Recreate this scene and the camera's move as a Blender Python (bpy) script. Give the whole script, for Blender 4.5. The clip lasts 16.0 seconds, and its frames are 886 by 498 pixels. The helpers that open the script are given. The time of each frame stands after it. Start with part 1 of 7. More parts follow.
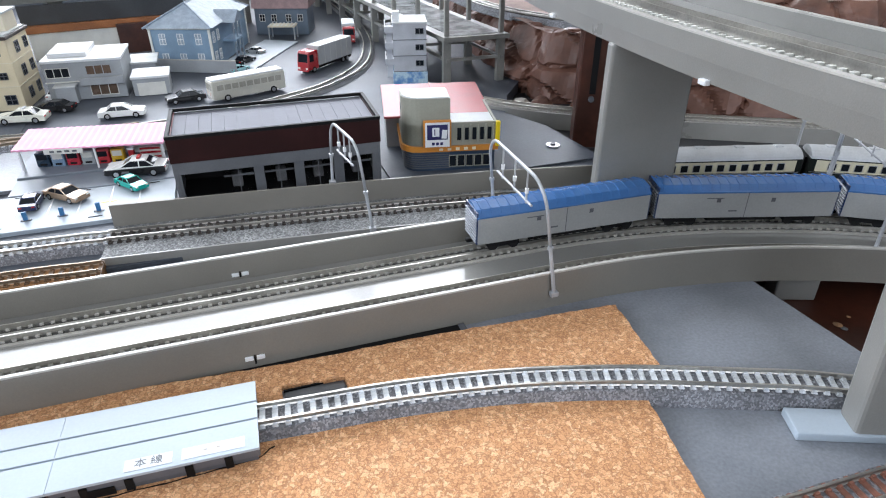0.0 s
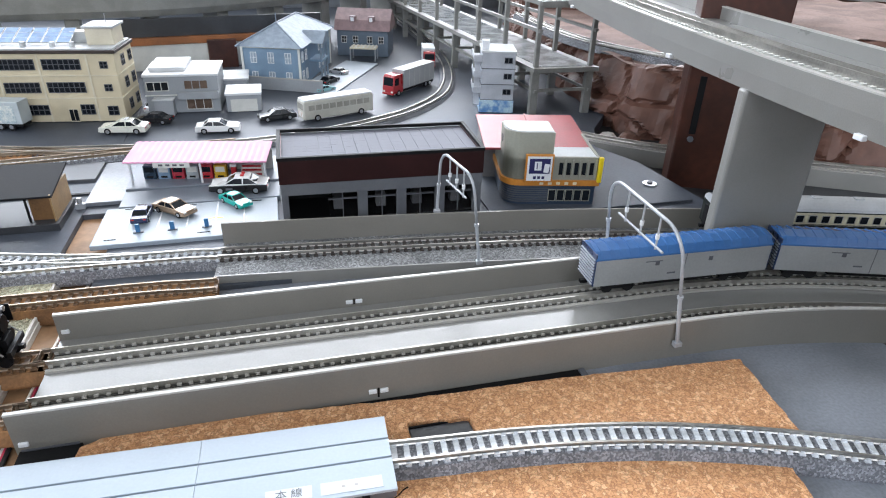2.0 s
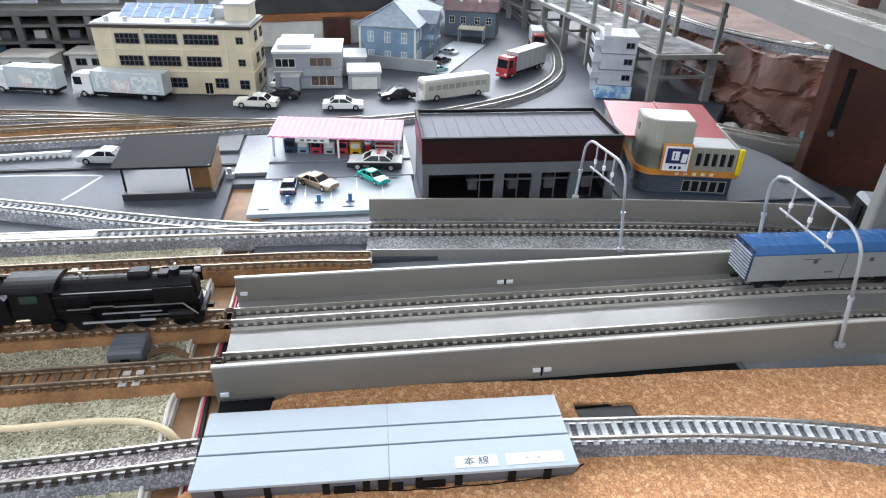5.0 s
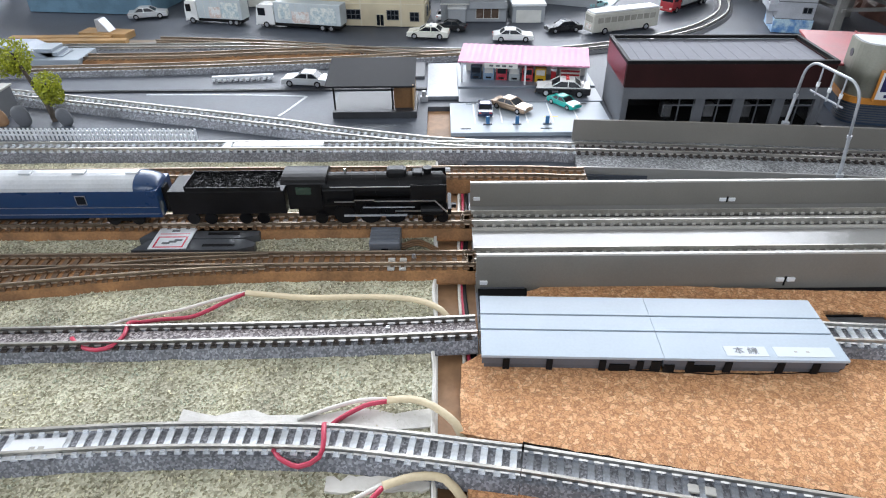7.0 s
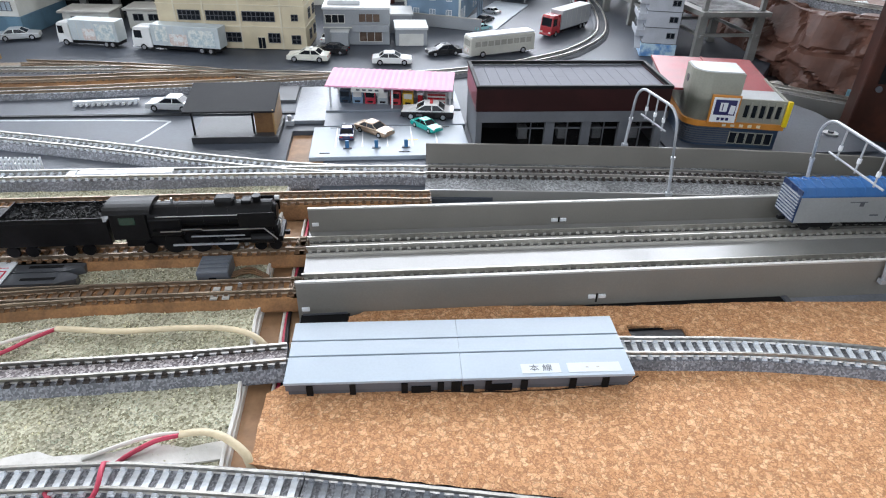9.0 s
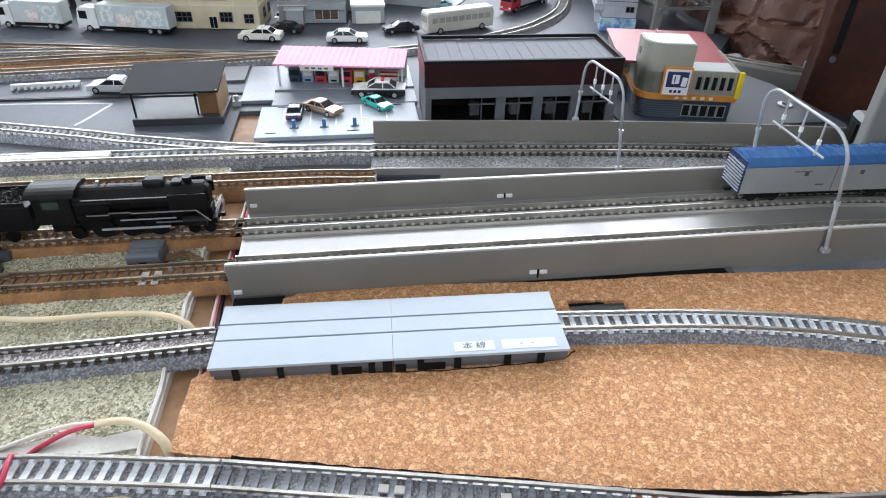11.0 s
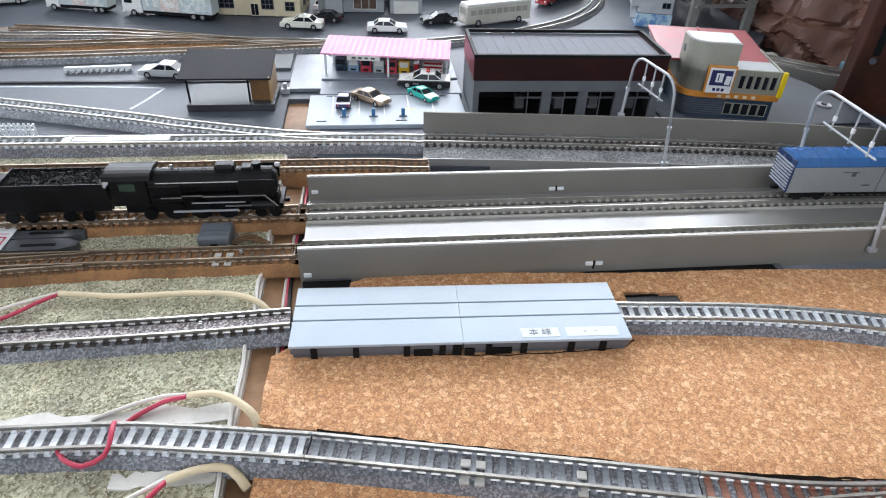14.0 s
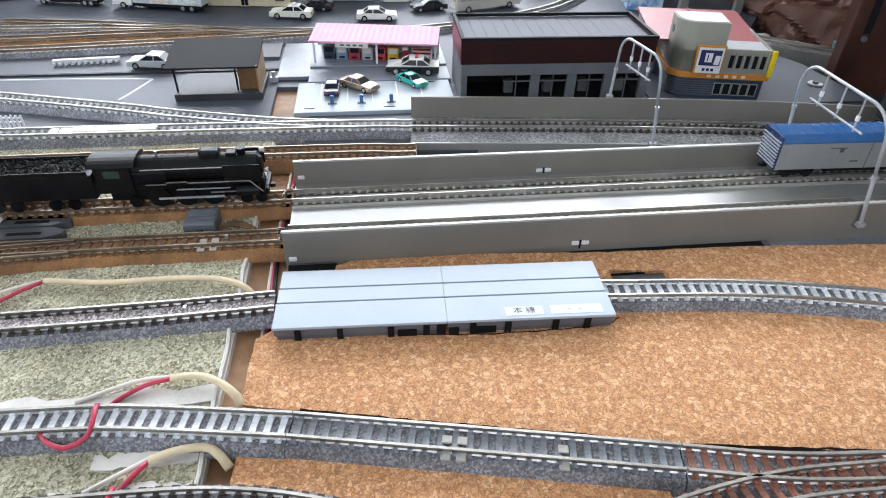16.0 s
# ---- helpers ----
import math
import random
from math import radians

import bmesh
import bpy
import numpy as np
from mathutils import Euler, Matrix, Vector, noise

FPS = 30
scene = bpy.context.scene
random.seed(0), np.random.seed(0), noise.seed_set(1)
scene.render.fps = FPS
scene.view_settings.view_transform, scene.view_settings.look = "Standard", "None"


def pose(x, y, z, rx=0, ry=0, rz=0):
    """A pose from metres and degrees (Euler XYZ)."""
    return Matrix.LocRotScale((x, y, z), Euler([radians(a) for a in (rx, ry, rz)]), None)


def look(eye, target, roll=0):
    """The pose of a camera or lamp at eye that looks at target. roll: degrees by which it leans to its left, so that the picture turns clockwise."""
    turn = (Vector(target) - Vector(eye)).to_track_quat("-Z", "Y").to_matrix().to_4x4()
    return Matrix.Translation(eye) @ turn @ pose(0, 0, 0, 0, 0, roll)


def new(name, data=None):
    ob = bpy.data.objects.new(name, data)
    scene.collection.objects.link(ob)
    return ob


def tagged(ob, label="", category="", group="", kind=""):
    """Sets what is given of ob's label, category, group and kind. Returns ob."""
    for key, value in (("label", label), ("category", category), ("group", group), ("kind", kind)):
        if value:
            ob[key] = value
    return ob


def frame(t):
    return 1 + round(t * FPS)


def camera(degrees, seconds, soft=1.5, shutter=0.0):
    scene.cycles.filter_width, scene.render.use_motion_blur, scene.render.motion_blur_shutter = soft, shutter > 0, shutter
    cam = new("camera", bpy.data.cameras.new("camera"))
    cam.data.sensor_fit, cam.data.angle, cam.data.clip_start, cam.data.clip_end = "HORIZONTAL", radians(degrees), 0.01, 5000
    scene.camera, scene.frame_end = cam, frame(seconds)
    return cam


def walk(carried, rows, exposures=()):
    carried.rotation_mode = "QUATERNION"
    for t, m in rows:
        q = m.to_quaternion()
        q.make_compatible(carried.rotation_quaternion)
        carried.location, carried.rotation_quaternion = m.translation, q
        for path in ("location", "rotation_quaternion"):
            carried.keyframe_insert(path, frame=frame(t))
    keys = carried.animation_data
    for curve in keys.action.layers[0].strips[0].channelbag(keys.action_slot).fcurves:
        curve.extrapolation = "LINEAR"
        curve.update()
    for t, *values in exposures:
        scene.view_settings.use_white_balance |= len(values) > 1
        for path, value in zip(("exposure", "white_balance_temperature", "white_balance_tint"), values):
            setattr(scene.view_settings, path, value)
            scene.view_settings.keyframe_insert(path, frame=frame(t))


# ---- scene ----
cam = camera(70.3, 16.0, soft=1.1)
METRES, EYE, TILT, LEAN, TURN = 0.349, 0.185, -30.3, 0.0, -18.8
ROWS = [
    (0.0, 0.0, 0.0, 0.0, 0.0, 0.0, -0.0),
    (0.5, -0.0025, 0.0202, 0.0275, 0.51, 2.01, 0.03),
    (1.0, -0.065, 0.0209, 0.0251, 1.12, 1.8, -1.97),
    (1.5, -0.1025, 0.0087, 0.0206, 2.19, 1.6, -2.8),
    (2.0, -0.1233, 0.0081, 0.0218, 3.14, 1.66, -3.55),
    (2.5, -0.147, 0.0085, 0.0243, 4.42, 1.41, -4.72),
    (3.0, -0.2083, -0.0014, 0.0249, 6.61, 0.21, -5.59),
    (5.5, -0.292, -0.0518, -0.0016, 10.08, -1.11, -7.56),
    (6.0, -0.4101, -0.0929, -0.0703, 15.04, -3.63, -8.89),
    (6.5, -0.4485, -0.1234, -0.0987, 16.1, -5.47, -9.07),
    (7.0, -0.4518, -0.1212, -0.0895, 16.31, -5.5, -8.89),
    (7.5, -0.4364, -0.1087, -0.068, 14.75, -4.27, -8.97),
    (8.0, -0.3897, -0.0937, -0.0689, 13.93, -4.75, -8.97),
    (8.5, -0.3424, -0.0992, -0.0663, 12.61, -3.53, -8.28),
    (9.0, -0.2962, -0.0973, -0.0512, 10.91, -3.35, -7.73),
    (11.5, -0.2366, -0.0617, -0.0549, 9.27, -4.81, -6.54),
    (12.0, -0.2345, -0.0567, -0.0577, 10.15, -5.16, -6.2),
    (12.5, -0.2523, -0.0581, -0.0687, 10.26, -6.06, -7.11),
    (13.0, -0.2663, -0.0767, -0.0638, 10.3, -5.51, -7.35),
    (13.5, -0.288, -0.0784, -0.0729, 10.73, -6.3, -7.71),
    (14.0, -0.3072, -0.11, -0.0606, 9.98, -5.67, -7.98),
    (14.5, -0.2959, -0.123, -0.0574, 10.74, -6.15, -7.09),
    (15.0, -0.3003, -0.123, -0.0575, 10.39, -5.8, -7.52),
    (15.5, -0.3058, -0.1256, -0.067, 10.31, -6.42, -7.58),
    (16.0, -0.2824, -0.1061, -0.074, 10.08, -6.26, -6.98),
]
walk(cam, [(t, pose(0, 0, EYE, TILT, LEAN, TURN) @ pose(METRES * x, METRES * y, METRES * z, 90 + pitch, roll, yaw)) for t, x, y, z, yaw, pitch, roll in ROWS],
     exposures=[(0.0, 1.17), (3.0, 1.16), (5.5, 1.12), (7.0, 0.94), (16.0, 0.94)])

# ---- light ----
world = bpy.data.worlds.new("world")
scene.world = world
world.use_nodes = True
sky = world.node_tree.nodes.new("ShaderNodeTexSky")
sky.sky_type, sky.sun_disc, sky.sun_elevation, sky.sun_rotation = "NISHITA", False, radians(48), radians(20)
world.node_tree.nodes["Background"].inputs[1].default_value = 0.12
world.node_tree.links.new(sky.outputs[0], world.node_tree.nodes["Background"].inputs[0])
sun_data = bpy.data.lights.new("sun", "SUN")
sun_data.energy, sun_data.angle, sun_data.color = 0.6, radians(20), (1.0, 0.96, 0.9)
sun = new("sun", sun_data)
sun.matrix_world = look((0.6, 3.0, 4.0), (0, 0, 0))


def window_light(name, eye, target, w, h, power, color):
    data = bpy.data.lights.new(name, "AREA")
    data.shape, data.size, data.size_y, data.energy, data.color = "RECTANGLE", w, h, power, color
    ob = new(name, data)
    ob.matrix_world = look(eye, target)
    return ob


window_light("window_light", (0.0, 3.17, 1.50), (0.0, 0.0, 1.50), 4.3, 1.5, 108.0, (0.89, 0.93, 1.0))
# Side and rear area lamps are added fill for near faces and foreground.
window_light("side_fill", (-2.47, 0.2, 0.95), (0, 0.2, 0.95), 2.0, 1.1, 23.0, (0.89, 0.93, 1.0))
window_light("rear_fill", (0.2, -1.47, 1.0), (0.2, 0, 1.0), 2.0, 1.0, 10.0, (0.95, 0.97, 1.0))


# ---- materials ----
def mat(name, color, rough=0.5, metal=0.0, vary=0.12, scale=60.0, bump=0.15, fine=900.0, coat=0.0, color2=None, mix=(0.4, 0.6), island=0.0):
    m = bpy.data.materials.new(name)
    m.use_nodes = True
    nt = m.node_tree
    b = nt.nodes["Principled BSDF"]
    co = nt.nodes.new("ShaderNodeTexCoord")
    n1 = nt.nodes.new("ShaderNodeTexNoise")
    n1.inputs["Scale"].default_value, n1.inputs["Detail"].default_value = scale, 5.0
    n2 = nt.nodes.new("ShaderNodeTexNoise")
    n2.inputs["Scale"].default_value, n2.inputs["Detail"].default_value = fine, 3.0
    for n in (n1, n2):
        nt.links.new(co.outputs["Object"], n.inputs["Vector"])
    ramp = nt.nodes.new("ShaderNodeValToRGB")
    c2 = color2 or tuple(c * (1 - 2 * vary) for c in color)
    ramp.color_ramp.elements[0].position, ramp.color_ramp.elements[1].position = mix
    ramp.color_ramp.elements[0].color, ramp.color_ramp.elements[1].color = (*c2, 1), (*color, 1)
    nt.links.new(n1.outputs["Fac"], ramp.inputs["Fac"])
    mul = nt.nodes.new("ShaderNodeMix")
    mul.data_type, mul.blend_type = "RGBA", "OVERLAY"
    mul.inputs["Factor"].default_value = min(1.0, 2.2 * vary)
    nt.links.new(ramp.outputs["Color"], mul.inputs["A"])
    nt.links.new(n2.outputs["Fac"], mul.inputs["B"])
    last = mul.outputs["Result"]
    if island:
        info = nt.nodes.new("ShaderNodeObjectInfo")
        geo = nt.nodes.new("ShaderNodeNewGeometry")
        add = nt.nodes.new("ShaderNodeMath")
        add.operation = "ADD"
        nt.links.new(info.outputs["Random"], add.inputs[0])
        nt.links.new(geo.outputs["Random Per Island"], add.inputs[1])
        ran = nt.nodes.new("ShaderNodeMapRange")
        ran.inputs["From Max"].default_value = 2.0
        ran.inputs["To Min"].default_value, ran.inputs["To Max"].default_value = 1 - island, 1 + island
        nt.links.new(add.outputs[0], ran.inputs["Value"])
        hsv = nt.nodes.new("ShaderNodeHueSaturation")
        nt.links.new(ran.outputs["Result"], hsv.inputs["Value"])
        nt.links.new(last, hsv.inputs["Color"])
        last = hsv.outputs["Color"]
    nt.links.new(last, b.inputs["Base Color"])
    rr = nt.nodes.new("ShaderNodeMapRange")
    rr.inputs["To Min"].default_value, rr.inputs["To Max"].default_value = max(0.02, rough - 0.08), min(1.0, rough + 0.08)
    nt.links.new(n1.outputs["Fac"], rr.inputs["Value"])
    nt.links.new(rr.outputs["Result"], b.inputs["Roughness"])
    b.inputs["Metallic"].default_value = metal
    b.inputs["Coat Weight"].default_value = coat
    if max(color) < 0.03:
        b.inputs["Specular IOR Level"].default_value = 0.18
    if bump:
        bp = nt.nodes.new("ShaderNodeBump")
        bp.inputs["Strength"].default_value, bp.inputs["Distance"].default_value = bump, 0.0006
        nt.links.new(n2.outputs["Fac"], bp.inputs["Height"])
        nt.links.new(bp.outputs["Normal"], b.inputs["Normal"])
    return m


def cork_material():
    m = mat("cork", (0.52, 0.27, 0.115), 0.85, 0, 0.1, 40, 0.4, 1500)
    nt = m.node_tree
    b = nt.nodes["Principled BSDF"]
    co = nt.nodes.new("ShaderNodeTexCoord")
    warp = nt.nodes.new("ShaderNodeTexNoise")
    warp.inputs["Scale"].default_value = 380
    nt.links.new(co.outputs["Object"], warp.inputs["Vector"])
    mixv = nt.nodes.new("ShaderNodeMix")
    mixv.data_type, mixv.blend_type = "RGBA", "LINEAR_LIGHT"
    mixv.inputs["Factor"].default_value = 0.0024
    nt.links.new(co.outputs["Object"], mixv.inputs["A"])
    nt.links.new(warp.outputs["Color"], mixv.inputs["B"])
    vor = nt.nodes.new("ShaderNodeTexVoronoi")
    vor.inputs["Scale"].default_value = 500
    nt.links.new(mixv.outputs["Result"], vor.inputs["Vector"])
    ramp = nt.nodes.new("ShaderNodeValToRGB")
    els = ramp.color_ramp.elements
    els[0].position, els[0].color = 0.22, (0.54, 0.27, 0.122, 1)
    els[1].position, els[1].color = 0.80, (0.75, 0.45, 0.245, 1)
    for pos, c in ((0.36, (0.59, 0.305, 0.145, 1)), (0.5, (0.615, 0.325, 0.155, 1)), (0.60, (0.64, 0.345, 0.17, 1)), (0.70, (0.67, 0.375, 0.19, 1))):
        e = els.new(pos)
        e.color = c
    nt.links.new(vor.outputs["Color"], ramp.inputs["Fac"])
    fine = nt.nodes.new("ShaderNodeTexNoise")
    fine.inputs["Scale"].default_value = 1150
    nt.links.new(co.outputs["Object"], fine.inputs["Vector"])
    ov = nt.nodes.new("ShaderNodeMix")
    ov.data_type, ov.blend_type = "RGBA", "OVERLAY"
    ov.inputs["Factor"].default_value = 0.6
    nt.links.new(ramp.outputs["Color"], ov.inputs["A"])
    nt.links.new(fine.outputs["Fac"], ov.inputs["B"])
    nt.links.new(ov.outputs["Result"], b.inputs["Base Color"])
    cr = nt.nodes.new("ShaderNodeTexVoronoi")
    cr.feature = "DISTANCE_TO_EDGE"
    cr.inputs["Scale"].default_value = 500
    nt.links.new(mixv.outputs["Result"], cr.inputs["Vector"])
    patch = nt.nodes.new("ShaderNodeTexNoise")
    patch.inputs["Scale"].default_value = 420
    nt.links.new(co.outputs["Object"], patch.inputs["Vector"])
    wide = nt.nodes.new("ShaderNodeMapRange")
    wide.inputs["From Min"].default_value, wide.inputs["From Max"].default_value = 0.38, 0.70
    wide.inputs["To Min"].default_value, wide.inputs["To Max"].default_value = 0.02, 0.20
    nt.links.new(patch.outputs["Fac"], wide.inputs["Value"])
    crack = nt.nodes.new("ShaderNodeMath")
    crack.operation = "LESS_THAN"
    nt.links.new(cr.outputs["Distance"], crack.inputs[0])
    nt.links.new(wide.outputs["Result"], crack.inputs[1])
    soft = nt.nodes.new("ShaderNodeMath")
    soft.operation = "MULTIPLY"
    soft.inputs[1].default_value = 0.46
    nt.links.new(crack.outputs[0], soft.inputs[0])
    dark = nt.nodes.new("ShaderNodeMix")
    dark.data_type = "RGBA"
    dark.inputs["B"].default_value = (0.17, 0.062, 0.022, 1)
    nt.links.new(soft.outputs[0], dark.inputs["Factor"])
    nt.links.new(ov.outputs["Result"], dark.inputs["A"])
    nt.links.new(dark.outputs["Result"], b.inputs["Base Color"])
    bp = nt.nodes.new("ShaderNodeBump")
    bp.inputs["Strength"].default_value, bp.inputs["Distance"].default_value = 0.6, 0.0008
    edge = nt.nodes.new("ShaderNodeMath")
    edge.operation = "MULTIPLY_ADD"
    edge.inputs[1].default_value = 0.3
    nt.links.new(fine.outputs["Fac"], edge.inputs[0])
    nt.links.new(vor.outputs["Color"], edge.inputs[2])
    nt.links.new(edge.outputs[0], bp.inputs["Height"])
    nt.links.new(bp.outputs["Normal"], b.inputs["Normal"])
    return m


def speckle(name, dark, light, density, rough=0.8, scale=700.0, bump=0.7, spread=0.3):
    """Ground with light and dark grains: ballast, turf, painted grit."""
    m = mat(name, light, rough, 0, 0.15, 35, 0, 900)
    nt = m.node_tree
    b = nt.nodes["Principled BSDF"]
    co = nt.nodes.new("ShaderNodeTexCoord")
    vor = nt.nodes.new("ShaderNodeTexVoronoi")
    vor.inputs["Scale"].default_value = scale
    nt.links.new(co.outputs["Object"], vor.inputs["Vector"])
    ramp = nt.nodes.new("ShaderNodeValToRGB")
    ramp.color_ramp.elements[0].position, ramp.color_ramp.elements[0].color = max(0, density - spread), (*dark, 1)
    ramp.color_ramp.elements[1].position, ramp.color_ramp.elements[1].color = min(1, density + spread), (*light, 1)
    nt.links.new(vor.outputs["Color"], ramp.inputs["Fac"])
    big = nt.nodes.new("ShaderNodeTexNoise")
    big.inputs["Scale"].default_value, big.inputs["Detail"].default_value = 46, 5
    nt.links.new(co.outputs["Object"], big.inputs["Vector"])
    ov = nt.nodes.new("ShaderNodeMix")
    ov.data_type, ov.blend_type = "RGBA", "OVERLAY"
    ov.inputs["Factor"].default_value = 0.75
    nt.links.new(ramp.outputs["Color"], ov.inputs["A"])
    nt.links.new(big.outputs["Fac"], ov.inputs["B"])
    nt.links.new(ov.outputs["Result"], b.inputs["Base Color"])
    bp = nt.nodes.new("ShaderNodeBump")
    bp.inputs["Strength"].default_value, bp.inputs["Distance"].default_value = bump, 0.0007
    nt.links.new(vor.outputs["Distance"], bp.inputs["Height"])
    nt.links.new(bp.outputs["Normal"], b.inputs["Normal"])
    return m


CORK = cork_material()
TURF = speckle("turf", (0.20, 0.185, 0.115), (0.53, 0.51, 0.385), 0.44, 0.9, 1000, spread=0.27)
BALLAST = speckle("ballast", (0.11, 0.115, 0.12), (0.34, 0.35, 0.36), 0.62, 0.6, 1100)
BALLAST_DARK = speckle("ballast_dark", (0.06, 0.06, 0.065), (0.22, 0.22, 0.23), 0.55, 0.6, 1100)
BOARD = mat("grey_painted_board", (0.24, 0.26, 0.295), 0.33, 0, 0.14, 18, 0.25, 700)
BOARD_DARK = mat("dark_board", (0.035, 0.037, 0.042), 0.5, 0, 0.2, 30, 0.2)
ROAD = mat("road_grey", (0.068, 0.080, 0.102), 0.55, 0, 0.12, 14, 0.2, 600)
PAD = mat("pale_pad", (0.32, 0.37, 0.42), 0.45, 0, 0.05, 25, 0.1)
WALLGREY = mat("viaduct_wall_grey", (0.205, 0.195, 0.174), 0.42, 0, 0.05, 20, 0.12, 1500)
WALLGREY2 = mat("viaduct_light_grey", (0.24, 0.238, 0.226), 0.3, 0, 0.05, 20, 0.12, 1500)
DECK = mat("deck_grey", (0.24, 0.24, 0.23), 0.18, 0, 0.05, 15, 0.05, 1200)
SLAB = mat("slab_grey", (0.42, 0.41, 0.38), 0.5, 0, 0.08, 40, 0.2)
PLATE = mat("pale_grey_plastic", (0.405, 0.475, 0.545), 0.3, 0, 0.03, 12, 0.02, 900)
PLATE_DARK = mat("shadow_grey_plastic", (0.10, 0.105, 0.12), 0.5, 0, 0.1, 40, 0.1)
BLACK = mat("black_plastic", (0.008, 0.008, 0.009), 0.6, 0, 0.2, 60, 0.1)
RAIL = mat("nickel_rail", (0.52, 0.505, 0.47), 0.36, 0.9, 0.12, 50, 0.1)
RAIL_BROWN = mat("brassy_rail", (0.34, 0.27, 0.20), 0.45, 0.8, 0.15, 50, 0.1)
# Grey plastic sleepers with the window's glint painted in as a near-white base.
TIE_GLINT = mat("glint_whitened_sleeper", (0.76, 0.80, 0.84), 0.2, 0, 0.15, 150, 0.1, island=0.3)
TIE_DARK = mat("dark_sleeper", (0.055, 0.045, 0.04), 0.4, 0, 0.2, 150, 0.1, island=0.2)
TIE_BROWN = mat("brown_sleeper", (0.17, 0.10, 0.055), 0.5, 0, 0.2, 150, 0.1, island=0.2)
TIE_RED = mat("reddish_sleeper", (0.30, 0.13, 0.09), 0.5, 0, 0.2, 150, 0.1, island=0.1)
BED_GREY = speckle("moulded_roadbed", (0.12, 0.125, 0.14), (0.30, 0.31, 0.34), 0.6, 0.5, 1300, 0.35, spread=0.22)
INFILL = speckle("ballast_infill", (0.13, 0.11, 0.115), (0.52, 0.48, 0.48), 0.58, 0.55, 1300, 0.4, spread=0.17)
BED_BROWN = mat("brown_cork_roadbed", (0.32, 0.16, 0.065), 0.8, 0, 0.2, 70, 0.5, 900)
WOOD = mat("bare_wood", (0.40, 0.23, 0.12), 0.6, 0, 0.15, 30, 0.15, 300)
WOOD_BROWN = mat("varnished_brown_wood", (0.060, 0.017, 0.009), 0.42, 0, 0.2, 25, 0.15, 250)
PLASTER = mat("white_plaster", (0.72, 0.70, 0.66), 0.8, 0, 0.08, 60, 0.5, 500)
WHITE = mat("white_paint", (0.74, 0.76, 0.78), 0.35, 0, 0.04, 40, 0.05)
OFFWHITE = mat("off_white", (0.66, 0.66, 0.62), 0.4, 0, 0.06, 50, 0.1)
CHROME = mat("silver_metal", (0.62, 0.63, 0.65), 0.3, 0.85, 0.08, 80, 0.05)
STEEL = mat("pale_steel_paint", (0.44, 0.46, 0.49), 0.35, 0.2, 0.08, 80, 0.05)
GLASSY = mat("dark_glazing", (0.012, 0.015, 0.02), 0.1, 0, 0.1, 60, 0)
TYRE = mat("tyre_rubber", (0.015, 0.015, 0.016), 0.7, 0, 0.1, 90, 0.1)
# Unseen walls kept dark grey to limit bounce; unseen ceiling kept white to add it.
ROOM_GREY = mat("room_wall_low_bounce_grey", (0.19, 0.187, 0.178), 0.8, 0, 0.03, 2, 0.05, 60)
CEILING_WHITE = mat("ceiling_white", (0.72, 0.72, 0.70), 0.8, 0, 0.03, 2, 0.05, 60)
ROOM_FLOOR = mat("room_floor_wood", (0.25, 0.15, 0.08), 0.5, 0, 0.15, 5, 0.1, 80)


# ---- builders ----
def part(name, bm, material, parent=None, label="", smooth=False):
    me = bpy.data.meshes.new(name)
    bm.normal_update()
    bm.to_mesh(me)
    bm.free()
    if smooth:
        me.polygons.foreach_set("use_smooth", [True] * len(me.polygons))
    me.materials.append(material)
    ob = new(name, me)
    if parent is not None:
        ob.parent = parent
    if label:
        ob["label"] = label
    return ob


def share(ob, name, m, parent=None):
    """Another object on the same mesh."""
    o = new(name, ob.data)
    o.parent = parent
    o.matrix_basis = m
    return o


def thing(name, label, category, group="", m=None, kind=""):
    ob = new(name)
    ob.empty_display_size = 0.01
    if m is not None:
        ob.matrix_basis = m
    return tagged(ob, label, category, group, kind)


def B():
    return bmesh.new()


def box(bm, x0, x1, y0, y1, z0, z1, bevel=0.0, m=None):
    vs = [bm.verts.new(Vector(p)) for p in ((x0, y0, z0), (x1, y0, z0), (x1, y1, z0), (x0, y1, z0), (x0, y0, z1), (x1, y0, z1), (x1, y1, z1), (x0, y1, z1))]
    fs = [bm.faces.new([vs[i] for i in f]) for f in ((3, 2, 1, 0), (4, 5, 6, 7), (0, 1, 5, 4), (1, 2, 6, 5), (2, 3, 7, 6), (3, 0, 4, 7))]
    if m is not None:
        bmesh.ops.transform(bm, matrix=m, verts=vs)
    if bevel:
        es = list({e for f in fs for e in f.edges})
        bmesh.ops.bevel(bm, geom=es, offset=bevel, segments=2, affect="EDGES", profile=0.5)
    return bm


def prism(bm, pts, z0, z1, m=None):
    a = [bm.verts.new((x, y, z0)) for x, y in pts]
    b = [bm.verts.new((x, y, z1)) for x, y in pts]
    n = len(pts)
    bm.faces.new(a[::-1])
    bm.faces.new(b)
    for i in range(n):
        bm.faces.new((a[i], a[(i + 1) % n], b[(i + 1) % n], b[i]))
    if m is not None:
        bmesh.ops.transform(bm, matrix=m, verts=a + b)
    bmesh.ops.recalc_face_normals(bm, faces=list(bm.faces))
    return bm


def cyl(bm, p, q, r, n=12, r2=None):
    p, q = Vector(p), Vector(q)
    m = Matrix.Translation((p + q) / 2) @ (q - p).to_track_quat("Z", "Y").to_matrix().to_4x4()
    bmesh.ops.create_cone(bm, cap_ends=True, segments=n, radius1=r, radius2=r if r2 is None else r2, depth=(q - p).length, matrix=m)
    return bm


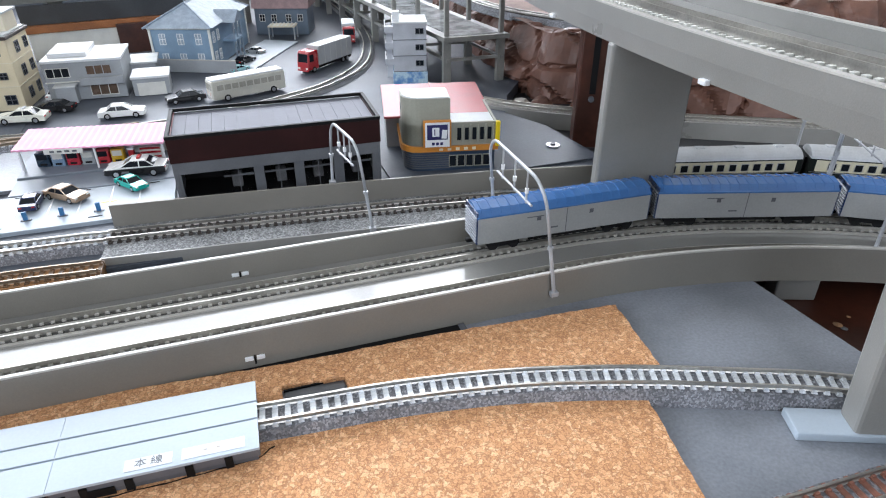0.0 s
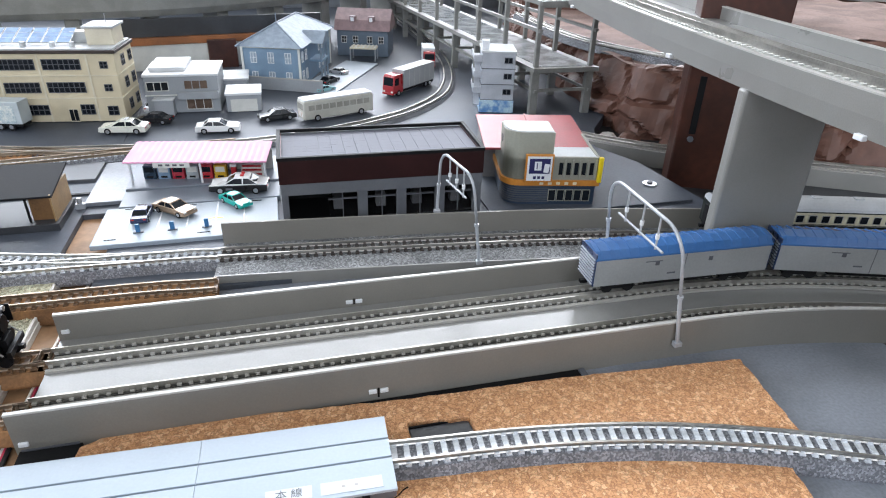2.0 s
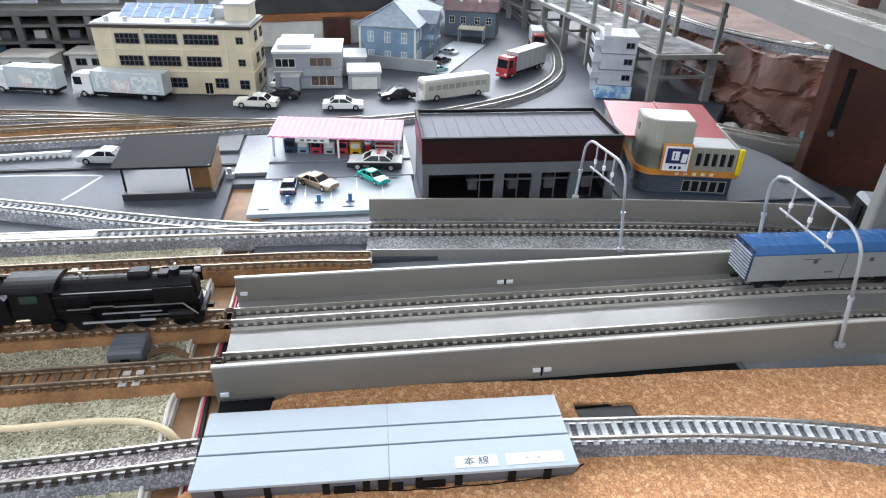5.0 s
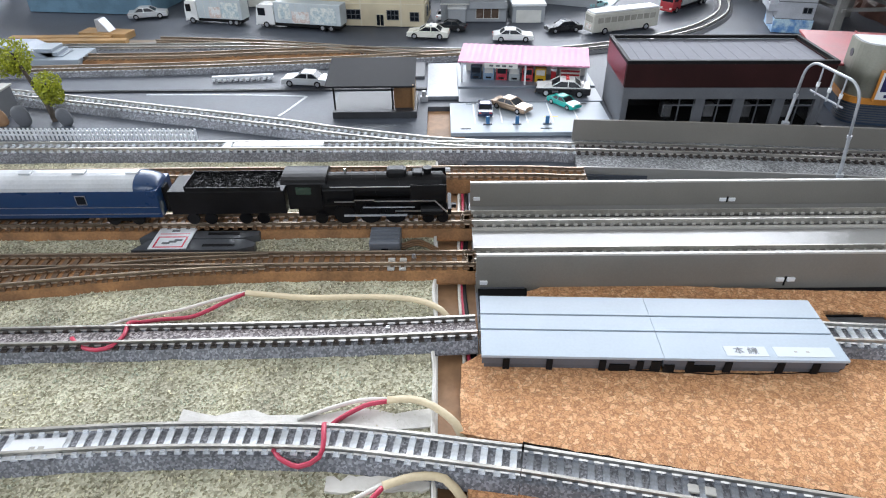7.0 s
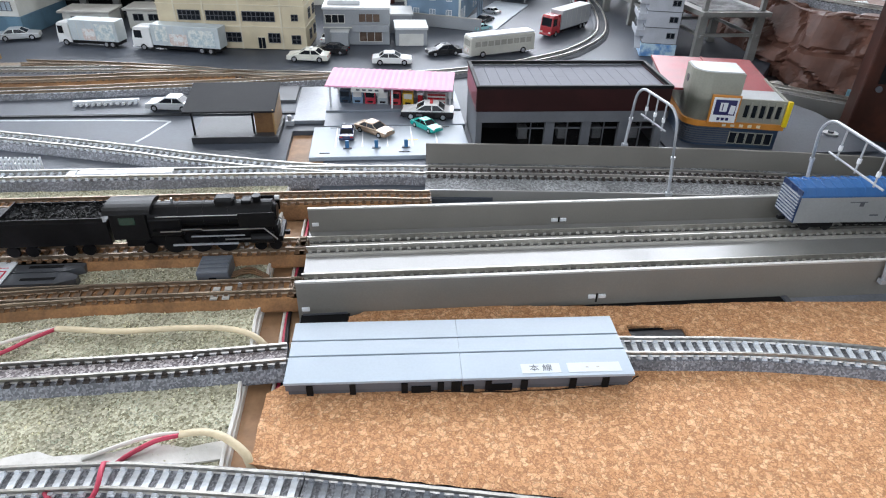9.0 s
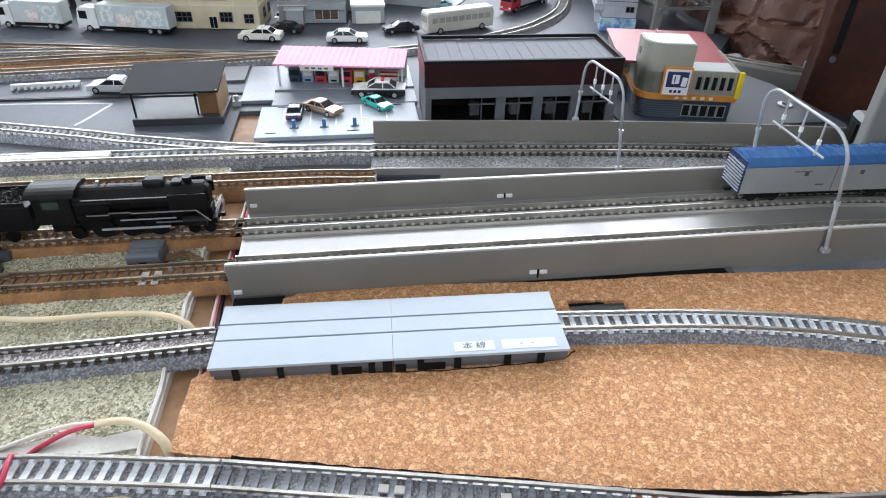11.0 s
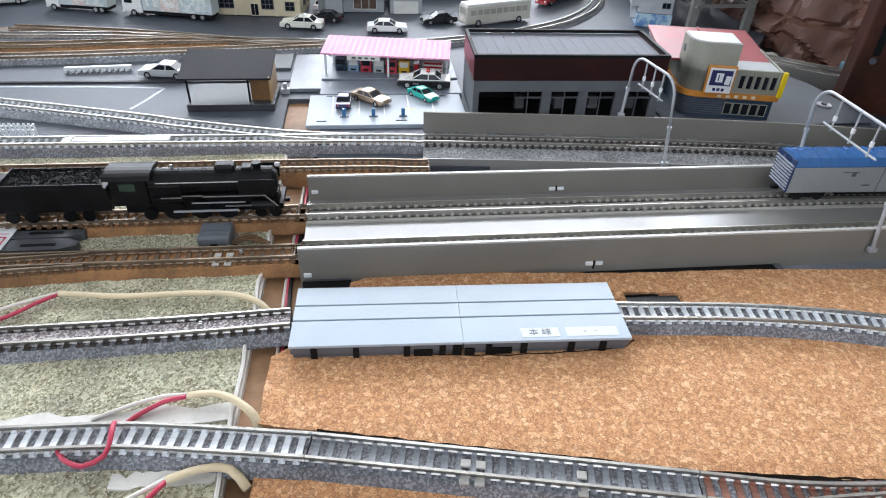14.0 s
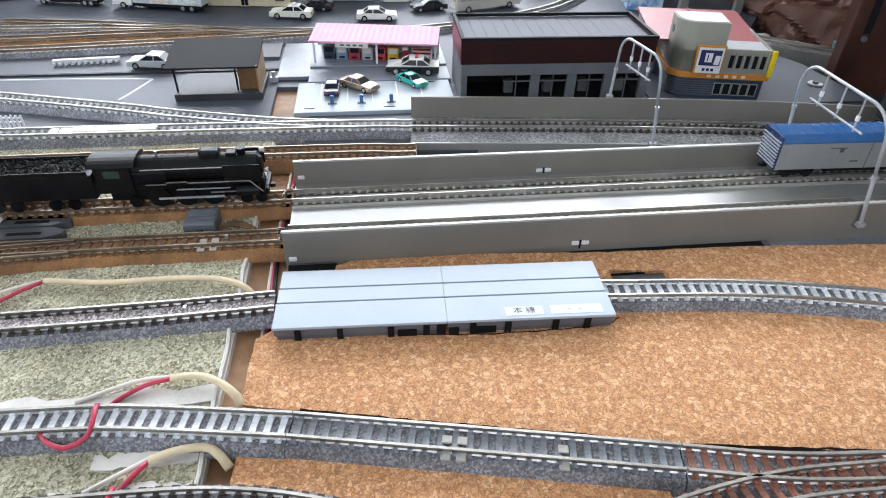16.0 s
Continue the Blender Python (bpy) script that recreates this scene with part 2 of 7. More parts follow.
def smooth_path(pts, step=0.006):
    """Points along a smooth curve through the given ones (x, y[, z])."""
    P = [Vector((*p, 0.0)[:3]) for p in pts]
    P = [2 * P[0] - P[1]] + P + [2 * P[-1] - P[-2]]
    out = []
    for i in range(1, len(P) - 2):
        n = max(1, round((P[i + 1] - P[i]).length / step))
        for k in range(n):
            t = k / n
            a, b, c, d = P[i - 1:i + 3]
            out.append(0.5 * (2 * b + (c - a) * t + (2 * a - 5 * b + 4 * c - d) * t * t + (3 * b - 3 * c + d - a) * t ** 3))
    out.append(P[-2])
    return out


def frames_of(path):
    res = []
    for i, p in enumerate(path):
        d = (path[min(i + 1, len(path) - 1)] - path[max(i - 1, 0)])
        d.z = 0
        d.normalize()
        res.append((p, d, Vector((-d.y, d.x, 0))))
    return res


def sweep(bm, path, profile, caps=True):
    """A closed profile of (left offset, height) carried along a path."""
    rings = []
    for p, d, n in frames_of(path):
        rings.append([bm.verts.new(p + n * s + Vector((0, 0, z))) for s, z in profile])
    k = len(profile)
    for a, b in zip(rings, rings[1:]):
        for i in range(k):
            bm.faces.new((a[i], a[(i + 1) % k], b[(i + 1) % k], b[i]))
    if caps:
        bm.faces.new(rings[0])
        bm.faces.new(rings[-1][::-1])
    bmesh.ops.recalc_face_normals(bm, faces=list(bm.faces))
    return bm


def rect(s0, s1, z0, z1):
    return [(s0, z0), (s1, z0), (s1, z1), (s0, z1)]


def tube(bm, path, r, n=8):
    """A round wire along any path in space."""
    rings = []
    for i, p in enumerate(path):
        d = (path[min(i + 1, len(path) - 1)] - path[max(i - 1, 0)]).normalized()
        u = d.cross(Vector((0.13, 0.21, 1))).normalized()
        v = d.cross(u)
        rings.append([bm.verts.new(p + r * (math.cos(a) * u + math.sin(a) * v)) for a in (2 * math.pi * k / n for k in range(n))])
    for a, b in zip(rings, rings[1:]):
        for i in range(n):
            bm.faces.new((a[i], a[(i + 1) % n], b[(i + 1) % n], b[i]))
    bm.faces.new(rings[0])
    bm.faces.new(rings[-1][::-1])
    bmesh.ops.recalc_face_normals(bm, faces=list(bm.faces))
    return bm


def along(path, step, start=0.0):
    """Points and directions at even steps along a path."""
    res, need = [], start
    run = 0.0
    for a, b in zip(path, path[1:]):
        L = (b - a).length
        while need <= run + L:
            res.append((a.lerp(b, (need - run) / L), (b - a).normalized()))
            need += step
        run += L
    return res


GAUGE = 0.0095
TIE = {}


def tie_mesh(material, w, l, h):
    key = (material.name, w, l)
    if key not in TIE:
        bm = box(B(), -w / 2, w / 2, -l / 2, l / 2, 0, h)
        for s in (-1, 1):  # chairs that hold the rails
            for o in (-0.0011, 0.0011):
                y = s * GAUGE / 2 + o
                box(bm, -w * 0.35, w * 0.35, y - 0.0005, y + 0.0005, h, h + 0.0009)
        me = bpy.data.meshes.new("sleeper")
        bm.to_mesh(me)
        bm.free()
        me.materials.append(material)
        TIE[key] = me
    return TIE[key]


def track(label, pts, bed, tie, rail=None, top=0.007, base=-0.003, step=0.0049, single=True, tie_len=0.0148, bed_w=0.0097, group="railway tracks", tie_w=0.0023, infill=None):
    """A length of track: roadbed, two rails and its sleepers."""
    rail = rail or RAIL
    if tie in (TIE_GLINT, TIE_RED):
        tie_len = min(tie_len, 0.0130)
    path = smooth_path(pts)
    t = thing("railway_track", label, "track", group)
    zt = top - 0.0022
    if bed is not None:
        part("roadbed", sweep(B(), path, [(-bed_w, base), (bed_w, base), (bed_w, base + 0.001), (bed_w - 0.0022, zt - 0.0006), (-bed_w + 0.0022, zt - 0.0006), (-bed_w, base + 0.001)]), bed, t)
    for s in (-1, 1):
        c = s * GAUGE / 2
        part("rail", sweep(B(), path, [(c - 0.0007, zt), (c + 0.0007, zt), (c + 0.0003, zt + 0.0005), (c + 0.0003, top - 0.0007), (c + 0.0005, top - 0.0006), (c + 0.0005, top), (c - 0.0005, top), (c - 0.0005, top - 0.0006), (c - 0.0003, top - 0.0007), (c - 0.0003, zt + 0.0005)]), rail, t)
    if infill is not None:
        part("ballast_infill", sweep(B(), path, [(-0.0034, zt - 0.0008), (0.0034, zt - 0.0008), (0.0028, zt + 0.0002), (-0.0028, zt + 0.0002)]), infill, t, "speckled brownish ballast between the rails")
    spots = along(path, step, step / 2)
    if single:
        me = tie_mesh(tie, tie_w, tie_len, 0.0012)
        for p, d in spots:
            o = new("sleeper", me)
            o.parent = t
            o.matrix_basis = Matrix.Translation(p + Vector((0, 0, zt - 0.0012))) @ Matrix.Rotation(math.atan2(d.y, d.x), 4, "Z")
    else:
        bm = B()
        for p, d in spots:
            box(bm, -tie_w / 2, tie_w / 2, -tie_len / 2, tie_len / 2, zt - 0.0012, zt, 0, Matrix.Translation(p) @ Matrix.Rotation(math.atan2(d.y, d.x), 4, "Z"))
        tagged(part("sleepers", bm, tie, t), kind="stuff")
    return t


# ---- the room ----
def wall_with_hole(name, axis, at, lo, hi, z0, z1, hole, thick=0.12):
    bm = B()
    a0, a1, h0, h1 = hole
    for a, b, c, d in ((lo, a0, z0, z1), (a1, hi, z0, z1), (a0, a1, z0, h0), (a0, a1, h1, z1)):
        if axis == "y":
            box(bm, a, b, at, at + thick, c, d)
        else:
            box(bm, at, at + thick, a, b, c, d)
    return tagged(part(name, bm, ROOM_GREY), "unseen plain dark grey room wall with a window opening", "wall", kind="structure")


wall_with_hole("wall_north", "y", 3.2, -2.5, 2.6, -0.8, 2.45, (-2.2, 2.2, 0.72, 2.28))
# South and west openings are added to let the fill lamps in.
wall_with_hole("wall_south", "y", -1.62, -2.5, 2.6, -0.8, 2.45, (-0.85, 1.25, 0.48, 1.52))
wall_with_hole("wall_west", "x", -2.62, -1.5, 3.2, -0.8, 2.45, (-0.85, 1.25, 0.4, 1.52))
tagged(part("wall_east", box(B(), 2.48, 2.60, -1.5, 3.2, -0.8, 2.45), ROOM_GREY), "unseen plain dark grey room wall", "wall", kind="structure")
tagged(part("ceiling", box(B(), -2.62, 2.60, -1.62, 3.32, 2.45, 2.55), CEILING_WHITE), "plain white ceiling", "ceiling", kind="structure")
tagged(part("floor", box(B(), -2.62, 2.60, -1.62, 3.32, -0.9, -0.8), ROOM_FLOOR), "brown wooden room floor", "floor", kind="structure")

# ---- the layout's table and boards ----
table = thing("layout_table", "brown wooden table that carries the model railway", "table")
part("tabletop", box(B(), -1.15, 1.25, -0.35, 1.45, -0.040, -0.022, 0.002), WOOD_BROWN, table)
for x in (-1.05, 1.15):
    for y in (-0.25, 1.35):
        part("leg", box(B(), x - 0.035, x + 0.035, y - 0.035, y + 0.035, -0.8, -0.040, 0.002), WOOD_BROWN, table)

tagged(part("ground_board", prism(B(), [(-0.151, -0.3), (0.275, -0.3), (0.257, 0.142), (0.252, 0.222), (0.235, 0.3395), (-0.151, 0.3395)], -0.022, -0.003), BOARD), "grey painted baseboard under the tracks", "board", kind="structure")
tagged(part("town_board", prism(B(), [(-0.150, 0.34), (0.235, 0.34), (0.266, 0.39), (0.258, 0.475), (0.238, 0.52), (0.262, 0.57), (0.30, 0.62), (1.15, 0.62), (1.15, 1.42), (-0.150, 1.42)], -0.022, -0.0005), ROAD), "grey painted street board of the model town", "board", kind="structure")
tagged(part("lower_board", box(B(), 0.19, 1.15, 0.30, 0.64, -0.0219, -0.012), BOARD_DARK), "dark lower board below the rocks", "board", kind="structure")
tagged(part("town_board_west", box(B(), -1.1, -0.1765, 0.389, 1.42, -0.022, -0.0008), ROAD), "grey painted street board of the model town", "board", kind="structure")
tagged(part("town_board_back", box(B(), -0.1765, -0.150, 0.455, 1.42, -0.022, -0.0012), ROAD), "grey painted street board of the model town", "board", kind="structure")
tagged(part("module_frame", box(B(), -0.1765, -0.150, 0.0, 0.455, -0.022, -0.0050), WOOD), "bare wooden frame in the gap between two boards", "board", kind="structure")

# ---- turf module ----
def turf_board(name, x0, x1, y0, y1, step=0.004):
    bm = B()
    nx, ny = round((x1 - x0) / step), round((y1 - y0) / step)
    grid = []
    for j in range(ny + 1):
        row = []
        for i in range(nx + 1):
            x, y = x0 + (x1 - x0) * i / nx, y0 + (y1 - y0) * j / ny
            z = 0.0006 * noise.noise(Vector((x * 60, y * 60, 1))) + 0.0005 * noise.noise(Vector((x * 260, y * 260, 4)))
            edge = 0.0012 * noise.noise(Vector((x * 90, y * 90, 9))) if i in (0, nx) else 0
            row.append(bm.verts.new((x + edge, y, z)))
        grid.append(row)
    for j in range(ny):
        for i in range(nx):
            bm.faces.new((grid[j][i], grid[j][i + 1], grid[j + 1][i + 1], grid[j + 1][i]))
    return tagged(part(name, bm, TURF, smooth=True), "pale grey-green turf scatter on a railway module", "turf", kind="structure")


tagged(part("module_board", box(B(), -1.1, -0.1685, -0.3, 0.389, -0.022, -0.0016), PLASTER), "white plastered module board under the turf", "board", kind="structure")
turf_board("turf_ground", -0.80, -0.1705, 0.02, 0.362)

EDGE = [Vector((-0.1692 + 0.0011 * noise.noise(Vector((0, y * 55, 2))), y, 0.0004 * noise.noise(Vector((3, y * 120, 1))))) for y in (0.02 + 0.003 * k for k in range(114))]
tagged(part("plaster_edge", sweep(B(), EDGE, [(-0.0004, -0.006), (0.0017, -0.006), (0.0015, 0.0005), (0.0009, 0.0010), (0.0, 0.0008)]), PLASTER), "ragged white plaster edge of the module", "edge", kind="structure")
for x0, x1, y0, y1 in ((-0.262, -0.171, 0.1495, 0.1575), (-0.205, -0.171, 0.1245, 0.1300), (-0.215, -0.171, 0.112, 0.117)):
    n = 14
    ol = [(x0 + (x1 - x0) * k / n, y0 + 0.0015 * noise.noise(Vector((k * 0.9, y0 * 99, 0)))) for k in range(n + 1)] + [(x1 - (x1 - x0) * k / n, y1 + 0.003 * noise.noise(Vector((k * 0.7, y1 * 99, 5)))) for k in range(n + 1)]
    tagged(part("bare_plaster", prism(B(), ol, -0.001, 0.0006), PLASTER), "bare white plaster where the turf is worn off", "plaster", kind="structure")
rng = random.Random(5)
bm_verts, bm_faces = [], []
for k in range(42000):
    x, y = rng.uniform(-0.52, -0.171), rng.uniform(0.095, 0.361)
    r = rng.uniform(0.0003, 0.0008)
    a = rng.uniform(0, 6.28)
    z = 0.0006 * noise.noise(Vector((x * 60, y * 60, 1)))
    i = len(bm_verts)
    for q in range(3):
        bm_verts.append((x + r * math.cos(a + 2.1 * q), y + r * math.sin(a + 2.1 * q), z - 0.0002))
    bm_verts.append((x + rng.uniform(-r, r), y + rng.uniform(-r, r), z + r * rng.uniform(0.5, 1.4)))
    bm_faces += [(i, i + 1, i + 3), (i + 1, i + 2, i + 3), (i + 2, i, i + 3)]
me = bpy.data.meshes.new("turf_scatter")
me.from_pydata(bm_verts, [], bm_faces)
TURF_GRAIN = mat("turf_grain", (0.50, 0.475, 0.345), 0.9, 0, 0.2, 60, 0, color2=(0.40, 0.42, 0.33), island=0.8)
me.materials.append(TURF_GRAIN)
tagged(new("turf_scatter", me), "loose pale green and grey turf crumbs", "turf", kind="stuff")

# ---- cork sheets ----
def cork_sheet(label, pts, z0=-0.003, z1=0.0):
    rg = random.Random(len(pts))
    out = []
    for (ax, ay), (bx, by) in zip(pts, pts[1:] + pts[:1]):
        n = max(1, int(math.hypot(bx - ax, by - ay) / 0.004))
        for k in range(n):
            out.append((ax + (bx - ax) * k / n + rg.uniform(-0.0004, 0.0004), ay + (by - ay) * k / n + rg.uniform(-0.0004, 0.0004)))
    bm = prism(B(), out, z0, z1)
    return tagged(part("cork_sheet", bm, CORK), label, "cork")


cork_sheet("brown granular cork sheet beside the viaduct", [(-0.131, 0.2065), (0.0, 0.2015), (0.0, 0.2125), (0.0265, 0.2095), (0.0265, 0.2005), (0.05, 0.1985), (0.092, 0.191), (0.138, 0.178), (0.160, 0.170), (0.1665, 0.2190), (0.10, 0.2235), (0.075, 0.2250), (0.0, 0.2268), (-0.03, 0.2290), (-0.06, 0.2312), (-0.119, 0.2318), (-0.128, 0.2275)])
cork_sheet("large brown granular cork sheet in front of the crossing plate", [(-0.159, 0.1815), (-0.1605, 0.1475), (-0.139, 0.1430), (-0.087, 0.1318), (-0.049, 0.1238), (-0.005, 0.1145), (0.055, 0.1058), (0.09, 0.1), (0.131, 0.098), (0.1435, 0.1605), (0.10, 0.171), (0.045, 0.181), (0.0, 0.184), (-0.012, 0.184), (-0.08, 0.186), (-0.15, 0.188)])
cork_sheet("brown cork sheet before the curved track", [(-0.1585, 0.1275), (-0.160, 0.108), (-0.13, 0.098), (-0.10, 0.06), (-0.02, 0.06), (-0.018, 0.0985), (-0.05, 0.1045), (-0.087, 0.112), (-0.139, 0.123), (-0.150, 0.1265)])

CHAR = mat("dark_glue_edge", (0.018, 0.011, 0.007), 0.8, 0, 0.2, 200, 0.4)


def ragged_edge(pts, half=0.0008):
    """A dark uneven bead of glue along the rim of a cork sheet."""
    p = smooth_path(pts, 0.0025)
    bm = B()
    rows_ = []
    for q, d, n in frames_of(p):
        w = half * (1.0 + 0.9 * noise.noise(Vector((q.x * 210, q.y * 210, 3))))
        c = q + n * 0.0006 * noise.noise(Vector((q.x * 120, q.y * 120, 8)))
        rows_.append([bm.verts.new(c - n * w + Vector((0, 0, -0.003))), bm.verts.new(c - n * w * 0.8 + Vector((0, 0, -0.0004))), bm.verts.new(c + n * w + Vector((0, 0, 0.0003)))])
    for a, b in zip(rows_, rows_[1:]):
        for i in (0, 1):
            bm.faces.new((a[i], b[i], b[i + 1], a[i + 1]))
    bmesh.ops.recalc_face_normals(bm, faces=list(bm.faces))
    return tagged(part("cork_rim", bm, CHAR), "dark ragged glue along the rim of the cork", "edge", kind="structure")


ragged_edge([(-0.139, 0.1426), (-0.087, 0.1314), (-0.049, 0.1234), (-0.005, 0.1141), (0.055, 0.1054), (0.09, 0.0997)])
ragged_edge([(-0.15, 0.1878), (-0.08, 0.1760), (-0.02, 0.1752), (-0.006, 0.1795)], 0.0005)

# ---- crossing plate ----
# Skirt grey is darkened to paint the shade below the pale plate.
SKIRT = mat("skirt_shade_grey", (0.115, 0.122, 0.14), 0.45, 0, 0.06, 40, 0.05)
plate = thing("crossing_plate", "pale grey plastic level-crossing plate, two halves, over a straight track", "track plate", m=pose(-0.1515, 0.1785, 0, 0, 0, -2.0))
for i in (0, 1):
    x0 = i * 0.0702
    for y0, y1 in ((0.0, 0.0148), (0.0157, 0.0243), (0.0252, 0.0368)):
        part("panel", box(B(), x0 + 0.00005, x0 + 0.07015, y0, y1, 0.0066, 0.0078, 0.00012), PLATE, plate)
    part("skirt", box(B(), x0 + 0.0003, x0 + 0.0699, 0.0012, 0.0356, 0.0024, 0.0065), SKIRT, plate)
    part("frame", box(B(), x0 + 0.0012, x0 + 0.0690, 0.0018, 0.035, -0.003, 0.0028), PLATE_DARK, plate)
    for fx, fw in ((0.0085, 0.0026), (0.0255, 0.0024), (0.0460, 0.0026), (0.0500, 0.0078), (0.0605, 0.0026), (0.0660, 0.0038)) if i == 0 else ((0.0008, 0.0042), (0.0095, 0.0026), (0.0240, 0.0028), (0.0120, 0.0085), (0.0440, 0.0028), (0.0575, 0.0028)):
        part("slot", box(B(), x0 + fx, x0 + fx + fw, 0.0006, 0.0014, -0.001, 0.0052 if fw < 0.004 else 0.0034), BLACK, plate)
for y in (0.01525, 0.02475):
    part("rail", box(B(), -0.0005, 0.1407, y - 0.00022, y + 0.00022, 0.0030, 0.0070), RAIL, plate)
STICKER = mat("faded_sticker", (0.60, 0.65, 0.70), 0.35, 0, 0.03, 40, 0.02)
for x0, x1 in ((0.0945, 0.1105), (0.1135, 0.1355)):
    s = part("sticker", box(B(), x0, x1, 0.0018, 0.0072, 0.00782, 0.00795), STICKER, plate, "white sticker with faint print")
    if x0 < 0.1:
        fc = bpy.data.curves.new("lettering", "FONT")
        fc.body, fc.size, fc.extrude = "\u672c \u7dda", 0.0042, 0.00003
        fc.align_x, fc.align_y = "CENTER", "CENTER"
        fc.materials.append(PLATE_DARK)
        lt = new("lettering", fc)
        lt.parent = s
        lt.matrix_basis = pose((x0 + x1) / 2, 0.0045, 0.0080)
        continue
    for k in range(2):
        part("print_mark", box(B(), x0 + 0.0075 + 0.0045 * k, x0 + 0.0087 + 0.0045 * k, 0.0042, 0.0049, 0.00796, 0.0080), SLAB, s)

# ---- tracks in front ----
track("dark sleepered track on grey roadbed across the turf", [(-0.80, 0.184), (-0.326, 0.1935), (-0.21, 0.1958), (-0.1525, 0.1985)], BED_GREY, TIE_DARK, base=-0.0015, infill=INFILL)
track("curved track with shiny grey sleepers on cork", [(-0.0115, 0.1925), (0.0, 0.1915), (0.046, 0.1875), (0.092, 0.1795), (0.136, 0.1668), (0.18, 0.150), (0.221, 0.132), (0.30, 0.085), (0.36, 0.02)], BED_GREY, TIE_GLINT)
track("curved track with shiny grey sleepers in front", [(-0.80, 0.10), (-0.50, 0.128), (-0.316, 0.1402), (-0.26, 0.1428), (-0.21, 0.1418), (-0.183, 0.1387), (-0.141, 0.1320)], BED_GREY, TIE_GLINT, base=-0.0015)
m4 = track("dark grey sleepered track between cork sheets", [(-0.1405, 0.1319), (-0.087, 0.121), (-0.049, 0.1132), (-0.012, 0.1055)], BED_GREY, mat("slate_sleeper", (0.25, 0.27, 0.30), 0.3, 0, 0.2, 150, 0.1, island=0.2), tie_len=0.0128)
track("turnout leg with reddish sleepers", [(-0.0115, 0.1053), (0.022, 0.0985), (0.055, 0.0955), (0.12, 0.092), (0.25, 0.088)], BED_GREY, TIE_RED, tie_len=0.018)
track("diverging turnout leg with reddish sleepers", [(-0.075, 0.072), (-0.03, 0.084), (0.015, 0.092), (0.055, 0.0925)], None, TIE_RED, tie_len=0.014)
track("track with dark sleepers at the near edge of the module", [(-0.50, 0.09), (-0.30, 0.104), (-0.20, 0.1062), (-0.15, 0.103), (-0.10, 0.088)], BED_GREY, TIE_DARK, base=-0.0015)

# ---- tracks on the module ----
track("brown sleepered track leading onto the viaduct", [(-0.80, 0.283), (-0.215, 0.283), (-0.1515, 0.2835)], BED_BROWN, TIE_BROWN, RAIL_BROWN, base=-0.002, bed_w=0.0105)
m2 = track("brown sleepered track leading onto the viaduct", [(-0.80, 0.2455), (-0.215, 0.2465), (-0.1505, 0.2462)], BED_BROWN, TIE_BROWN, RAIL_BROWN, base=-0.002, bed_w=0.0105)
track("diverging brown turnout leg", [(-0.60, 0.19), (-0.45, 0.2165), (-0.367, 0.2325), (-0.294, 0.2425), (-0.25, 0.2455)], BED_BROWN, TIE_BROWN, RAIL_BROWN, base=-0.002, top=0.0068)
m3 = track("brown sleepered siding that ends beside the viaduct", [(-0.80, 0.335), (-0.194, 0.336), (-0.082, 0.3325)], BED_BROWN, TIE_BROWN, RAIL_BROWN, base=-0.004, bed_w=0.0105)
track("grey roadbed main track behind the turf", [(-0.80, 0.377), (-0.341, 0.374), (-0.123, 0.370), (-0.082, 0.3672)], BED_GREY, TIE_GLINT, RAIL, base=-0.003)
track("diagonal track with pale sleepers across the grey yard", [(-0.75, 0.535), (-0.508, 0.475), (-0.363, 0.435), (-0.275, 0.409), (-0.235, 0.3955), (-0.17, 0.378), (-0.123, 0.3705)], BED_GREY, TIE_GLINT, RAIL, base=-0.001, top=0.0068)

for t, x, y, a in ((m2, -0.1905, 0.2464, 0), (m2, -0.1850, 0.2464, 0), (m3, -0.2420, 0.3359, 0), (m3, -0.2365, 0.3359, 0), (m4, -0.0880, 0.1212, -12), (m4, -0.0830, 0.1201, -12), (m4, -0.0500, 0.1134, -12)):
    for s in (-0.0064, 0.0):
        part("pale_pad", box(B(), -0.0017, 0.0017, s - 0.0016, s + 0.0016, 0.0044, 0.0054, 0.0003, pose(x, y, 0, 0, 0, a)), SLAB, t, "pale worn joiner pad")
# Black strip added to paint the shadow gap below the viaduct's near wall.
spacer = thing("shadow_gap_strip", "black strip standing in for the shadow gap under the viaduct", "spacer")
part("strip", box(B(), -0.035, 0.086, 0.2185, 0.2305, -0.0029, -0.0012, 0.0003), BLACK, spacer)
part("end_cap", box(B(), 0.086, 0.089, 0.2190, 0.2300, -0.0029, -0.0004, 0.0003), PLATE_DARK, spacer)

# ---- double viaduct ----
def arc_path(y, x0, xs, R, ang, step=0.008):
    pts = [Vector((x0 + (xs - x0) * k / 24, y, 0)) for k in range(24)]
    n = int(R * ang / step)
    for k in range(n + 1):
        a = ang * k / n
        pts.append(Vector((xs + R * math.sin(a), y - R + R * math.cos(a), 0)))
    return pts


VC = 0.2655
# Dark grey that paints shade under the rails and between overhead sleepers.
SHADE = mat("groove_shade_grey", (0.05, 0.049, 0.045), 0.5, 0, 0.1, 60, 0.1)
COPING = mat("pale_coping", (0.48, 0.47, 0.44), 0.3, 0, 0.05, 40, 0.05)
via = thing("double_track_viaduct", "grey plastic double-track viaduct with low side walls", "viaduct")
vp = arc_path(VC, -0.151, 0.150, 0.42, 1.15)
part("deck", sweep(B(), vp, rect(-0.0330, 0.0330, 0.0005, 0.0036)), DECK, via, "smooth shiny grey deck")
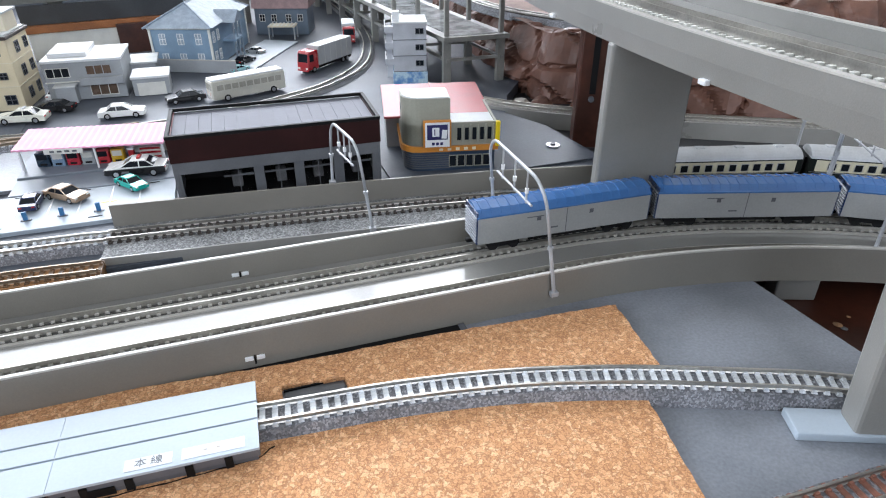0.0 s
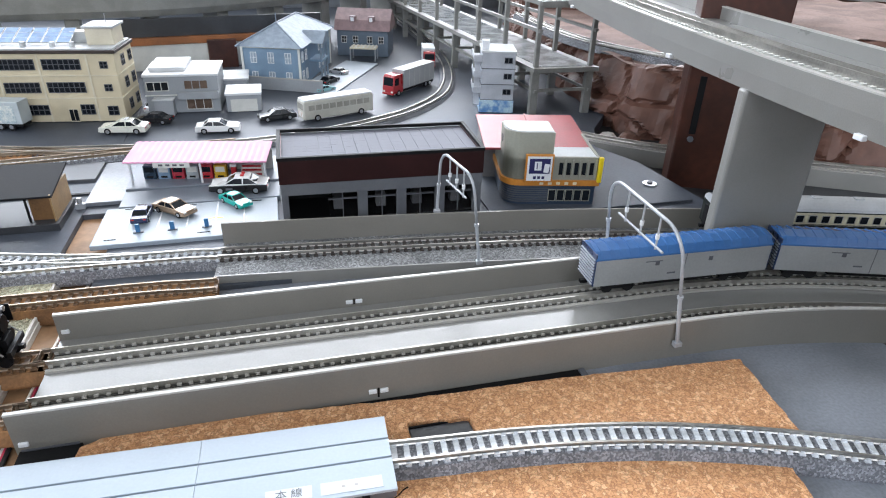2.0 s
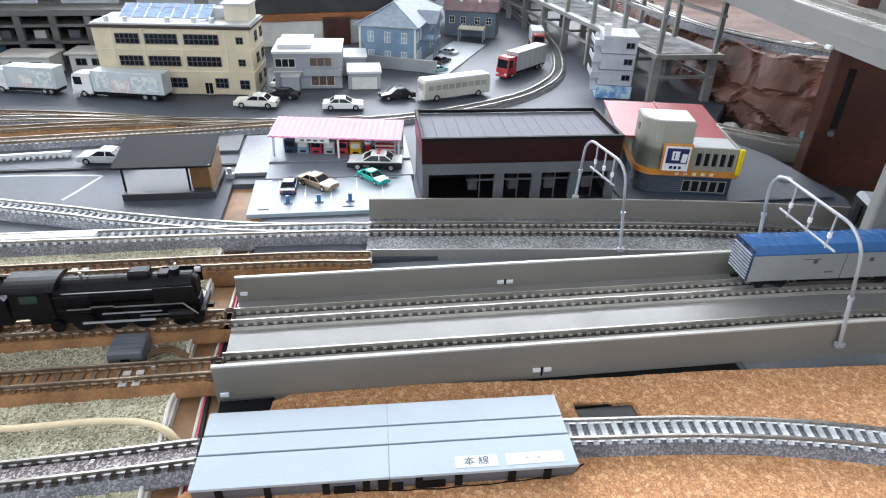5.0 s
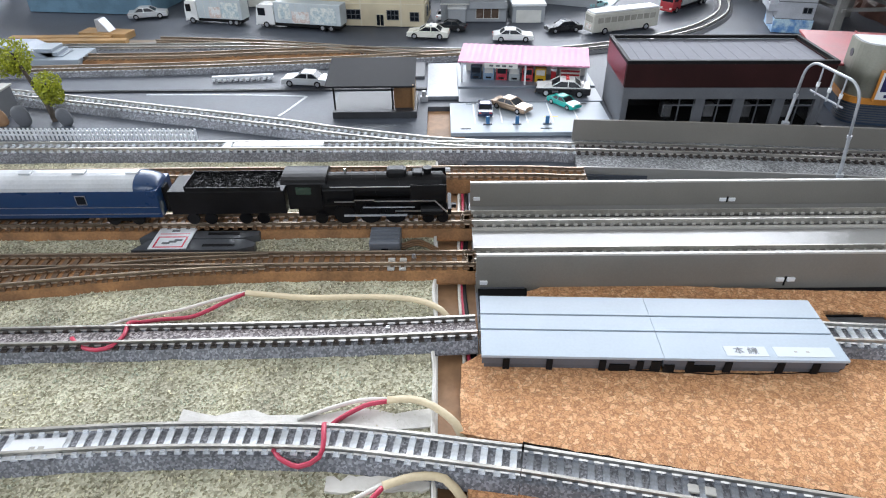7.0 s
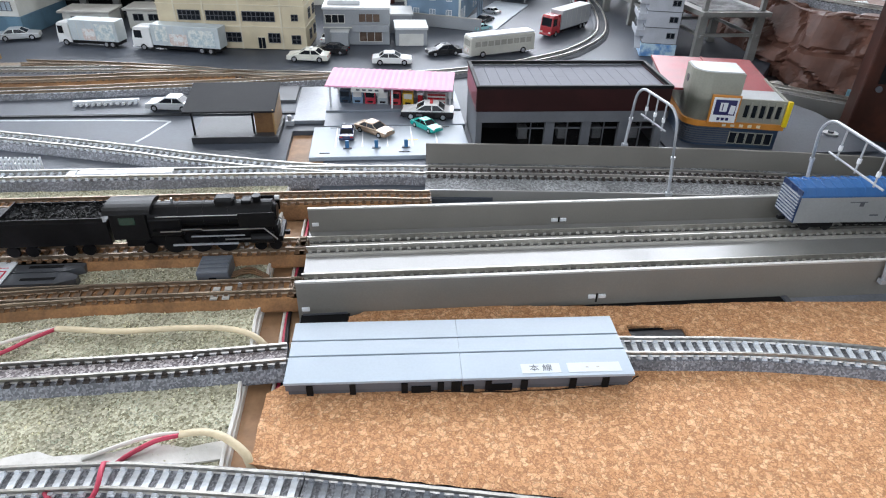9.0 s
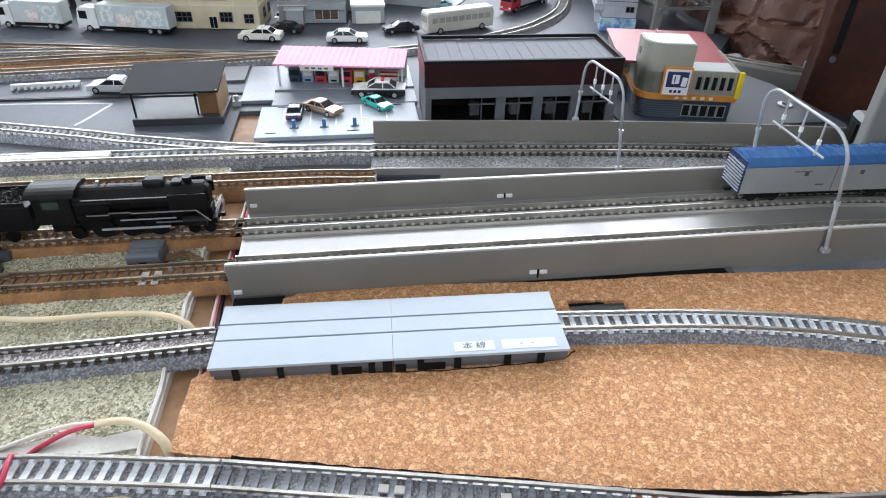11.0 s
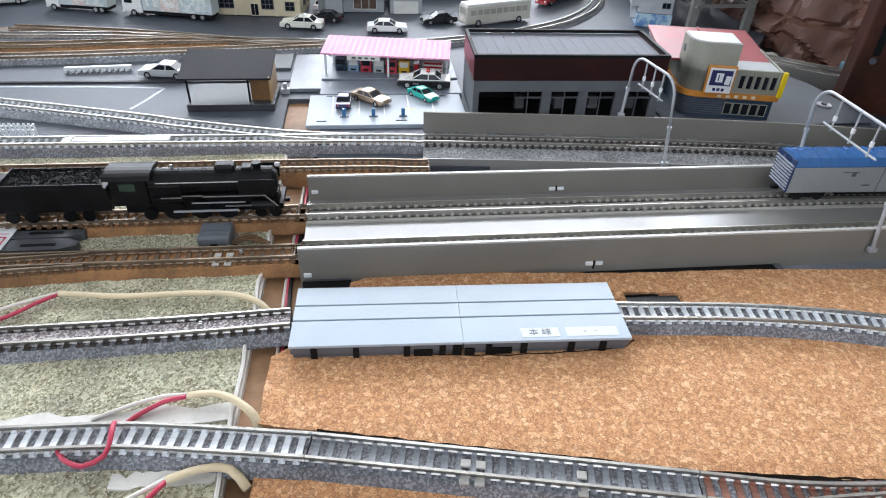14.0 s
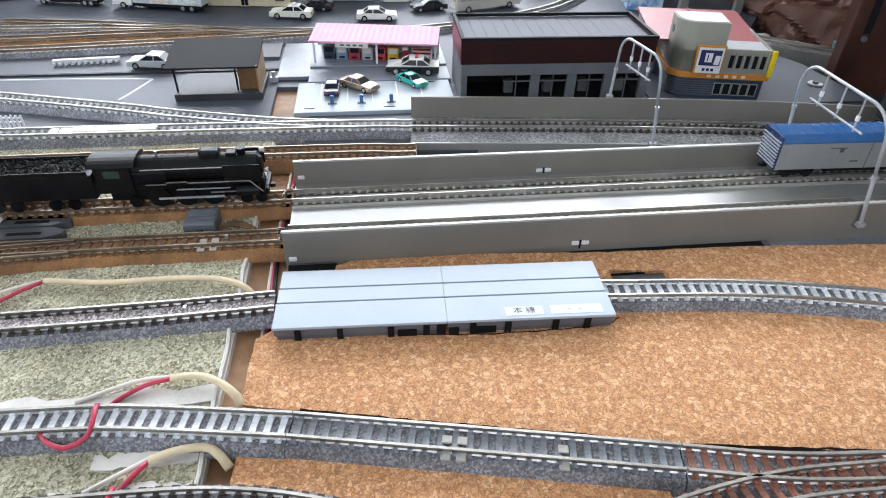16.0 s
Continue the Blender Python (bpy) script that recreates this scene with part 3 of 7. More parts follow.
part("side_wall", sweep(B(), vp, [(-0.0345, -0.003), (-0.0330, -0.003), (-0.0330, 0.0172), (-0.0334, 0.0178), (-0.0341, 0.0178), (-0.0345, 0.0172)]), WALLGREY, via)
part("side_wall", sweep(B(), vp, [(0.0330, -0.003), (0.0345, -0.003), (0.0345, 0.0172), (0.0341, 0.0178), (0.0334, 0.0178), (0.0330, 0.0172)]), WALLGREY, via)
for s in (-0.03375, 0.03375):
    part("coping", sweep(B(), vp, rect(s - 0.0009, s + 0.0009, 0.0174, 0.0183)), COPING, via, "pale wall coping")
for s in (-0.0176, 0.0165):
    for c, w in ((s - 0.0076, 0.0011), (s + 0.0076, 0.0011), (s, 0.0029)):
        part("track_slab", sweep(B(), vp, rect(c - w, c + w, 0.0036, 0.0046 if w < 0.002 else 0.0044)), SLAB, via)
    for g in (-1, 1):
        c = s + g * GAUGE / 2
        part("rail_groove_shade", sweep(B(), vp, rect(c - 0.0017, c + 0.0017, 0.0036, 0.0047)), SHADE, via, "dark grey strip painting the groove shade under the rail")
        part("rail", sweep(B(), vp, rect(c - 0.00035, c + 0.00035, 0.0047, 0.0078)), RAIL, via)
    ties = B()
    for p, d in along(vp, 0.0047, 0.002):
        m = Matrix.Translation(p) @ Matrix.Rotation(math.atan2(d.y, d.x), 4, "Z")
        for g in (-1, 1):
            c = s + g * GAUGE / 2
            box(ties, -0.0009, 0.0009, c - 0.0014, c + 0.0014, 0.0046, 0.0057, 0, m)
    tagged(part("rail_fasteners", ties, SLAB, via), kind="stuff")
for x, y, z in ((-0.0115, VC - 0.0348, 0.0035), (-0.0065, VC - 0.0348, 0.0035), (-0.0135, VC + 0.0327, 0.0068), (-0.0085, VC + 0.0327, 0.0068), (-0.1475, VC - 0.0348, 0.003), (-0.1475, VC + 0.0327, 0.0085)):
    part("joint_clip", box(B(), x - 0.0018, x + 0.0018, y - 0.0006, y + 0.0006, z - 0.001, z + 0.001, 0.0003), WHITE, via, "small white joint clip")
for y in (VC - 0.03465, VC + 0.0329):
    part("joint_gap", box(B(), -0.0094 - (0.002 if y > VC else 0), -0.0086 - (0.002 if y > VC else 0), y - 0.0002, y + 0.0004, 0.0 if y < VC else 0.005, 0.005 if y < VC else 0.0085), BLACK, via)
for a in (0.35, 0.75):
    for s in (-0.02, 0.02):
        R = 0.42 - 0.0 + s
        part("pier", box(B(), -0.012, 0.012, -0.006, 0.006, -0.022, 0.0005, 0.001, Matrix.Translation((0.150 + R * math.sin(a), VC - 0.42 + R * math.cos(a), 0)) @ Matrix.Rotation(-a, 4, "Z")), WALLGREY2, via)

# ---- single ballasted viaduct behind ----
fp = smooth_path([(-0.082, 0.3672), (0.017, 0.3585), (0.12, 0.347), (0.20, 0.333), (0.283, 0.314), (0.345, 0.294), (0.408, 0.266), (0.50, 0.21), (0.6, 0.13)])
viaf = thing("single_track_viaduct", "grey single-track viaduct with ballast and one side wall", "viaduct")
part("ballast_bed", sweep(B(), fp, [(-0.0225, -0.0125), (0.0165, -0.0125), (0.0165, 0.0036), (0.0085, 0.0042), (-0.0085, 0.0042), (-0.0222, 0.0034)]), BALLAST, viaf, "grey granular ballast")
part("kerb", sweep(B(), fp, rect(-0.0237, -0.0226, -0.0125, 0.0042)), WALLGREY2, viaf)
part("side_wall", sweep(B(), fp, rect(0.0166, 0.0182, -0.0125, 0.0176)), WALLGREY, viaf)
track("track bedded in grey ballast on the rear viaduct", [tuple(p)[:2] for p in fp[::6]] + [(0.6, 0.13)], None, TIE_DARK, RAIL, top=0.0075)


# ---- the model town ----
def taper(bm, a, z0, b, z1, bevel=0.0):
    """A box whose bottom rectangle is a = (x0, x1, y0, y1) and top rectangle b."""
    vs = [bm.verts.new((x, y, z0)) for x, y in ((a[0], a[2]), (a[1], a[2]), (a[1], a[3]), (a[0], a[3]))]
    ws = [bm.verts.new((x, y, z1)) for x, y in ((b[0], b[2]), (b[1], b[2]), (b[1], b[3]), (b[0], b[3]))]
    fs = [bm.faces.new(vs[::-1]), bm.faces.new(ws)]
    for i in range(4):
        fs.append(bm.faces.new((vs[i], vs[(i + 1) % 4], ws[(i + 1) % 4], ws[i])))
    if bevel:
        bmesh.ops.bevel(bm, geom=list({e for f in fs for e in f.edges}), offset=bevel, segments=2, affect="EDGES", profile=0.5)
    return bm


def side_prism(bm, pts, y0, y1, inset=0.0, bevel=0.0):
    """A side outline of (x, z) points, drawn out across the width."""
    a = [bm.verts.new((x, y0, z)) for x, z in pts]
    b = [bm.verts.new((x, y1, z)) for x, z in pts]
    n = len(pts)
    fs = [bm.faces.new(a), bm.faces.new(b[::-1])]
    for i in range(n):
        fs.append(bm.faces.new((a[i], b[i], b[(i + 1) % n], a[(i + 1) % n])))
    bmesh.ops.recalc_face_normals(bm, faces=fs)
    if bevel:
        bmesh.ops.bevel(bm, geom=list({e for f in fs for e in f.edges}), offset=bevel, segments=2, affect="EDGES", profile=0.5)
    return bm


def paint(name, c, rough=0.28, metal=0.0):
    return mat(name, c, rough, metal, 0.05, 60, 0.03, 900, coat=0.3)


P_WHITE = paint("white_car_paint", (0.76, 0.77, 0.76))
P_CREAM = paint("cream_car_paint", (0.72, 0.72, 0.64))
P_BLACK = paint("black_car_paint", (0.018, 0.018, 0.02))
P_NAVY = paint("navy_car_paint", (0.02, 0.03, 0.085))
P_GOLD = paint("bronze_car_paint", (0.36, 0.26, 0.18), 0.35, 0.5)
P_TEAL = paint("teal_car_paint", (0.0, 0.36, 0.31))
P_SILVER = paint("silver_car_paint", (0.58, 0.60, 0.61), 0.3, 0.4)
P_RED = paint("red_truck_paint", (0.36, 0.022, 0.028))
LAMP_RED = paint("red_lamp", (0.5, 0.02, 0.02))
LAMP_CLEAR = paint("clear_lamp", (0.75, 0.75, 0.7), 0.1)


def wheels(t, xs, y, r, w):
    for x in xs:
        for s in (-1, 1):
            ty = part("wheel", cyl(B(), (x, s * y, r), (x, s * (y - w), r), r, 16), TYRE, t)
            part("rim", cyl(B(), (x, s * (y + 0.0002), r), (x, s * (y - 0.0004), r), r * 0.58, 12), CHROME, ty, "silver wheel rim")


def car(label, L, m, upper, lower=None, beacon=None, group="model cars on the streets"):
    """A small saloon car, nose towards +x."""
    t = thing("model_car", label, "car", group, m)
    lower = lower or upper
    W, h = L * 0.40, L * 0.30
    r = L * 0.072
    q = 0.035 if lower is not upper else 0.0
    part("lower_body", side_prism(B(), [(-0.49 * L, 0.05 * L), (0.47 * L, 0.05 * L), (0.5 * L, 0.085 * L), (0.495 * L, (0.13 + q * 0.6) * L), (-0.5 * L, (0.14 + q) * L), (-0.5 * L, 0.08 * L)], -W / 2, W / 2, bevel=L * 0.012), lower, t)
    part("upper_body", side_prism(B(), [(-0.5 * L, 0.125 * L), (0.495 * L, 0.12 * L), (0.48 * L, 0.16 * L), (0.2 * L, 0.19 * L), (-0.3 * L, 0.195 * L), (-0.49 * L, 0.18 * L)], -W / 2 + (0.0001 if not q else 0.0007), W / 2 - (0.0001 if not q else 0.0007), bevel=L * 0.012), upper, t)
    part("glazing", taper(B(), (-0.33 * L, 0.22 * L, -W * 0.46, W * 0.46), 0.185 * L, (-0.2 * L, 0.06 * L, -W * 0.37, W * 0.37), 0.283 * L, L * 0.008), GLASSY, t, "dark tinted windows")
    part("roof", taper(B(), (-0.215 * L, 0.075 * L, -W * 0.385, W * 0.385), 0.275 * L, (-0.19 * L, 0.05 * L, -W * 0.34, W * 0.34), 0.295 * L, L * 0.006), upper, t)
    for s in (-1, 1):
        for x0, x1 in ((-0.335, -0.20), (-0.085, -0.065), (0.225, 0.065)):
            part("pillar", cyl(B(), (x0 * L, s * W * 0.455, 0.188 * L), (x1 * L if abs(x0) > 0.1 else x0 * L, s * W * 0.375, 0.28 * L), L * 0.011, 6), upper, t)
        part("headlamp", box(B(), 0.482 * L, 0.499 * L, s * W * 0.36 - W * 0.09, s * W * 0.36 + W * 0.09, 0.125 * L, 0.155 * L, L * 0.003), LAMP_CLEAR, t)
        part("tail_lamp", box(B(), -0.502 * L, -0.49 * L, s * W * 0.36 - W * 0.09, s * W * 0.36 + W * 0.09, 0.135 * L, 0.165 * L, L * 0.003), LAMP_RED, t)
    part("bumper", box(B(), 0.47 * L, 0.508 * L, -W * 0.48, W * 0.48, 0.06 * L, 0.09 * L, L * 0.006), lower, t)
    wheels(t, (-0.3 * L, 0.31 * L), W / 2 + 0.0001, r, 0.0022)
    if beacon:
        part("roof_sign", box(B(), -0.10 * L, -0.04 * L, -W * 0.22, W * 0.22, 0.293 * L, 0.325 * L, L * 0.01), beacon, t)
    return t


def heading(x0, y0, x1, y1, z=0.0):
    """The pose halfway between two points, with +x from the first to the second."""
    return pose((x0 + x1) / 2, (y0 + y1) / 2, z, 0, 0, math.degrees(math.atan2(y1 - y0, x1 - x0)))


car("black and white police-style toy car on the grey forecourt", 0.041, heading(-0.0525, 0.4665, -0.0930, 0.4725, 0.0028), P_WHITE, P_BLACK, LAMP_RED)
car("silver toy saloon car beside the dark shelter", 0.038, heading(-0.258, 0.4995, -0.294, 0.505), P_SILVER)
car("white toy taxi with a roof sign on the street", 0.041, heading(-0.158, 0.630, -0.199, 0.636), P_CREAM, None, WHITE)
car("white toy saloon car on the street by the rails", 0.039, heading(-0.116, 0.622, -0.077, 0.620), P_WHITE)
car("black toy sports car behind the street corner", 0.036, heading(-0.025, 0.655, -0.060, 0.647), P_BLACK)
car("black toy car parked close to the cream building", 0.034, heading(-0.142, 0.655, -0.172, 0.662), P_BLACK)
car("navy blue toy car in a parking bay", 0.026, heading(-0.135, 0.424, -0.134, 0.449, 0.0022), P_NAVY)
car("bronze toy saloon car parked askew on the pale pad", 0.030, heading(-0.126, 0.450, -0.104, 0.431, 0.0022), P_GOLD)
car("bright teal toy car on the pale parking pad", 0.026, heading(-0.083, 0.457, -0.068, 0.437, 0.0022), P_TEAL)
car("silver toy car in front of the white building", 0.040, heading(-0.505, 0.712, -0.468, 0.722), P_SILVER)
car("dark toy car in the courtyard of the blue house", 0.030, heading(0.012, 0.775, 0.030, 0.798), P_BLACK)
car("grey toy van-like car in the courtyard", 0.026, heading(0.045, 0.826, 0.028, 0.842), P_SILVER)
car("pale teal toy car behind the courtyard wall", 0.024, heading(0.004, 0.745, 0.022, 0.757), paint("pale_teal_paint", (0.30, 0.55, 0.58)))
car("white toy car between cream and grey buildings", 0.030, heading(-0.166, 0.690, -0.160, 0.722), P_WHITE)


def truck(label, L, m, cab_mat, box_mat, H=0.026, murals=()):
    """A box lorry, nose towards +x."""
    t = thing("model_truck", label, "truck", "model lorries on the streets", m)
    W = 0.0165
    part("chassis", box(B(), -0.49 * L, 0.46 * L, -W * 0.42, W * 0.42, 0.003, 0.006, 0.0004), BLACK, t)
    cab = part("cab", side_prism(B(), [(0.28 * L, 0.0035), (0.5 * L, 0.0035), (0.5 * L, 0.011), (0.475 * L, H * 0.82), (0.45 * L, H * 0.88), (0.28 * L, H * 0.88)], -W * 0.47, W * 0.47, bevel=0.0006), cab_mat, t)
    part("windscreen", taper(B(), (0.484 * L, 0.4985 * L, -W * 0.40, W * 0.40), 0.0115, (0.468 * L, 0.4815 * L, -W * 0.38, W * 0.38), H * 0.78), GLASSY, cab)
    for s in (-1, 1):
        part("side_window", box(B(), 0.38 * L, 0.465 * L, s * W * 0.475 - 0.0002, s * W * 0.475 + 0.0002, 0.0125, H * 0.75), GLASSY, cab)
        part("headlamp", box(B(), 0.498 * L, 0.506 * L, s * W * 0.33 - 0.0012, s * W * 0.33 + 0.0012, 0.005, 0.0068), LAMP_CLEAR, cab)
    part("bumper", box(B(), 0.49 * L, 0.51 * L, -W * 0.47, W * 0.47, 0.0025, 0.0046, 0.0004), cab_mat, cab)
    body = part("cargo_box", box(B(), -0.5 * L, 0.265 * L, -W / 2, W / 2, 0.0062, H, 0.0005), box_mat, t)
    for k in range(1, 6):
        x = -0.5 * L + 0.765 * L * k / 6
        for s in (-1, 1):
            part("rib", box(B(), x - 0.0002, x + 0.0002, s * W / 2 - 0.00015, s * W / 2 + 0.00015, 0.007, H - 0.001), OFFWHITE, body)
    for x0, x1, z0, z1, mm in murals:
        for s in (-1, 1):
            part("printed_panel", box(B(), -0.5 * L + x0 * L, -0.5 * L + x1 * L, s * (W / 2 + 0.0002) - 0.0001, s * (W / 2 + 0.0002) + 0.0001, 0.0066 + z0 * (H - 0.007), 0.0066 + z1 * (H - 0.007)), mm, body)
    wheels(t, (-0.38 * L, -0.28 * L, 0.38 * L), W * 0.48, 0.0033, 0.0022)
    return t


MURAL_A = mat("mural_blue_grey", (0.42, 0.52, 0.55), 0.4, 0, 0.3, 220, 0.02, 700, color2=(0.72, 0.74, 0.70))
MURAL_B = mat("mural_warm", (0.62, 0.50, 0.44), 0.4, 0, 0.3, 260, 0.02, 700, color2=(0.74, 0.75, 0.74))
P_BOXW = mat("white_cargo_panel", (0.55, 0.61, 0.63), 0.4, 0, 0.06, 40, 0.03)
MUR = [(0.05, 0.34, 0.05, 0.85, MURAL_A), (0.36, 0.56, 0.02, 0.6, MURAL_B), (0.58, 0.72, 0.2, 0.95, MURAL_A)]
truck("white box lorry with faded printed sides on the street", 0.094, heading(-0.263, 0.6585, -0.357, 0.682), P_WHITE, P_BOXW, 0.0265, MUR)
truck("short white box lorry with faded printed sides", 0.066, heading(-0.371, 0.686, -0.435, 0.700), P_WHITE, P_BOXW, 0.0265, MUR[:2])
truck("red cabbed lorry with a grey cargo box", 0.082, heading(0.140, 0.772, 0.080, 0.716), P_RED, mat("grey_cargo_panel", (0.40, 0.41, 0.42), 0.4, 0, 0.06, 40, 0.03), 0.027)
truck("small red and white lorry further up the street", 0.050, heading(0.166, 0.893, 0.158, 0.846), P_RED, P_BOXW, 0.024)

# bus
bus = thing("model_bus", "cream toy coach bus parked beside the curved rails", "bus", m=heading(-0.020, 0.640, 0.052, 0.666))
part("body", box(B(), -0.038, 0.038, -0.0085, 0.0085, 0.0025, 0.0205, 0.0012), mat("bus_cream", (0.52, 0.51, 0.45), 0.4, 0, 0.06, 50, 0.05), bus)
part("roof", box(B(), -0.037, 0.037, -0.0078, 0.0078, 0.0203, 0.0222, 0.0008), WHITE, bus)
for k in range(9):
    x = -0.033 + 0.0075 * k
    for s in (-1, 1):
        part("window", box(B(), x, x + 0.0062, s * 0.00855 - 0.0001, s * 0.00855 + 0.0001, 0.0115, 0.0165), mat("bus_window", (0.36, 0.35, 0.31), 0.2, 0, 0.1, 60, 0) if k == 0 and s == -1 else bpy.data.materials["bus_window"], bus)
part("rear_window", box(B(), -0.0382, -0.0379, -0.0065, 0.0065, 0.012, 0.018), bpy.data.materials["bus_window"], bus)
part("rear_panel", box(B(), -0.0382, -0.0379, -0.005, 0.005, 0.005, 0.010), MURAL_B, bus)
wheels(bus, (-0.024, 0.024), 0.0086, 0.0034, 0.0024)


def lattice(bm, xs, zs, f, y0, y1, m):
    """One connected frame of upright bars at xs and level bars at zs."""
    gx = sorted(v for x in xs for v in (x - f / 2, x + f / 2))
    gz = sorted(v for z in zs for v in (z - f / 2, z + f / 2))
    solid = {(i, j) for i in range(len(gx) - 1) for j in range(len(gz) - 1) if i % 2 == 0 or j % 2 == 0}
    vert = {}

    def v(i, j, y):
        if (i, j, y) not in vert:
            vert[i, j, y] = bm.verts.new(m @ Vector((gx[i], y, gz[j])))
        return vert[i, j, y]

    for i, j in solid:
        bm.faces.new((v(i, j, y0), v(i + 1, j, y0), v(i + 1, j + 1, y0), v(i, j + 1, y0)))
        for (di, dj), (a, b) in (((-1, 0), ((i, j + 1), (i, j))), ((1, 0), ((i + 1, j), (i + 1, j + 1))), ((0, -1), ((i, j), (i + 1, j))), ((0, 1), ((i + 1, j + 1), (i, j + 1)))):
            if (i + di, j + dj) not in solid:
                bm.faces.new((v(*b, y0), v(*a, y0), v(*a, y1), v(*b, y1)))
    return bm


def window(parent, m, x, z, w, h, nx=2, ny=2, frame_mat=None, glass=None):
    """A window on a facade: m carries x along the wall, z up, -y outwards."""
    f = min(0.0006, w * 0.08)
    bm = lattice(B(), [x - w / 2 + w * i / nx for i in range(nx + 1)], [z + h * j / ny for j in range(ny + 1)], f, -0.0007, 0.0002, m)
    fr = part("window", bm, frame_mat or WHITE, parent)
    part("pane", box(B(), x - w / 2, x + w / 2, -0.0002, 0.0003, z, z + h, 0, m), glass or GLASSY, fr)
    return fr


CREAM = mat("cream_plaster", (0.66, 0.575, 0.40), 0.6, 0, 0.06, 40, 0.1)
CREAM_L = mat("pale_cream", (0.68, 0.62, 0.48), 0.6, 0, 0.06, 40, 0.1)
ROOF_LIGHT = mat("pale_roof", (0.54, 0.56, 0.57), 0.5, 0, 0.08, 40, 0.1)
DARK_TRIM = mat("dark_brown_trim", (0.05, 0.035, 0.03), 0.5, 0, 0.1, 60, 0.1)
# Solar blue is paled to carry a reflection of the sky.
SOLAR = mat("solar_blue_sky_sheen", (0.22, 0.36, 0.60), 0.12, 0.1, 0.15, 120, 0)
I4 = Matrix.Identity(4)


def side_m(x, y=0.0):
    """Facade matrix for the wall that faces +x at that x."""
    return Matrix.Translation((x, y, 0)) @ Matrix.Rotation(radians(90), 4, "Z")


# cream three-storey building
cb = thing("cream_building", "cream three-storey model office with a dark roof edge and solar panels", "building", m=pose(-0.331, 0.6848, 0, 0, 0, -6))
Wc, Dc, Hc = 0.149, 0.054, 0.0635
part("wall", box(B(), 0, Wc, 0, Dc, 0, Hc, 0.0005), CREAM, cb)
part("roof_edge", box(B(), -0.002, Wc + 0.002, -0.002, Dc + 0.002, Hc, Hc + 0.0028, 0.0004), DARK_TRIM, cb)
part("roof", box(B(), 0.0, Wc, 0.0, Dc, Hc + 0.0025, Hc + 0.0042), ROOF_LIGHT, cb)
for z in (0.0220, 0.0430):
    part("ledge", box(B(), -0.0006, Wc + 0.0006, -0.0006, Dc, z, z + 0.0008), CREAM_L, cb)
for x in (0.0175, 0.0465, 0.0825, 0.1245):
    part("pilaster", box(B(), x - 0.0008, x + 0.0008, -0.0005, 0.001, 0, Hc), CREAM_L, cb)
for fl, z in enumerate((0.0070, 0.0280, 0.0490)):
    if fl:
        for x, w, n in ((0.032, 0.0220, 5), (0.0640, 0.0300, 7), (0.1020, 0.0325, 7)):
            window(cb, I4, x, z, w, 0.0092, n, 2, PLATE_DARK)
    else:
        for x, w, n in ((0.032, 0.0220, 5), (0.0700, 0.0240, 5), (0.1160, 0.0120, 3)):
            window(cb, I4, x, z, w, 0.0092, n, 2, PLATE_DARK)
        d = part("door", box(B(), 0.0985, 0.1070, -0.0006, 0.0005, 0.0, 0.0125), CREAM_L, cb)
        part("pane", box(B(), 0.0992, 0.1025, -0.0009, 0.0, 0.001, 0.0118), GLASSY, d)
        part("pane", box(B(), 0.1030, 0.1063, -0.0009, 0.0, 0.001, 0.0118), GLASSY, d)
    window(cb, I4, 0.1385, z + 0.001 if fl else z - 0.001, 0.0065 if fl else 0.009, 0.006 if fl else 0.0085, 2, 2, PLATE_DARK)
    for y in (0.022, 0.044):
        window(cb, side_m(Wc), y, z, 0.009, 0.0095, 2, 2, PLATE_DARK)
part("penthouse", box(B(), 0.122, 0.146, 0.018, 0.048, Hc + 0.004, Hc + 0.019, 0.0005), CREAM_L, cb)
part("penthouse_roof", box(B(), 0.120, 0.148, 0.016, 0.050, Hc + 0.019, Hc + 0.021, 0.0004), ROOF_LIGHT, cb)
part("aerial", cyl(B(), (0.137, 0.034, Hc + 0.021), (0.137, 0.034, Hc + 0.030), 0.0004, 6), CHROME, cb)
part("rooftop_tank", box(B(), 0.104, 0.121, 0.030, 0.044, Hc + 0.004, Hc + 0.014, 0.0006), ROOF_LIGHT, cb)
for k in range(7):
    x = 0.022 + 0.0125 * k
    fr = part("solar_panel", box(B(), x, x + 0.0118, 0.0, 0.026, 0, 0.0008, 0, pose(0, 0.014, Hc + 0.0065, 20)), CHROME, cb, "silver framed blue solar panel")
    for j in range(3):
        part("cell", box(B(), x + 0.0006, x + 0.0112, 0.0006 + 0.0086 * j, 0.0084 + 0.0086 * j, 0.0008, 0.0010, 0, pose(0, 0.014, Hc + 0.0065, 20)), SOLAR, fr)
for x in (0.012, 0.030, 0.070, 0.095, 0.112):
    part("roof_vent", cyl(B(), (x, 0.009, Hc + 0.004), (x, 0.009, Hc + 0.0085), 0.0025, 10), ROOF_LIGHT, cb)

# grey two-storey house
GREYH = mat("grey_house_wall", (0.33, 0.35, 0.37), 0.55, 0, 0.06, 50, 0.1)
gh = thing("grey_house", "grey two-storey model house with a flat white roof", "building", m=pose(-0.166, 0.690, 0, 0, 0, -2))
part("wall", box(B(), 0, 0.069, 0, 0.060, 0, 0.036, 0.0005), GREYH, gh)
part("roof", box(B(), -0.001, 0.070, -0.001, 0.061, 0.036, 0.0385, 0.0004), WHITE, gh)
part("upper_roof", box(B(), 0.004, 0.038, 0.012, 0.061, 0.0385, 0.0425, 0.0004), WHITE, gh)
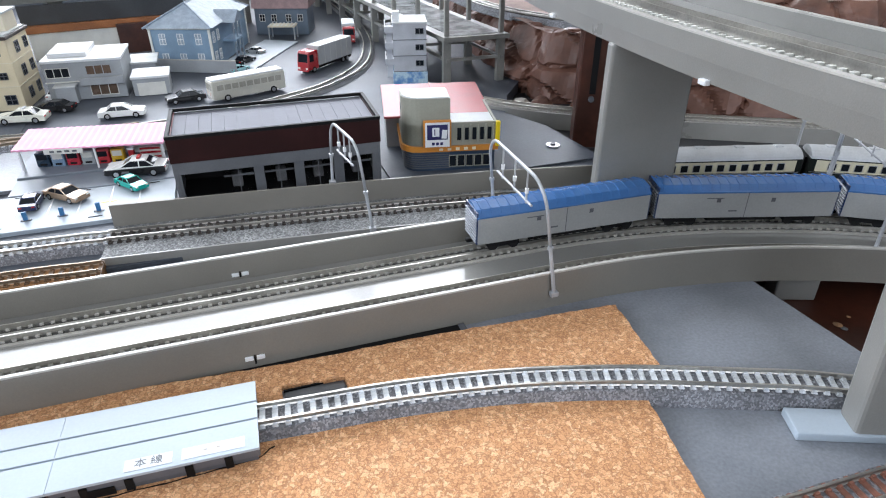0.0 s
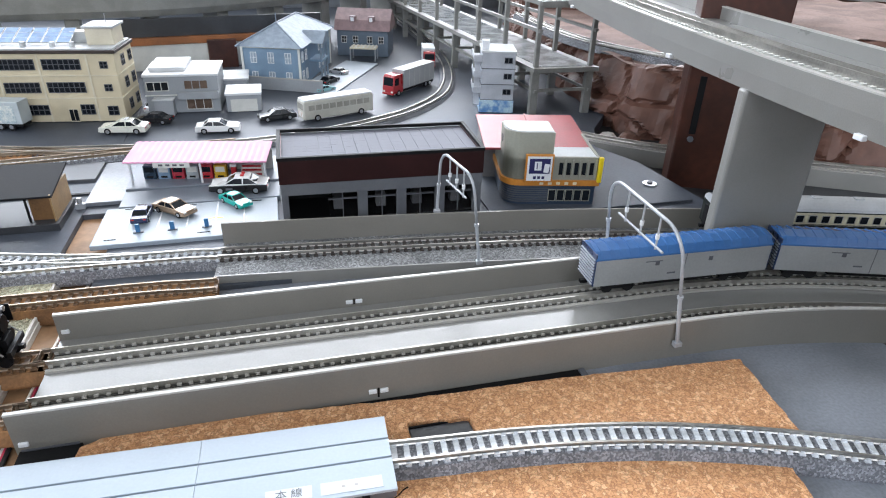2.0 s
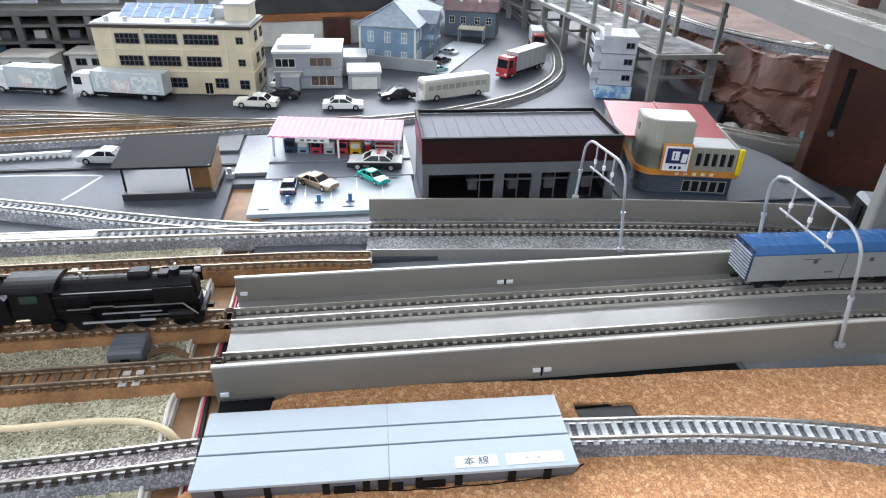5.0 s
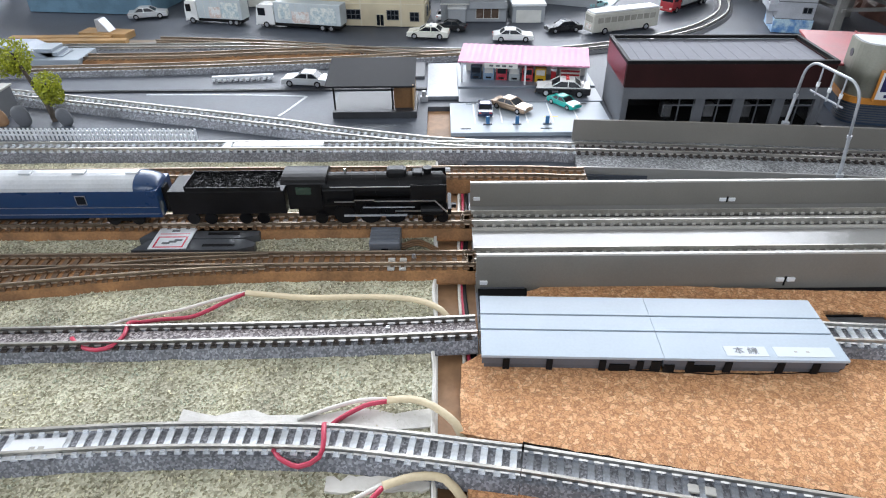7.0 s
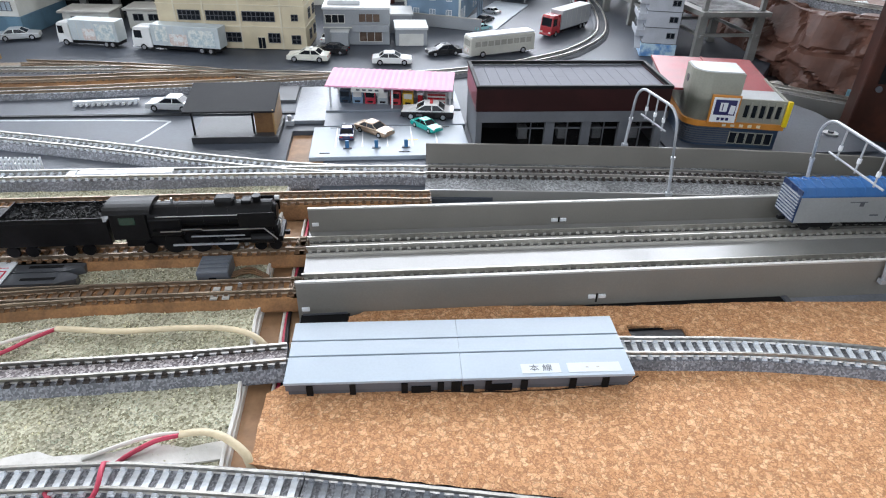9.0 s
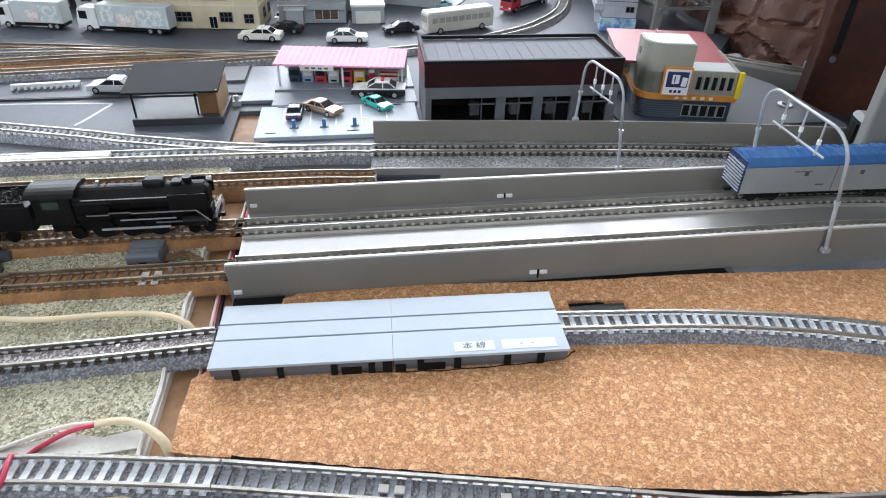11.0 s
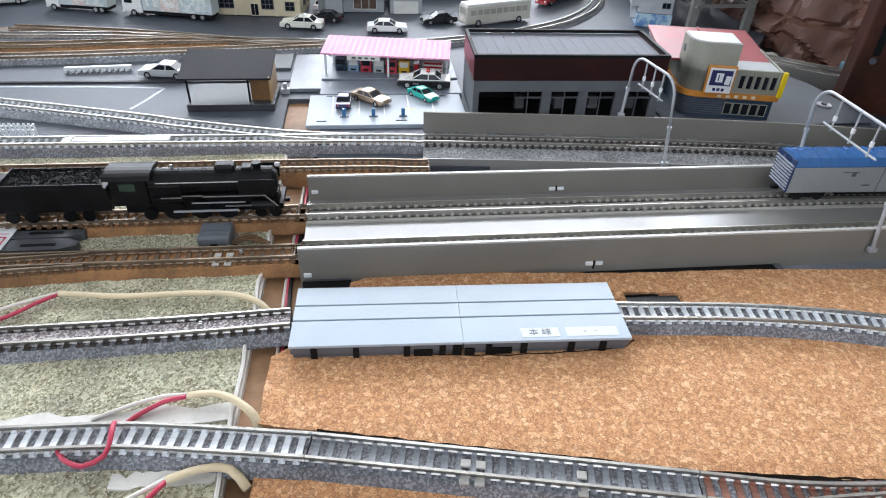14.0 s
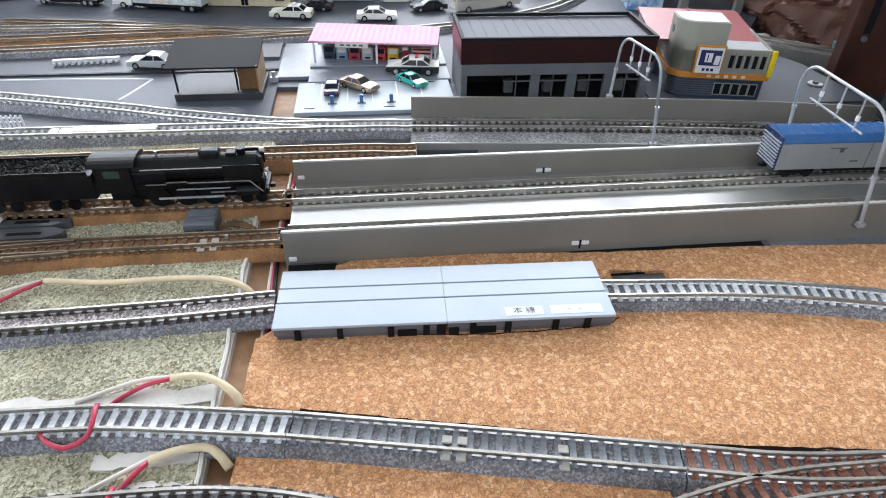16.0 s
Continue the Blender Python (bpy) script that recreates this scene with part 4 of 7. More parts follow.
part("balcony", box(B(), 0.030, 0.069, -0.006, 0.0, 0.0145, 0.0215, 0.0004), GREYH, gh)
part("ledge", box(B(), -0.0005, 0.0665, -0.0012, 0.0, 0.0175, 0.0185), OFFWHITE, gh)
WOODPANE = mat("brown_shutter_glass", (0.13, 0.085, 0.06), 0.25, 0, 0.15, 80, 0.05)
window(gh, I4, 0.012, 0.0225, 0.020, 0.0085, 3, 1, OFFWHITE)
window(gh, I4, 0.048, 0.0235, 0.022, 0.0085, 3, 1, GREYH, WOODPANE)
window(gh, I4, 0.049, 0.0035, 0.024, 0.0105, 3, 1, OFFWHITE, WOODPANE)
porch = part("porch", box(B(), 0.008, 0.026, -0.012, 0.0, 0, 0.0155, 0.0005), GREYH, gh)
part("porch_roof", box(B(), 0.007, 0.027, -0.013, 0.0, 0.0155, 0.0168, 0.0003), ROOF_LIGHT, porch)
gs2 = thing("grey_garage", "small grey garage with a white flat roof", "building", m=pose(-0.091, 0.684, 0))
part("wall", box(B(), 0, 0.034, 0, 0.034, 0, 0.0165, 0.0004), GREYH, gs2)
part("roof", box(B(), -0.001, 0.035, -0.001, 0.035, 0.0165, 0.019, 0.0004), WHITE, gs2)
part("door", box(B(), 0.004, 0.030, -0.0006, 0.0, 0, 0.0125), OFFWHITE, gs2)
ext = thing("lean_to", "pale lean-to with a sloping white roof beside the grey house", "building", m=pose(-0.097, 0.735, 0))
part("wall", box(B(), 0, 0.026, 0, 0.04, 0, 0.0195, 0.0004), GREYH, ext)
part("roof", box(B(), -0.001, 0.028, -0.001, 0.042, 0.0195, 0.0215, 0.0003), ROOF_LIGHT, ext)

# blue wooden house
BLUEW = mat("blue_boards", (0.20, 0.30, 0.41), 0.5, 0, 0.08, 60, 0.15)
BLUER = mat("blue_grey_tiles", (0.24, 0.30, 0.37), 0.55, 0, 0.1, 150, 0.3)
bh = thing("blue_house", "blue timber model house with white window frames and a hipped roof", "building", m=pose(-0.075, 0.788, 0, 0, 0, -19))
WB, DB, HB = 0.066, 0.140, 0.044
part("wall", box(B(), 0, WB, 0, DB, 0, HB, 0.0004), BLUEW, bh)
part("cornice", box(B(), -0.002, WB + 0.002, -0.002, DB + 0.002, HB, HB + 0.0016, 0.0003), OFFWHITE, bh)
bm = B()
e = [bm.verts.new(p) for p in ((-0.005, -0.005, HB + 0.0016), (WB + 0.005, -0.005, HB + 0.0016), (WB + 0.005, DB + 0.005, HB + 0.0016), (-0.005, DB + 0.005, HB + 0.0016))]
r = [bm.verts.new(p) for p in ((WB / 2, 0.030, HB + 0.023), (WB / 2, DB - 0.030, HB + 0.023))]
for f in ((e[0], e[1], r[0]), (e[1], e[2], r[1], r[0]), (e[2], e[3], r[1]), (e[3], e[0], r[0], r[1]), (e[3], e[2], e[1], e[0])):
    bm.faces.new(f)
part("roof", bm, BLUER, bh)
for a, b in (((-0.005, -0.005, HB + 0.0016), (WB / 2, 0.03, HB + 0.023)), ((WB + 0.005, -0.005, HB + 0.0016), (WB / 2, 0.03, HB + 0.023)), ((WB / 2, 0.03, HB + 0.023), (WB / 2, DB - 0.03, HB + 0.023)), ((WB + 0.005, DB + 0.005, HB + 0.0016), (WB / 2, DB - 0.03, HB + 0.023))):
    part("roof_ridge", cyl(B(), a, b, 0.0012, 8), BLUER, bh)
part("finial", cyl(B(), (WB / 2, 0.03, HB + 0.023), (WB / 2, 0.03, HB + 0.034), 0.0006, 6), BLUER, bh)
for z in (0.006, 0.0275):
    for x in (0.013, 0.033, 0.053):
        # Pale blue-grey panes have the sky's reflection painted into their colour.
        window(bh, I4, x, z, 0.0066, 0.0115, 2, 2, WHITE, mat("sky_reflection_pane", (0.35, 0.42, 0.48), 0.15, 0, 0.1, 60, 0) if (z, x) == (0.006, 0.013) else bpy.data.materials["sky_reflection_pane"])
    for y in (0.012, 0.027, 0.085, 0.101):
        window(bh, side_m(WB), y, z, 0.0066, 0.0115, 2, 2, WHITE, bpy.data.materials["sky_reflection_pane"])
for x, y in ((0, 0), (WB, 0), (WB, DB)):
    part("corner_board", box(B(), x - 0.0012, x + 0.0012, y - 0.0012, y + 0.0012, 0, HB), OFFWHITE, bh)
por = part("portico", box(B(), WB, WB + 0.016, 0.040, 0.072, 0.0225, 0.025, 0.0003), BLUEW, bh)
for y in (0.042, 0.056, 0.070):
    part("column", cyl(B(), (WB + 0.014, y, 0), (WB + 0.014, y, 0.0225), 0.0012, 8), BLUER, por)
    part("column", cyl(B(), (WB + 0.014, y, 0.025), (WB + 0.014, y, HB), 0.0012, 8), BLUER, por)
bm = B()
side_prism(bm, [(0.038, HB), (0.074, HB), (0.056, HB + 0.012)], WB - 0.01, WB + 0.018)
bmesh.ops.transform(bm, matrix=Matrix(((0, 1, 0, 0), (1, 0, 0, 0), (0, 0, 1, 0), (0, 0, 0, 1))), verts=bm.verts)
bmesh.ops.recalc_face_normals(bm, faces=bm.faces)
part("gable", bm, BLUER, por)

# house with the brown roof
BROWNR = mat("brown_tiles", (0.24, 0.16, 0.165), 0.5, 0, 0.1, 150, 0.3)
bn = thing("brown_roofed_house", "dark blue model house with a brown roof and two dormers", "building", m=pose(0.048, 0.945, 0, 0, 0, -18))
part("wall", box(B(), 0, 0.072, 0, 0.05, 0, 0.036, 0.0004), mat("slate_blue_wall", (0.13, 0.17, 0.22), 0.5, 0, 0.08, 60, 0.1), bn)
bm = side_prism(B(), [(-0.004, 0.035), (0.054, 0.035), (0.046, 0.048), (0.025, 0.061), (0.004, 0.048)], -0.003, 0.075)
bmesh.ops.transform(bm, matrix=Matrix(((0, 1, 0, 0), (1, 0, 0, 0), (0, 0, 1, 0), (0, 0, 0, 1))), verts=bm.verts)
bmesh.ops.recalc_face_normals(bm, faces=bm.faces)
part("roof", bm, BROWNR, bn)
for x in (0.022, 0.048):
    do = part("dormer", box(B(), x - 0.004, x + 0.004, 0.002, 0.016, 0.045, 0.053, 0.0005), BROWNR, bn)
    part("pane", box(B(), x - 0.0022, x + 0.0022, 0.0015, 0.0025, 0.0465, 0.0515), WHITE, do)
for x in (0.010, 0.026, 0.046, 0.062):
    window(bn, I4, x, 0.018, 0.007, 0.009, 2, 2, OFFWHITE)

# courtyard
cw = thing("courtyard_wall", "plain grey courtyard wall in front of the blue house", "wall")
part("wall_run", sweep(B(), [Vector(p) for p in ((-0.092, 0.788, 0), (-0.05, 0.768, 0), (0.010, 0.742, 0))], rect(-0.0008, 0.0008, 0, 0.013)), GREYH, cw)
part("coping", sweep(B(), [Vector(p) for p in ((-0.092, 0.788, 0), (-0.05, 0.768, 0), (0.010, 0.742, 0))], rect(-0.0012, 0.0012, 0.013, 0.014)), SLAB, cw)
tagged(part("courtyard_paving", prism(B(), [(0.0, 0.745), (0.022, 0.735), (0.095, 0.880), (0.055, 0.905), (0.0, 0.80)], -0.0004, 0.001), PAD), "pale courtyard paving", "paving", kind="structure")
carp = thing("carport", "small open carport with a pale ribbed roof", "shelter", m=pose(0.060, 0.905, 0, 0, 0, -18))
part("roof", box(B(), 0, 0.036, 0, 0.022, 0.016, 0.0178, 0.0003), CREAM_L, carp)
for k in range(7):
    part("roof_rib", box(B(), 0.002 + 0.0052 * k, 0.0035 + 0.0052 * k, 0, 0.022, 0.0178, 0.0188), OFFWHITE, carp)
for x in (0.001, 0.035):
    for y in (0.001, 0.021):
        part("post", box(B(), x - 0.0008, x + 0.0008, y - 0.0008, y + 0.0008, 0, 0.016), GREYH, carp)

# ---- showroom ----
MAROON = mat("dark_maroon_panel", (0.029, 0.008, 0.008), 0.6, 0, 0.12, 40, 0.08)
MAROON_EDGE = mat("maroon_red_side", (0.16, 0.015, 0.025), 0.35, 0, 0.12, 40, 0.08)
SHOWGREY = mat("showroom_grey", (0.125, 0.132, 0.145), 0.55, 0, 0.06, 50, 0.1)
ROOFTILE = mat("roof_tile_grey", (0.14, 0.145, 0.178), 0.7, 0, 0.06, 40, 0.08, island=0.05)
sh = thing("showroom_building", "low showroom with a dark maroon band and grey tiled flat roof", "building", m=pose(-0.0435, 0.4095, 0, 0, 0, -1.3))
WS, DS = 0.1355, 0.0575
part("back_wall", box(B(), 0, WS, DS - 0.002, DS, 0, 0.045), SHOWGREY, sh)
part("side_wall", box(B(), 0, 0.002, 0, DS - 0.002, 0, 0.0295), SHOWGREY, sh)
part("side_wall", box(B(), WS - 0.002, WS, 0, DS - 0.002, 0, 0.0295), SHOWGREY, sh)
part("fascia", box(B(), 0, WS, -0.0008, 0.003, 0.0215, 0.0295), SHOWGREY, sh)
part("band", box(B(), -0.0006, WS + 0.0006, -0.0012, 0.002, 0.0295, 0.0455, 0.0003), MAROON, sh)
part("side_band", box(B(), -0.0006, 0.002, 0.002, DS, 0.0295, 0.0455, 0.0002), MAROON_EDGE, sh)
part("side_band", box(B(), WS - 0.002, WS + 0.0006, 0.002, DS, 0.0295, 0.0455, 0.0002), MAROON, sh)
for x0, x1, y0, y1 in ((-0.001, WS + 0.001, -0.0016, 0.001), (-0.001, WS + 0.001, DS - 0.001, DS + 0.001), (-0.001, 0.0015, 0.001, DS - 0.001), (WS - 0.0015, WS + 0.001, 0.001, DS - 0.001)):
    part("parapet", box(B(), x0, x1, y0, y1, 0.0455, 0.0478, 0.0002), BLACK, sh)
part("roof", box(B(), 0.0015, WS - 0.0015, 0.001, DS - 0.001, 0.0415, 0.0440), SHOWGREY, sh)
me = bpy.data.meshes.new("roof_tile")
bm = box(B(), 0, 0.0081, 0, 0.0054, 0.0440, 0.0446)
bm.to_mesh(me)
bm.free()
me.materials.append(ROOFTILE)
for i in range(16):
    for j in range(10):
        o = new("roof_tile", me)
        o.parent = sh
        o.matrix_basis = pose(0.0022 + 0.00828 * i, 0.0016 + 0.00548 * j, 0)
# Floor and inner wall are black to paint the interior's shade into them.
part("shaded_shop_floor", box(B(), 0.002, WS - 0.002, 0.002, DS - 0.002, 0.0, 0.001), BLACK, sh)
part("shaded_inner_wall", box(B(), 0.002, WS - 0.002, 0.040, 0.042, 0.001, 0.0215), BLACK, sh)
for x, cw_ in ((0.0, 0.0042), (0.0495, 0.0066), (0.0760, 0.0066), (0.1030, 0.0066), (WS - 0.0055, 0.0055)):
    part("column", box(B(), x, x + cw_, 0.0005, 0.0045, 0, 0.0215, 0.0002), SHOWGREY, sh)
glass = bpy.data.materials.new("clear_glass")
glass.use_nodes = True
g = glass.node_tree.nodes["Principled BSDF"]
g.inputs["Transmission Weight"].default_value, g.inputs["Roughness"].default_value, g.inputs["IOR"].default_value = 1.0, 0.03, 1.3
for x in (0.0300, 0.0565, 0.0830, 0.1100):
    p = part("shop_window", box(B(), x, x + 0.0190, 0.0025, 0.0031, 0.0012, 0.0205), glass, sh)
    p.visible_shadow = False
    part("window_bar", box(B(), x, x + 0.0190, 0.0018, 0.0036, 0.0155, 0.0163), PLATE_DARK, p)
    part("window_bar", box(B(), x + 0.0092, x + 0.0098, 0.0018, 0.0036, 0.0012, 0.0205), PLATE_DARK, p)
for x in (0.034, 0.064, 0.090, 0.118):
    part("display_stand", box(B(), x, x + 0.007, 0.018, 0.026, 0.001, 0.010, 0.0004), SHOWGREY, sh)

# ---- restaurant ----
REST = mat("restaurant_grey_green", (0.30, 0.30, 0.25), 0.5, 0, 0.06, 50, 0.1)
ORANGE = mat("orange_band", (0.55, 0.22, 0.035), 0.4, 0, 0.06, 60, 0.05)
DBLUE = mat("dark_blue_shutters", (0.03, 0.055, 0.10), 0.35, 0, 0.1, 60, 0.05)
REDROOF = mat("red_roof", (0.34, 0.055, 0.06), 0.45, 0, 0.08, 60, 0.1)
YELLOW = mat("yellow_sign", (0.75, 0.55, 0.01), 0.35, 0, 0.05, 60, 0.03)
NAVY = mat("navy_print", (0.02, 0.02, 0.10), 0.4, 0, 0.05, 60, 0.03)
re = thing("restaurant_building", "grey-green corner restaurant with rounded tower, orange band and red roof", "building", m=pose(0.110, 0.412, 0, 0, 0, -12))


def rounded(x0, x1, y0, y1, r, n=6):
    """An outline whose front-left corner is rounded."""
    pts = [(x1, y0), (x1, y1), (x0, y1)]
    for k in range(n + 1):
        a = math.pi + (math.pi / 2) * k / n
        pts.append((x0 + r + r * math.cos(a), y0 + r + r * math.sin(a)))
    return pts


part("ground_floor", prism(B(), rounded(0.001, 0.067, 0.001, 0.052, 0.012), 0, 0.0165), DBLUE, re)
for k in range(8):
    part("shutter_slat", prism(B(), rounded(0.0004, 0.034, 0.0004, 0.02, 0.012), 0.003 + 0.0017 * k, 0.0037 + 0.0017 * k), PLATE_DARK, re)
part("orange_band", prism(B(), rounded(-0.0015, 0.069, -0.0015, 0.054, 0.0135), 0.0165, 0.0205), ORANGE, re)
for k, x in enumerate((0.026, 0.032, 0.038, 0.044, 0.050)):
    part("letter", box(B(), x, x + 0.0026, -0.0020, -0.0015, 0.0175, 0.0195), CREAM_L, re)
part("wall", prism(B(), rounded(0, 0.067, 0, 0.052, 0.013), 0.0205, 0.036), REST, re)
part("tower", prism(B(), rounded(0.0, 0.034, 0.0, 0.026, 0.013), 0.0205, 0.055), REST, re)
part("tower_roof", prism(B(), rounded(0.001, 0.033, 0.001, 0.025, 0.012), 0.055, 0.0558), ROOF_LIGHT, re)
part("vent", cyl(B(), (-0.0004, 0.017, 0.046), (0.001, 0.017, 0.046), 0.0028, 14), PLATE_DARK, re)
part("wing_roof", box(B(), 0.035, 0.066, 0.002, 0.024, 0.036, 0.0366), ROOF_LIGHT, re)
part("wing_parapet", box(B(), 0.034, 0.0675, -0.0005, 0.0012, 0.036, 0.0378), REST, re)
part("wing_parapet", box(B(), 0.0660, 0.0675, 0.0012, 0.052, 0.036, 0.0378), REST, re)
for k in range(5):
    x = 0.0405 + 0.0055 * k
    w = part("slit_window", box(B(), x - 0.0014, x + 0.0014, -0.0004, 0.0004, 0.0245, 0.0335), GLASSY, re)
    part("fin", box(B(), x + 0.0021, x + 0.0033, -0.0014, 0.0002, 0.0225, 0.036), REST, re)
for k in range(5):
    window(re, I4, 0.036 + 0.0062 * k, 0.0045, 0.0052, 0.0085, 1, 1, REST)
sg = part("sign_frame", box(B(), 0.0145, 0.0345, -0.0030, -0.0012, 0.0195, 0.0405, 0.0004), ORANGE, re, "orange framed square sign")
part("sign_face", box(B(), 0.0158, 0.0332, -0.0034, -0.0030, 0.0210, 0.0390), WHITE, sg)
part("sign_panel", box(B(), 0.0172, 0.0318, -0.0037, -0.0034, 0.0265, 0.0375), NAVY, sg)
part("sign_mark", box(B(), 0.0208, 0.0258, -0.0040, -0.0037, 0.0290, 0.0355, 0.0001), WHITE, sg)
part("sign_mark", box(B(), 0.0248, 0.0285, -0.0039, -0.0037, 0.0298, 0.0362, 0.0001, pose(0.0, 0, 0, 0, 5)), WHITE, sg)
part("sign_mark", box(B(), 0.0222, 0.0229, -0.0042, -0.0040, 0.0300, 0.0345), NAVY, sg)
for k in range(3):
    part("sign_bar", box(B(), 0.0205 + 0.003 * k, 0.0225 + 0.003 * k, -0.0037, -0.0034, 0.0225, 0.0245), NAVY, sg)
part("yellow_blade", box(B(), 0.0665, 0.0695, -0.004, -0.001, 0.020, 0.0385, 0.0004), YELLOW, re)
rr = part("red_roof", box(B(), -0.012, 0.068, 0.024, 0.100, 0.0335, 0.0352, 0.0003, pose(0, 0, 0, 2)), REDROOF, re, "low red metal roof")
part("roof_seam", box(B(), 0.028, 0.0292, 0.024, 0.100, 0.0352, 0.0362, 0, pose(0, 0, 0, 2)), REDROOF, rr)
part("rear_wing", box(B(), -0.010, 0.066, 0.053, 0.096, 0, 0.034, 0.0003), mat("rear_wing_grey", (0.26, 0.25, 0.25), 0.5, 0, 0.06, 50, 0.1), re)
tagged(part("paved_lot", box(B(), 0.098, 0.255, 0.392, 0.470, -0.0004, 0.0012), ROAD), "grey paved lot round the restaurant", "paving", kind="structure")
disc = thing("metal_washer", "small round metal fitting on the paved lot", "fitting", m=pose(0.238, 0.425, 0.0012))
part("ring", cyl(B(), (0, 0, 0), (0, 0, 0.0012), 0.0055, 18), CHROME, disc)
part("hub", cyl(B(), (0, 0, 0.0012), (0, 0, 0.0024), 0.0022, 12), PLATE_DARK, disc)

# ---- shop with the pink roof, and the parking pad ----
PINK = mat("pink_corrugated", (0.80, 0.36, 0.53), 0.6, 0, 0.05, 60, 0.05)
tagged(part("parking_pad", box(B(), -0.160, -0.047, 0.399, 0.4535, -0.001, 0.0022, 0.0004), PAD), "pale blue-grey parking pad", "paving", kind="structure")
tagged(part("forecourt", box(B(), -0.153, -0.045, 0.4540, 0.482, -0.001, 0.0028, 0.0004), mat("forecourt_grey", (0.20, 0.23, 0.27), 0.4, 0, 0.06, 30, 0.1)), "grey forecourt step", "paving", kind="structure")
tagged(part("forecourt_back", box(B(), -0.153, -0.045, 0.4825, 0.535, -0.001, 0.0042, 0.0004), bpy.data.materials["forecourt_grey"]), "grey raised forecourt", "paving", kind="structure")
for x in (-0.143, -0.124, -0.106, -0.088, -0.070):
    tagged(part("bay_line", box(B(), x, x + 0.0009, 0.415, 0.452, 0.0022, 0.00235), WHITE), "white painted bay line", "marking", kind="structure")
for x, y, w in ((-0.148, 0.4505, 0.008), (-0.153, 0.405, 0.007), (-0.098, 0.405, 0.008), (-0.066, 0.449, 0.008), (-0.108, 0.4505, 0.006)):
    tagged(part("drain_mark", box(B(), x, x + w, y, y + 0.001, 0.0022, 0.0024), BLACK), "dark slot in the parking pad", "marking", kind="structure")
tagged(part("yellow_line", box(B(), -0.093, -0.083, 0.4255, 0.4265, 0.0022, 0.00235), YELLOW), "yellow painted line", "marking", kind="structure")
BPOST = mat("blue_post", (0.04, 0.16, 0.34), 0.4, 0, 0.05, 60, 0.03)
for x in (-0.134, -0.1135, -0.0925):
    tp = thing("parking_post", "short blue post on the parking pad", "post", "parking posts", pose(x, 0.413, 0.0022))
    part("post", box(B(), -0.0013, 0.0013, -0.0008, 0.0008, 0, 0.006, 0.0002), BPOST, tp)
    part("foot", box(B(), -0.003, 0.003, -0.001, 0.001, 0, 0.0006), PLATE_DARK, tp)
tb = thing("dark_box", "tiny dark box behind the teal car", "box", m=pose(-0.080, 0.461, 0.0022))
part("body", box(B(), -0.002, 0.002, -0.0015, 0.0015, 0, 0.005, 0.0002), BLACK, tb)
part("lid", box(B(), -0.0023, 0.0023, -0.0018, 0.0018, 0.005, 0.0056), PLATE_DARK, tb)
ps = thing("pink_roofed_shop", "open shop front with a pink corrugated roof on white posts", "shop", m=pose(-0.152, 0.4915, 0.0042, 0, 0, -9))
bm = B()
pts = []
N = 44
for k in range(N + 1):
    x = -0.001 + 0.1015 * k / N
    pts.append((x, 0.0004 * (k % 2)))
rf = []
for dz in (0.0, 0.0012):
    rf.append([[bm.verts.new((x, y, 0.0165 + 0.0035 * (y / 0.034) + w + dz)) for x, w in pts] for y in (-0.001, 0.034)])
for k in range(N):
    for lay, flip in ((0, True), (1, False)):
        a, b = rf[lay]
        q = (a[k], a[k + 1], b[k + 1], b[k])
        bm.faces.new(q[::-1] if flip else q)
    for row in (0, 1):
        bm.faces.new((rf[0][row][k], rf[0][row][k + 1], rf[1][row][k + 1], rf[1][row][k]))
part("roof", bm, PINK, ps, "pale pink corrugated roof")
part("back_wall", box(B(), 0.002, 0.100, 0.030, 0.0315, 0, 0.0185), OFFWHITE, ps)
for x in (0.002, 0.052, 0.0985):
    part("post", box(B(), x - 0.0007, x + 0.0007, 0.002, 0.0034, 0, 0.0163), WHITE, ps)
part("signboard", box(B(), 0.020, 0.046, -0.0018, -0.0010, 0.0135, 0.0172, 0.0001), OFFWHITE, ps)
for k in range(4):
    part("sign_bar", box(B(), 0.024 + 0.005 * k, 0.027 + 0.005 * k, -0.0020, -0.0018, 0.0148, 0.0162), PLATE_DARK, ps)
VC_COL = [("dark", (0.02, 0.04, 0.07)), ("blue_grey", (0.20, 0.30, 0.42)), ("red", (0.42, 0.03, 0.05)), ("grey", (0.38, 0.42, 0.44)), ("bright_red", (0.50, 0.04, 0.05)), ("yellow", (0.65, 0.40, 0.03))]
for k, (cn, c) in enumerate(VC_COL):
    vm = thing("vending_machine", "small %s vending machine under the pink roof" % cn.replace("_", " "), "machine", "vending machines", pose(-0.152, 0.4915, 0.0042, 0, 0, -9) @ pose(0.008 + 0.0103 * k, 0.010, 0))
    part("case", box(B(), 0, 0.0088, 0, 0.006, 0, 0.0105, 0.0003), paint("machine_" + cn, c), vm)
    part("display", box(B(), 0.0010, 0.0078, -0.0003, 0.0001, 0.0055, 0.0095), OFFWHITE if k % 2 else GLASSY, vm)
    part("slot", box(B(), 0.0022, 0.0066, -0.0003, 0.0001, 0.0012, 0.0026), BLACK, vm)
pump = thing("red_pump", "small red pump beside the vending machines", "pump", m=pose(-0.152, 0.4915, 0.0042, 0, 0, -9) @ pose(0.072, 0.009, 0))
part("body", box(B(), 0, 0.004, 0, 0.004, 0, 0.0095, 0.0006), P_RED, pump)
part("top", box(B(), -0.0004, 0.0044, -0.0004, 0.0044, 0.0095, 0.0115, 0.0005), WHITE, pump)
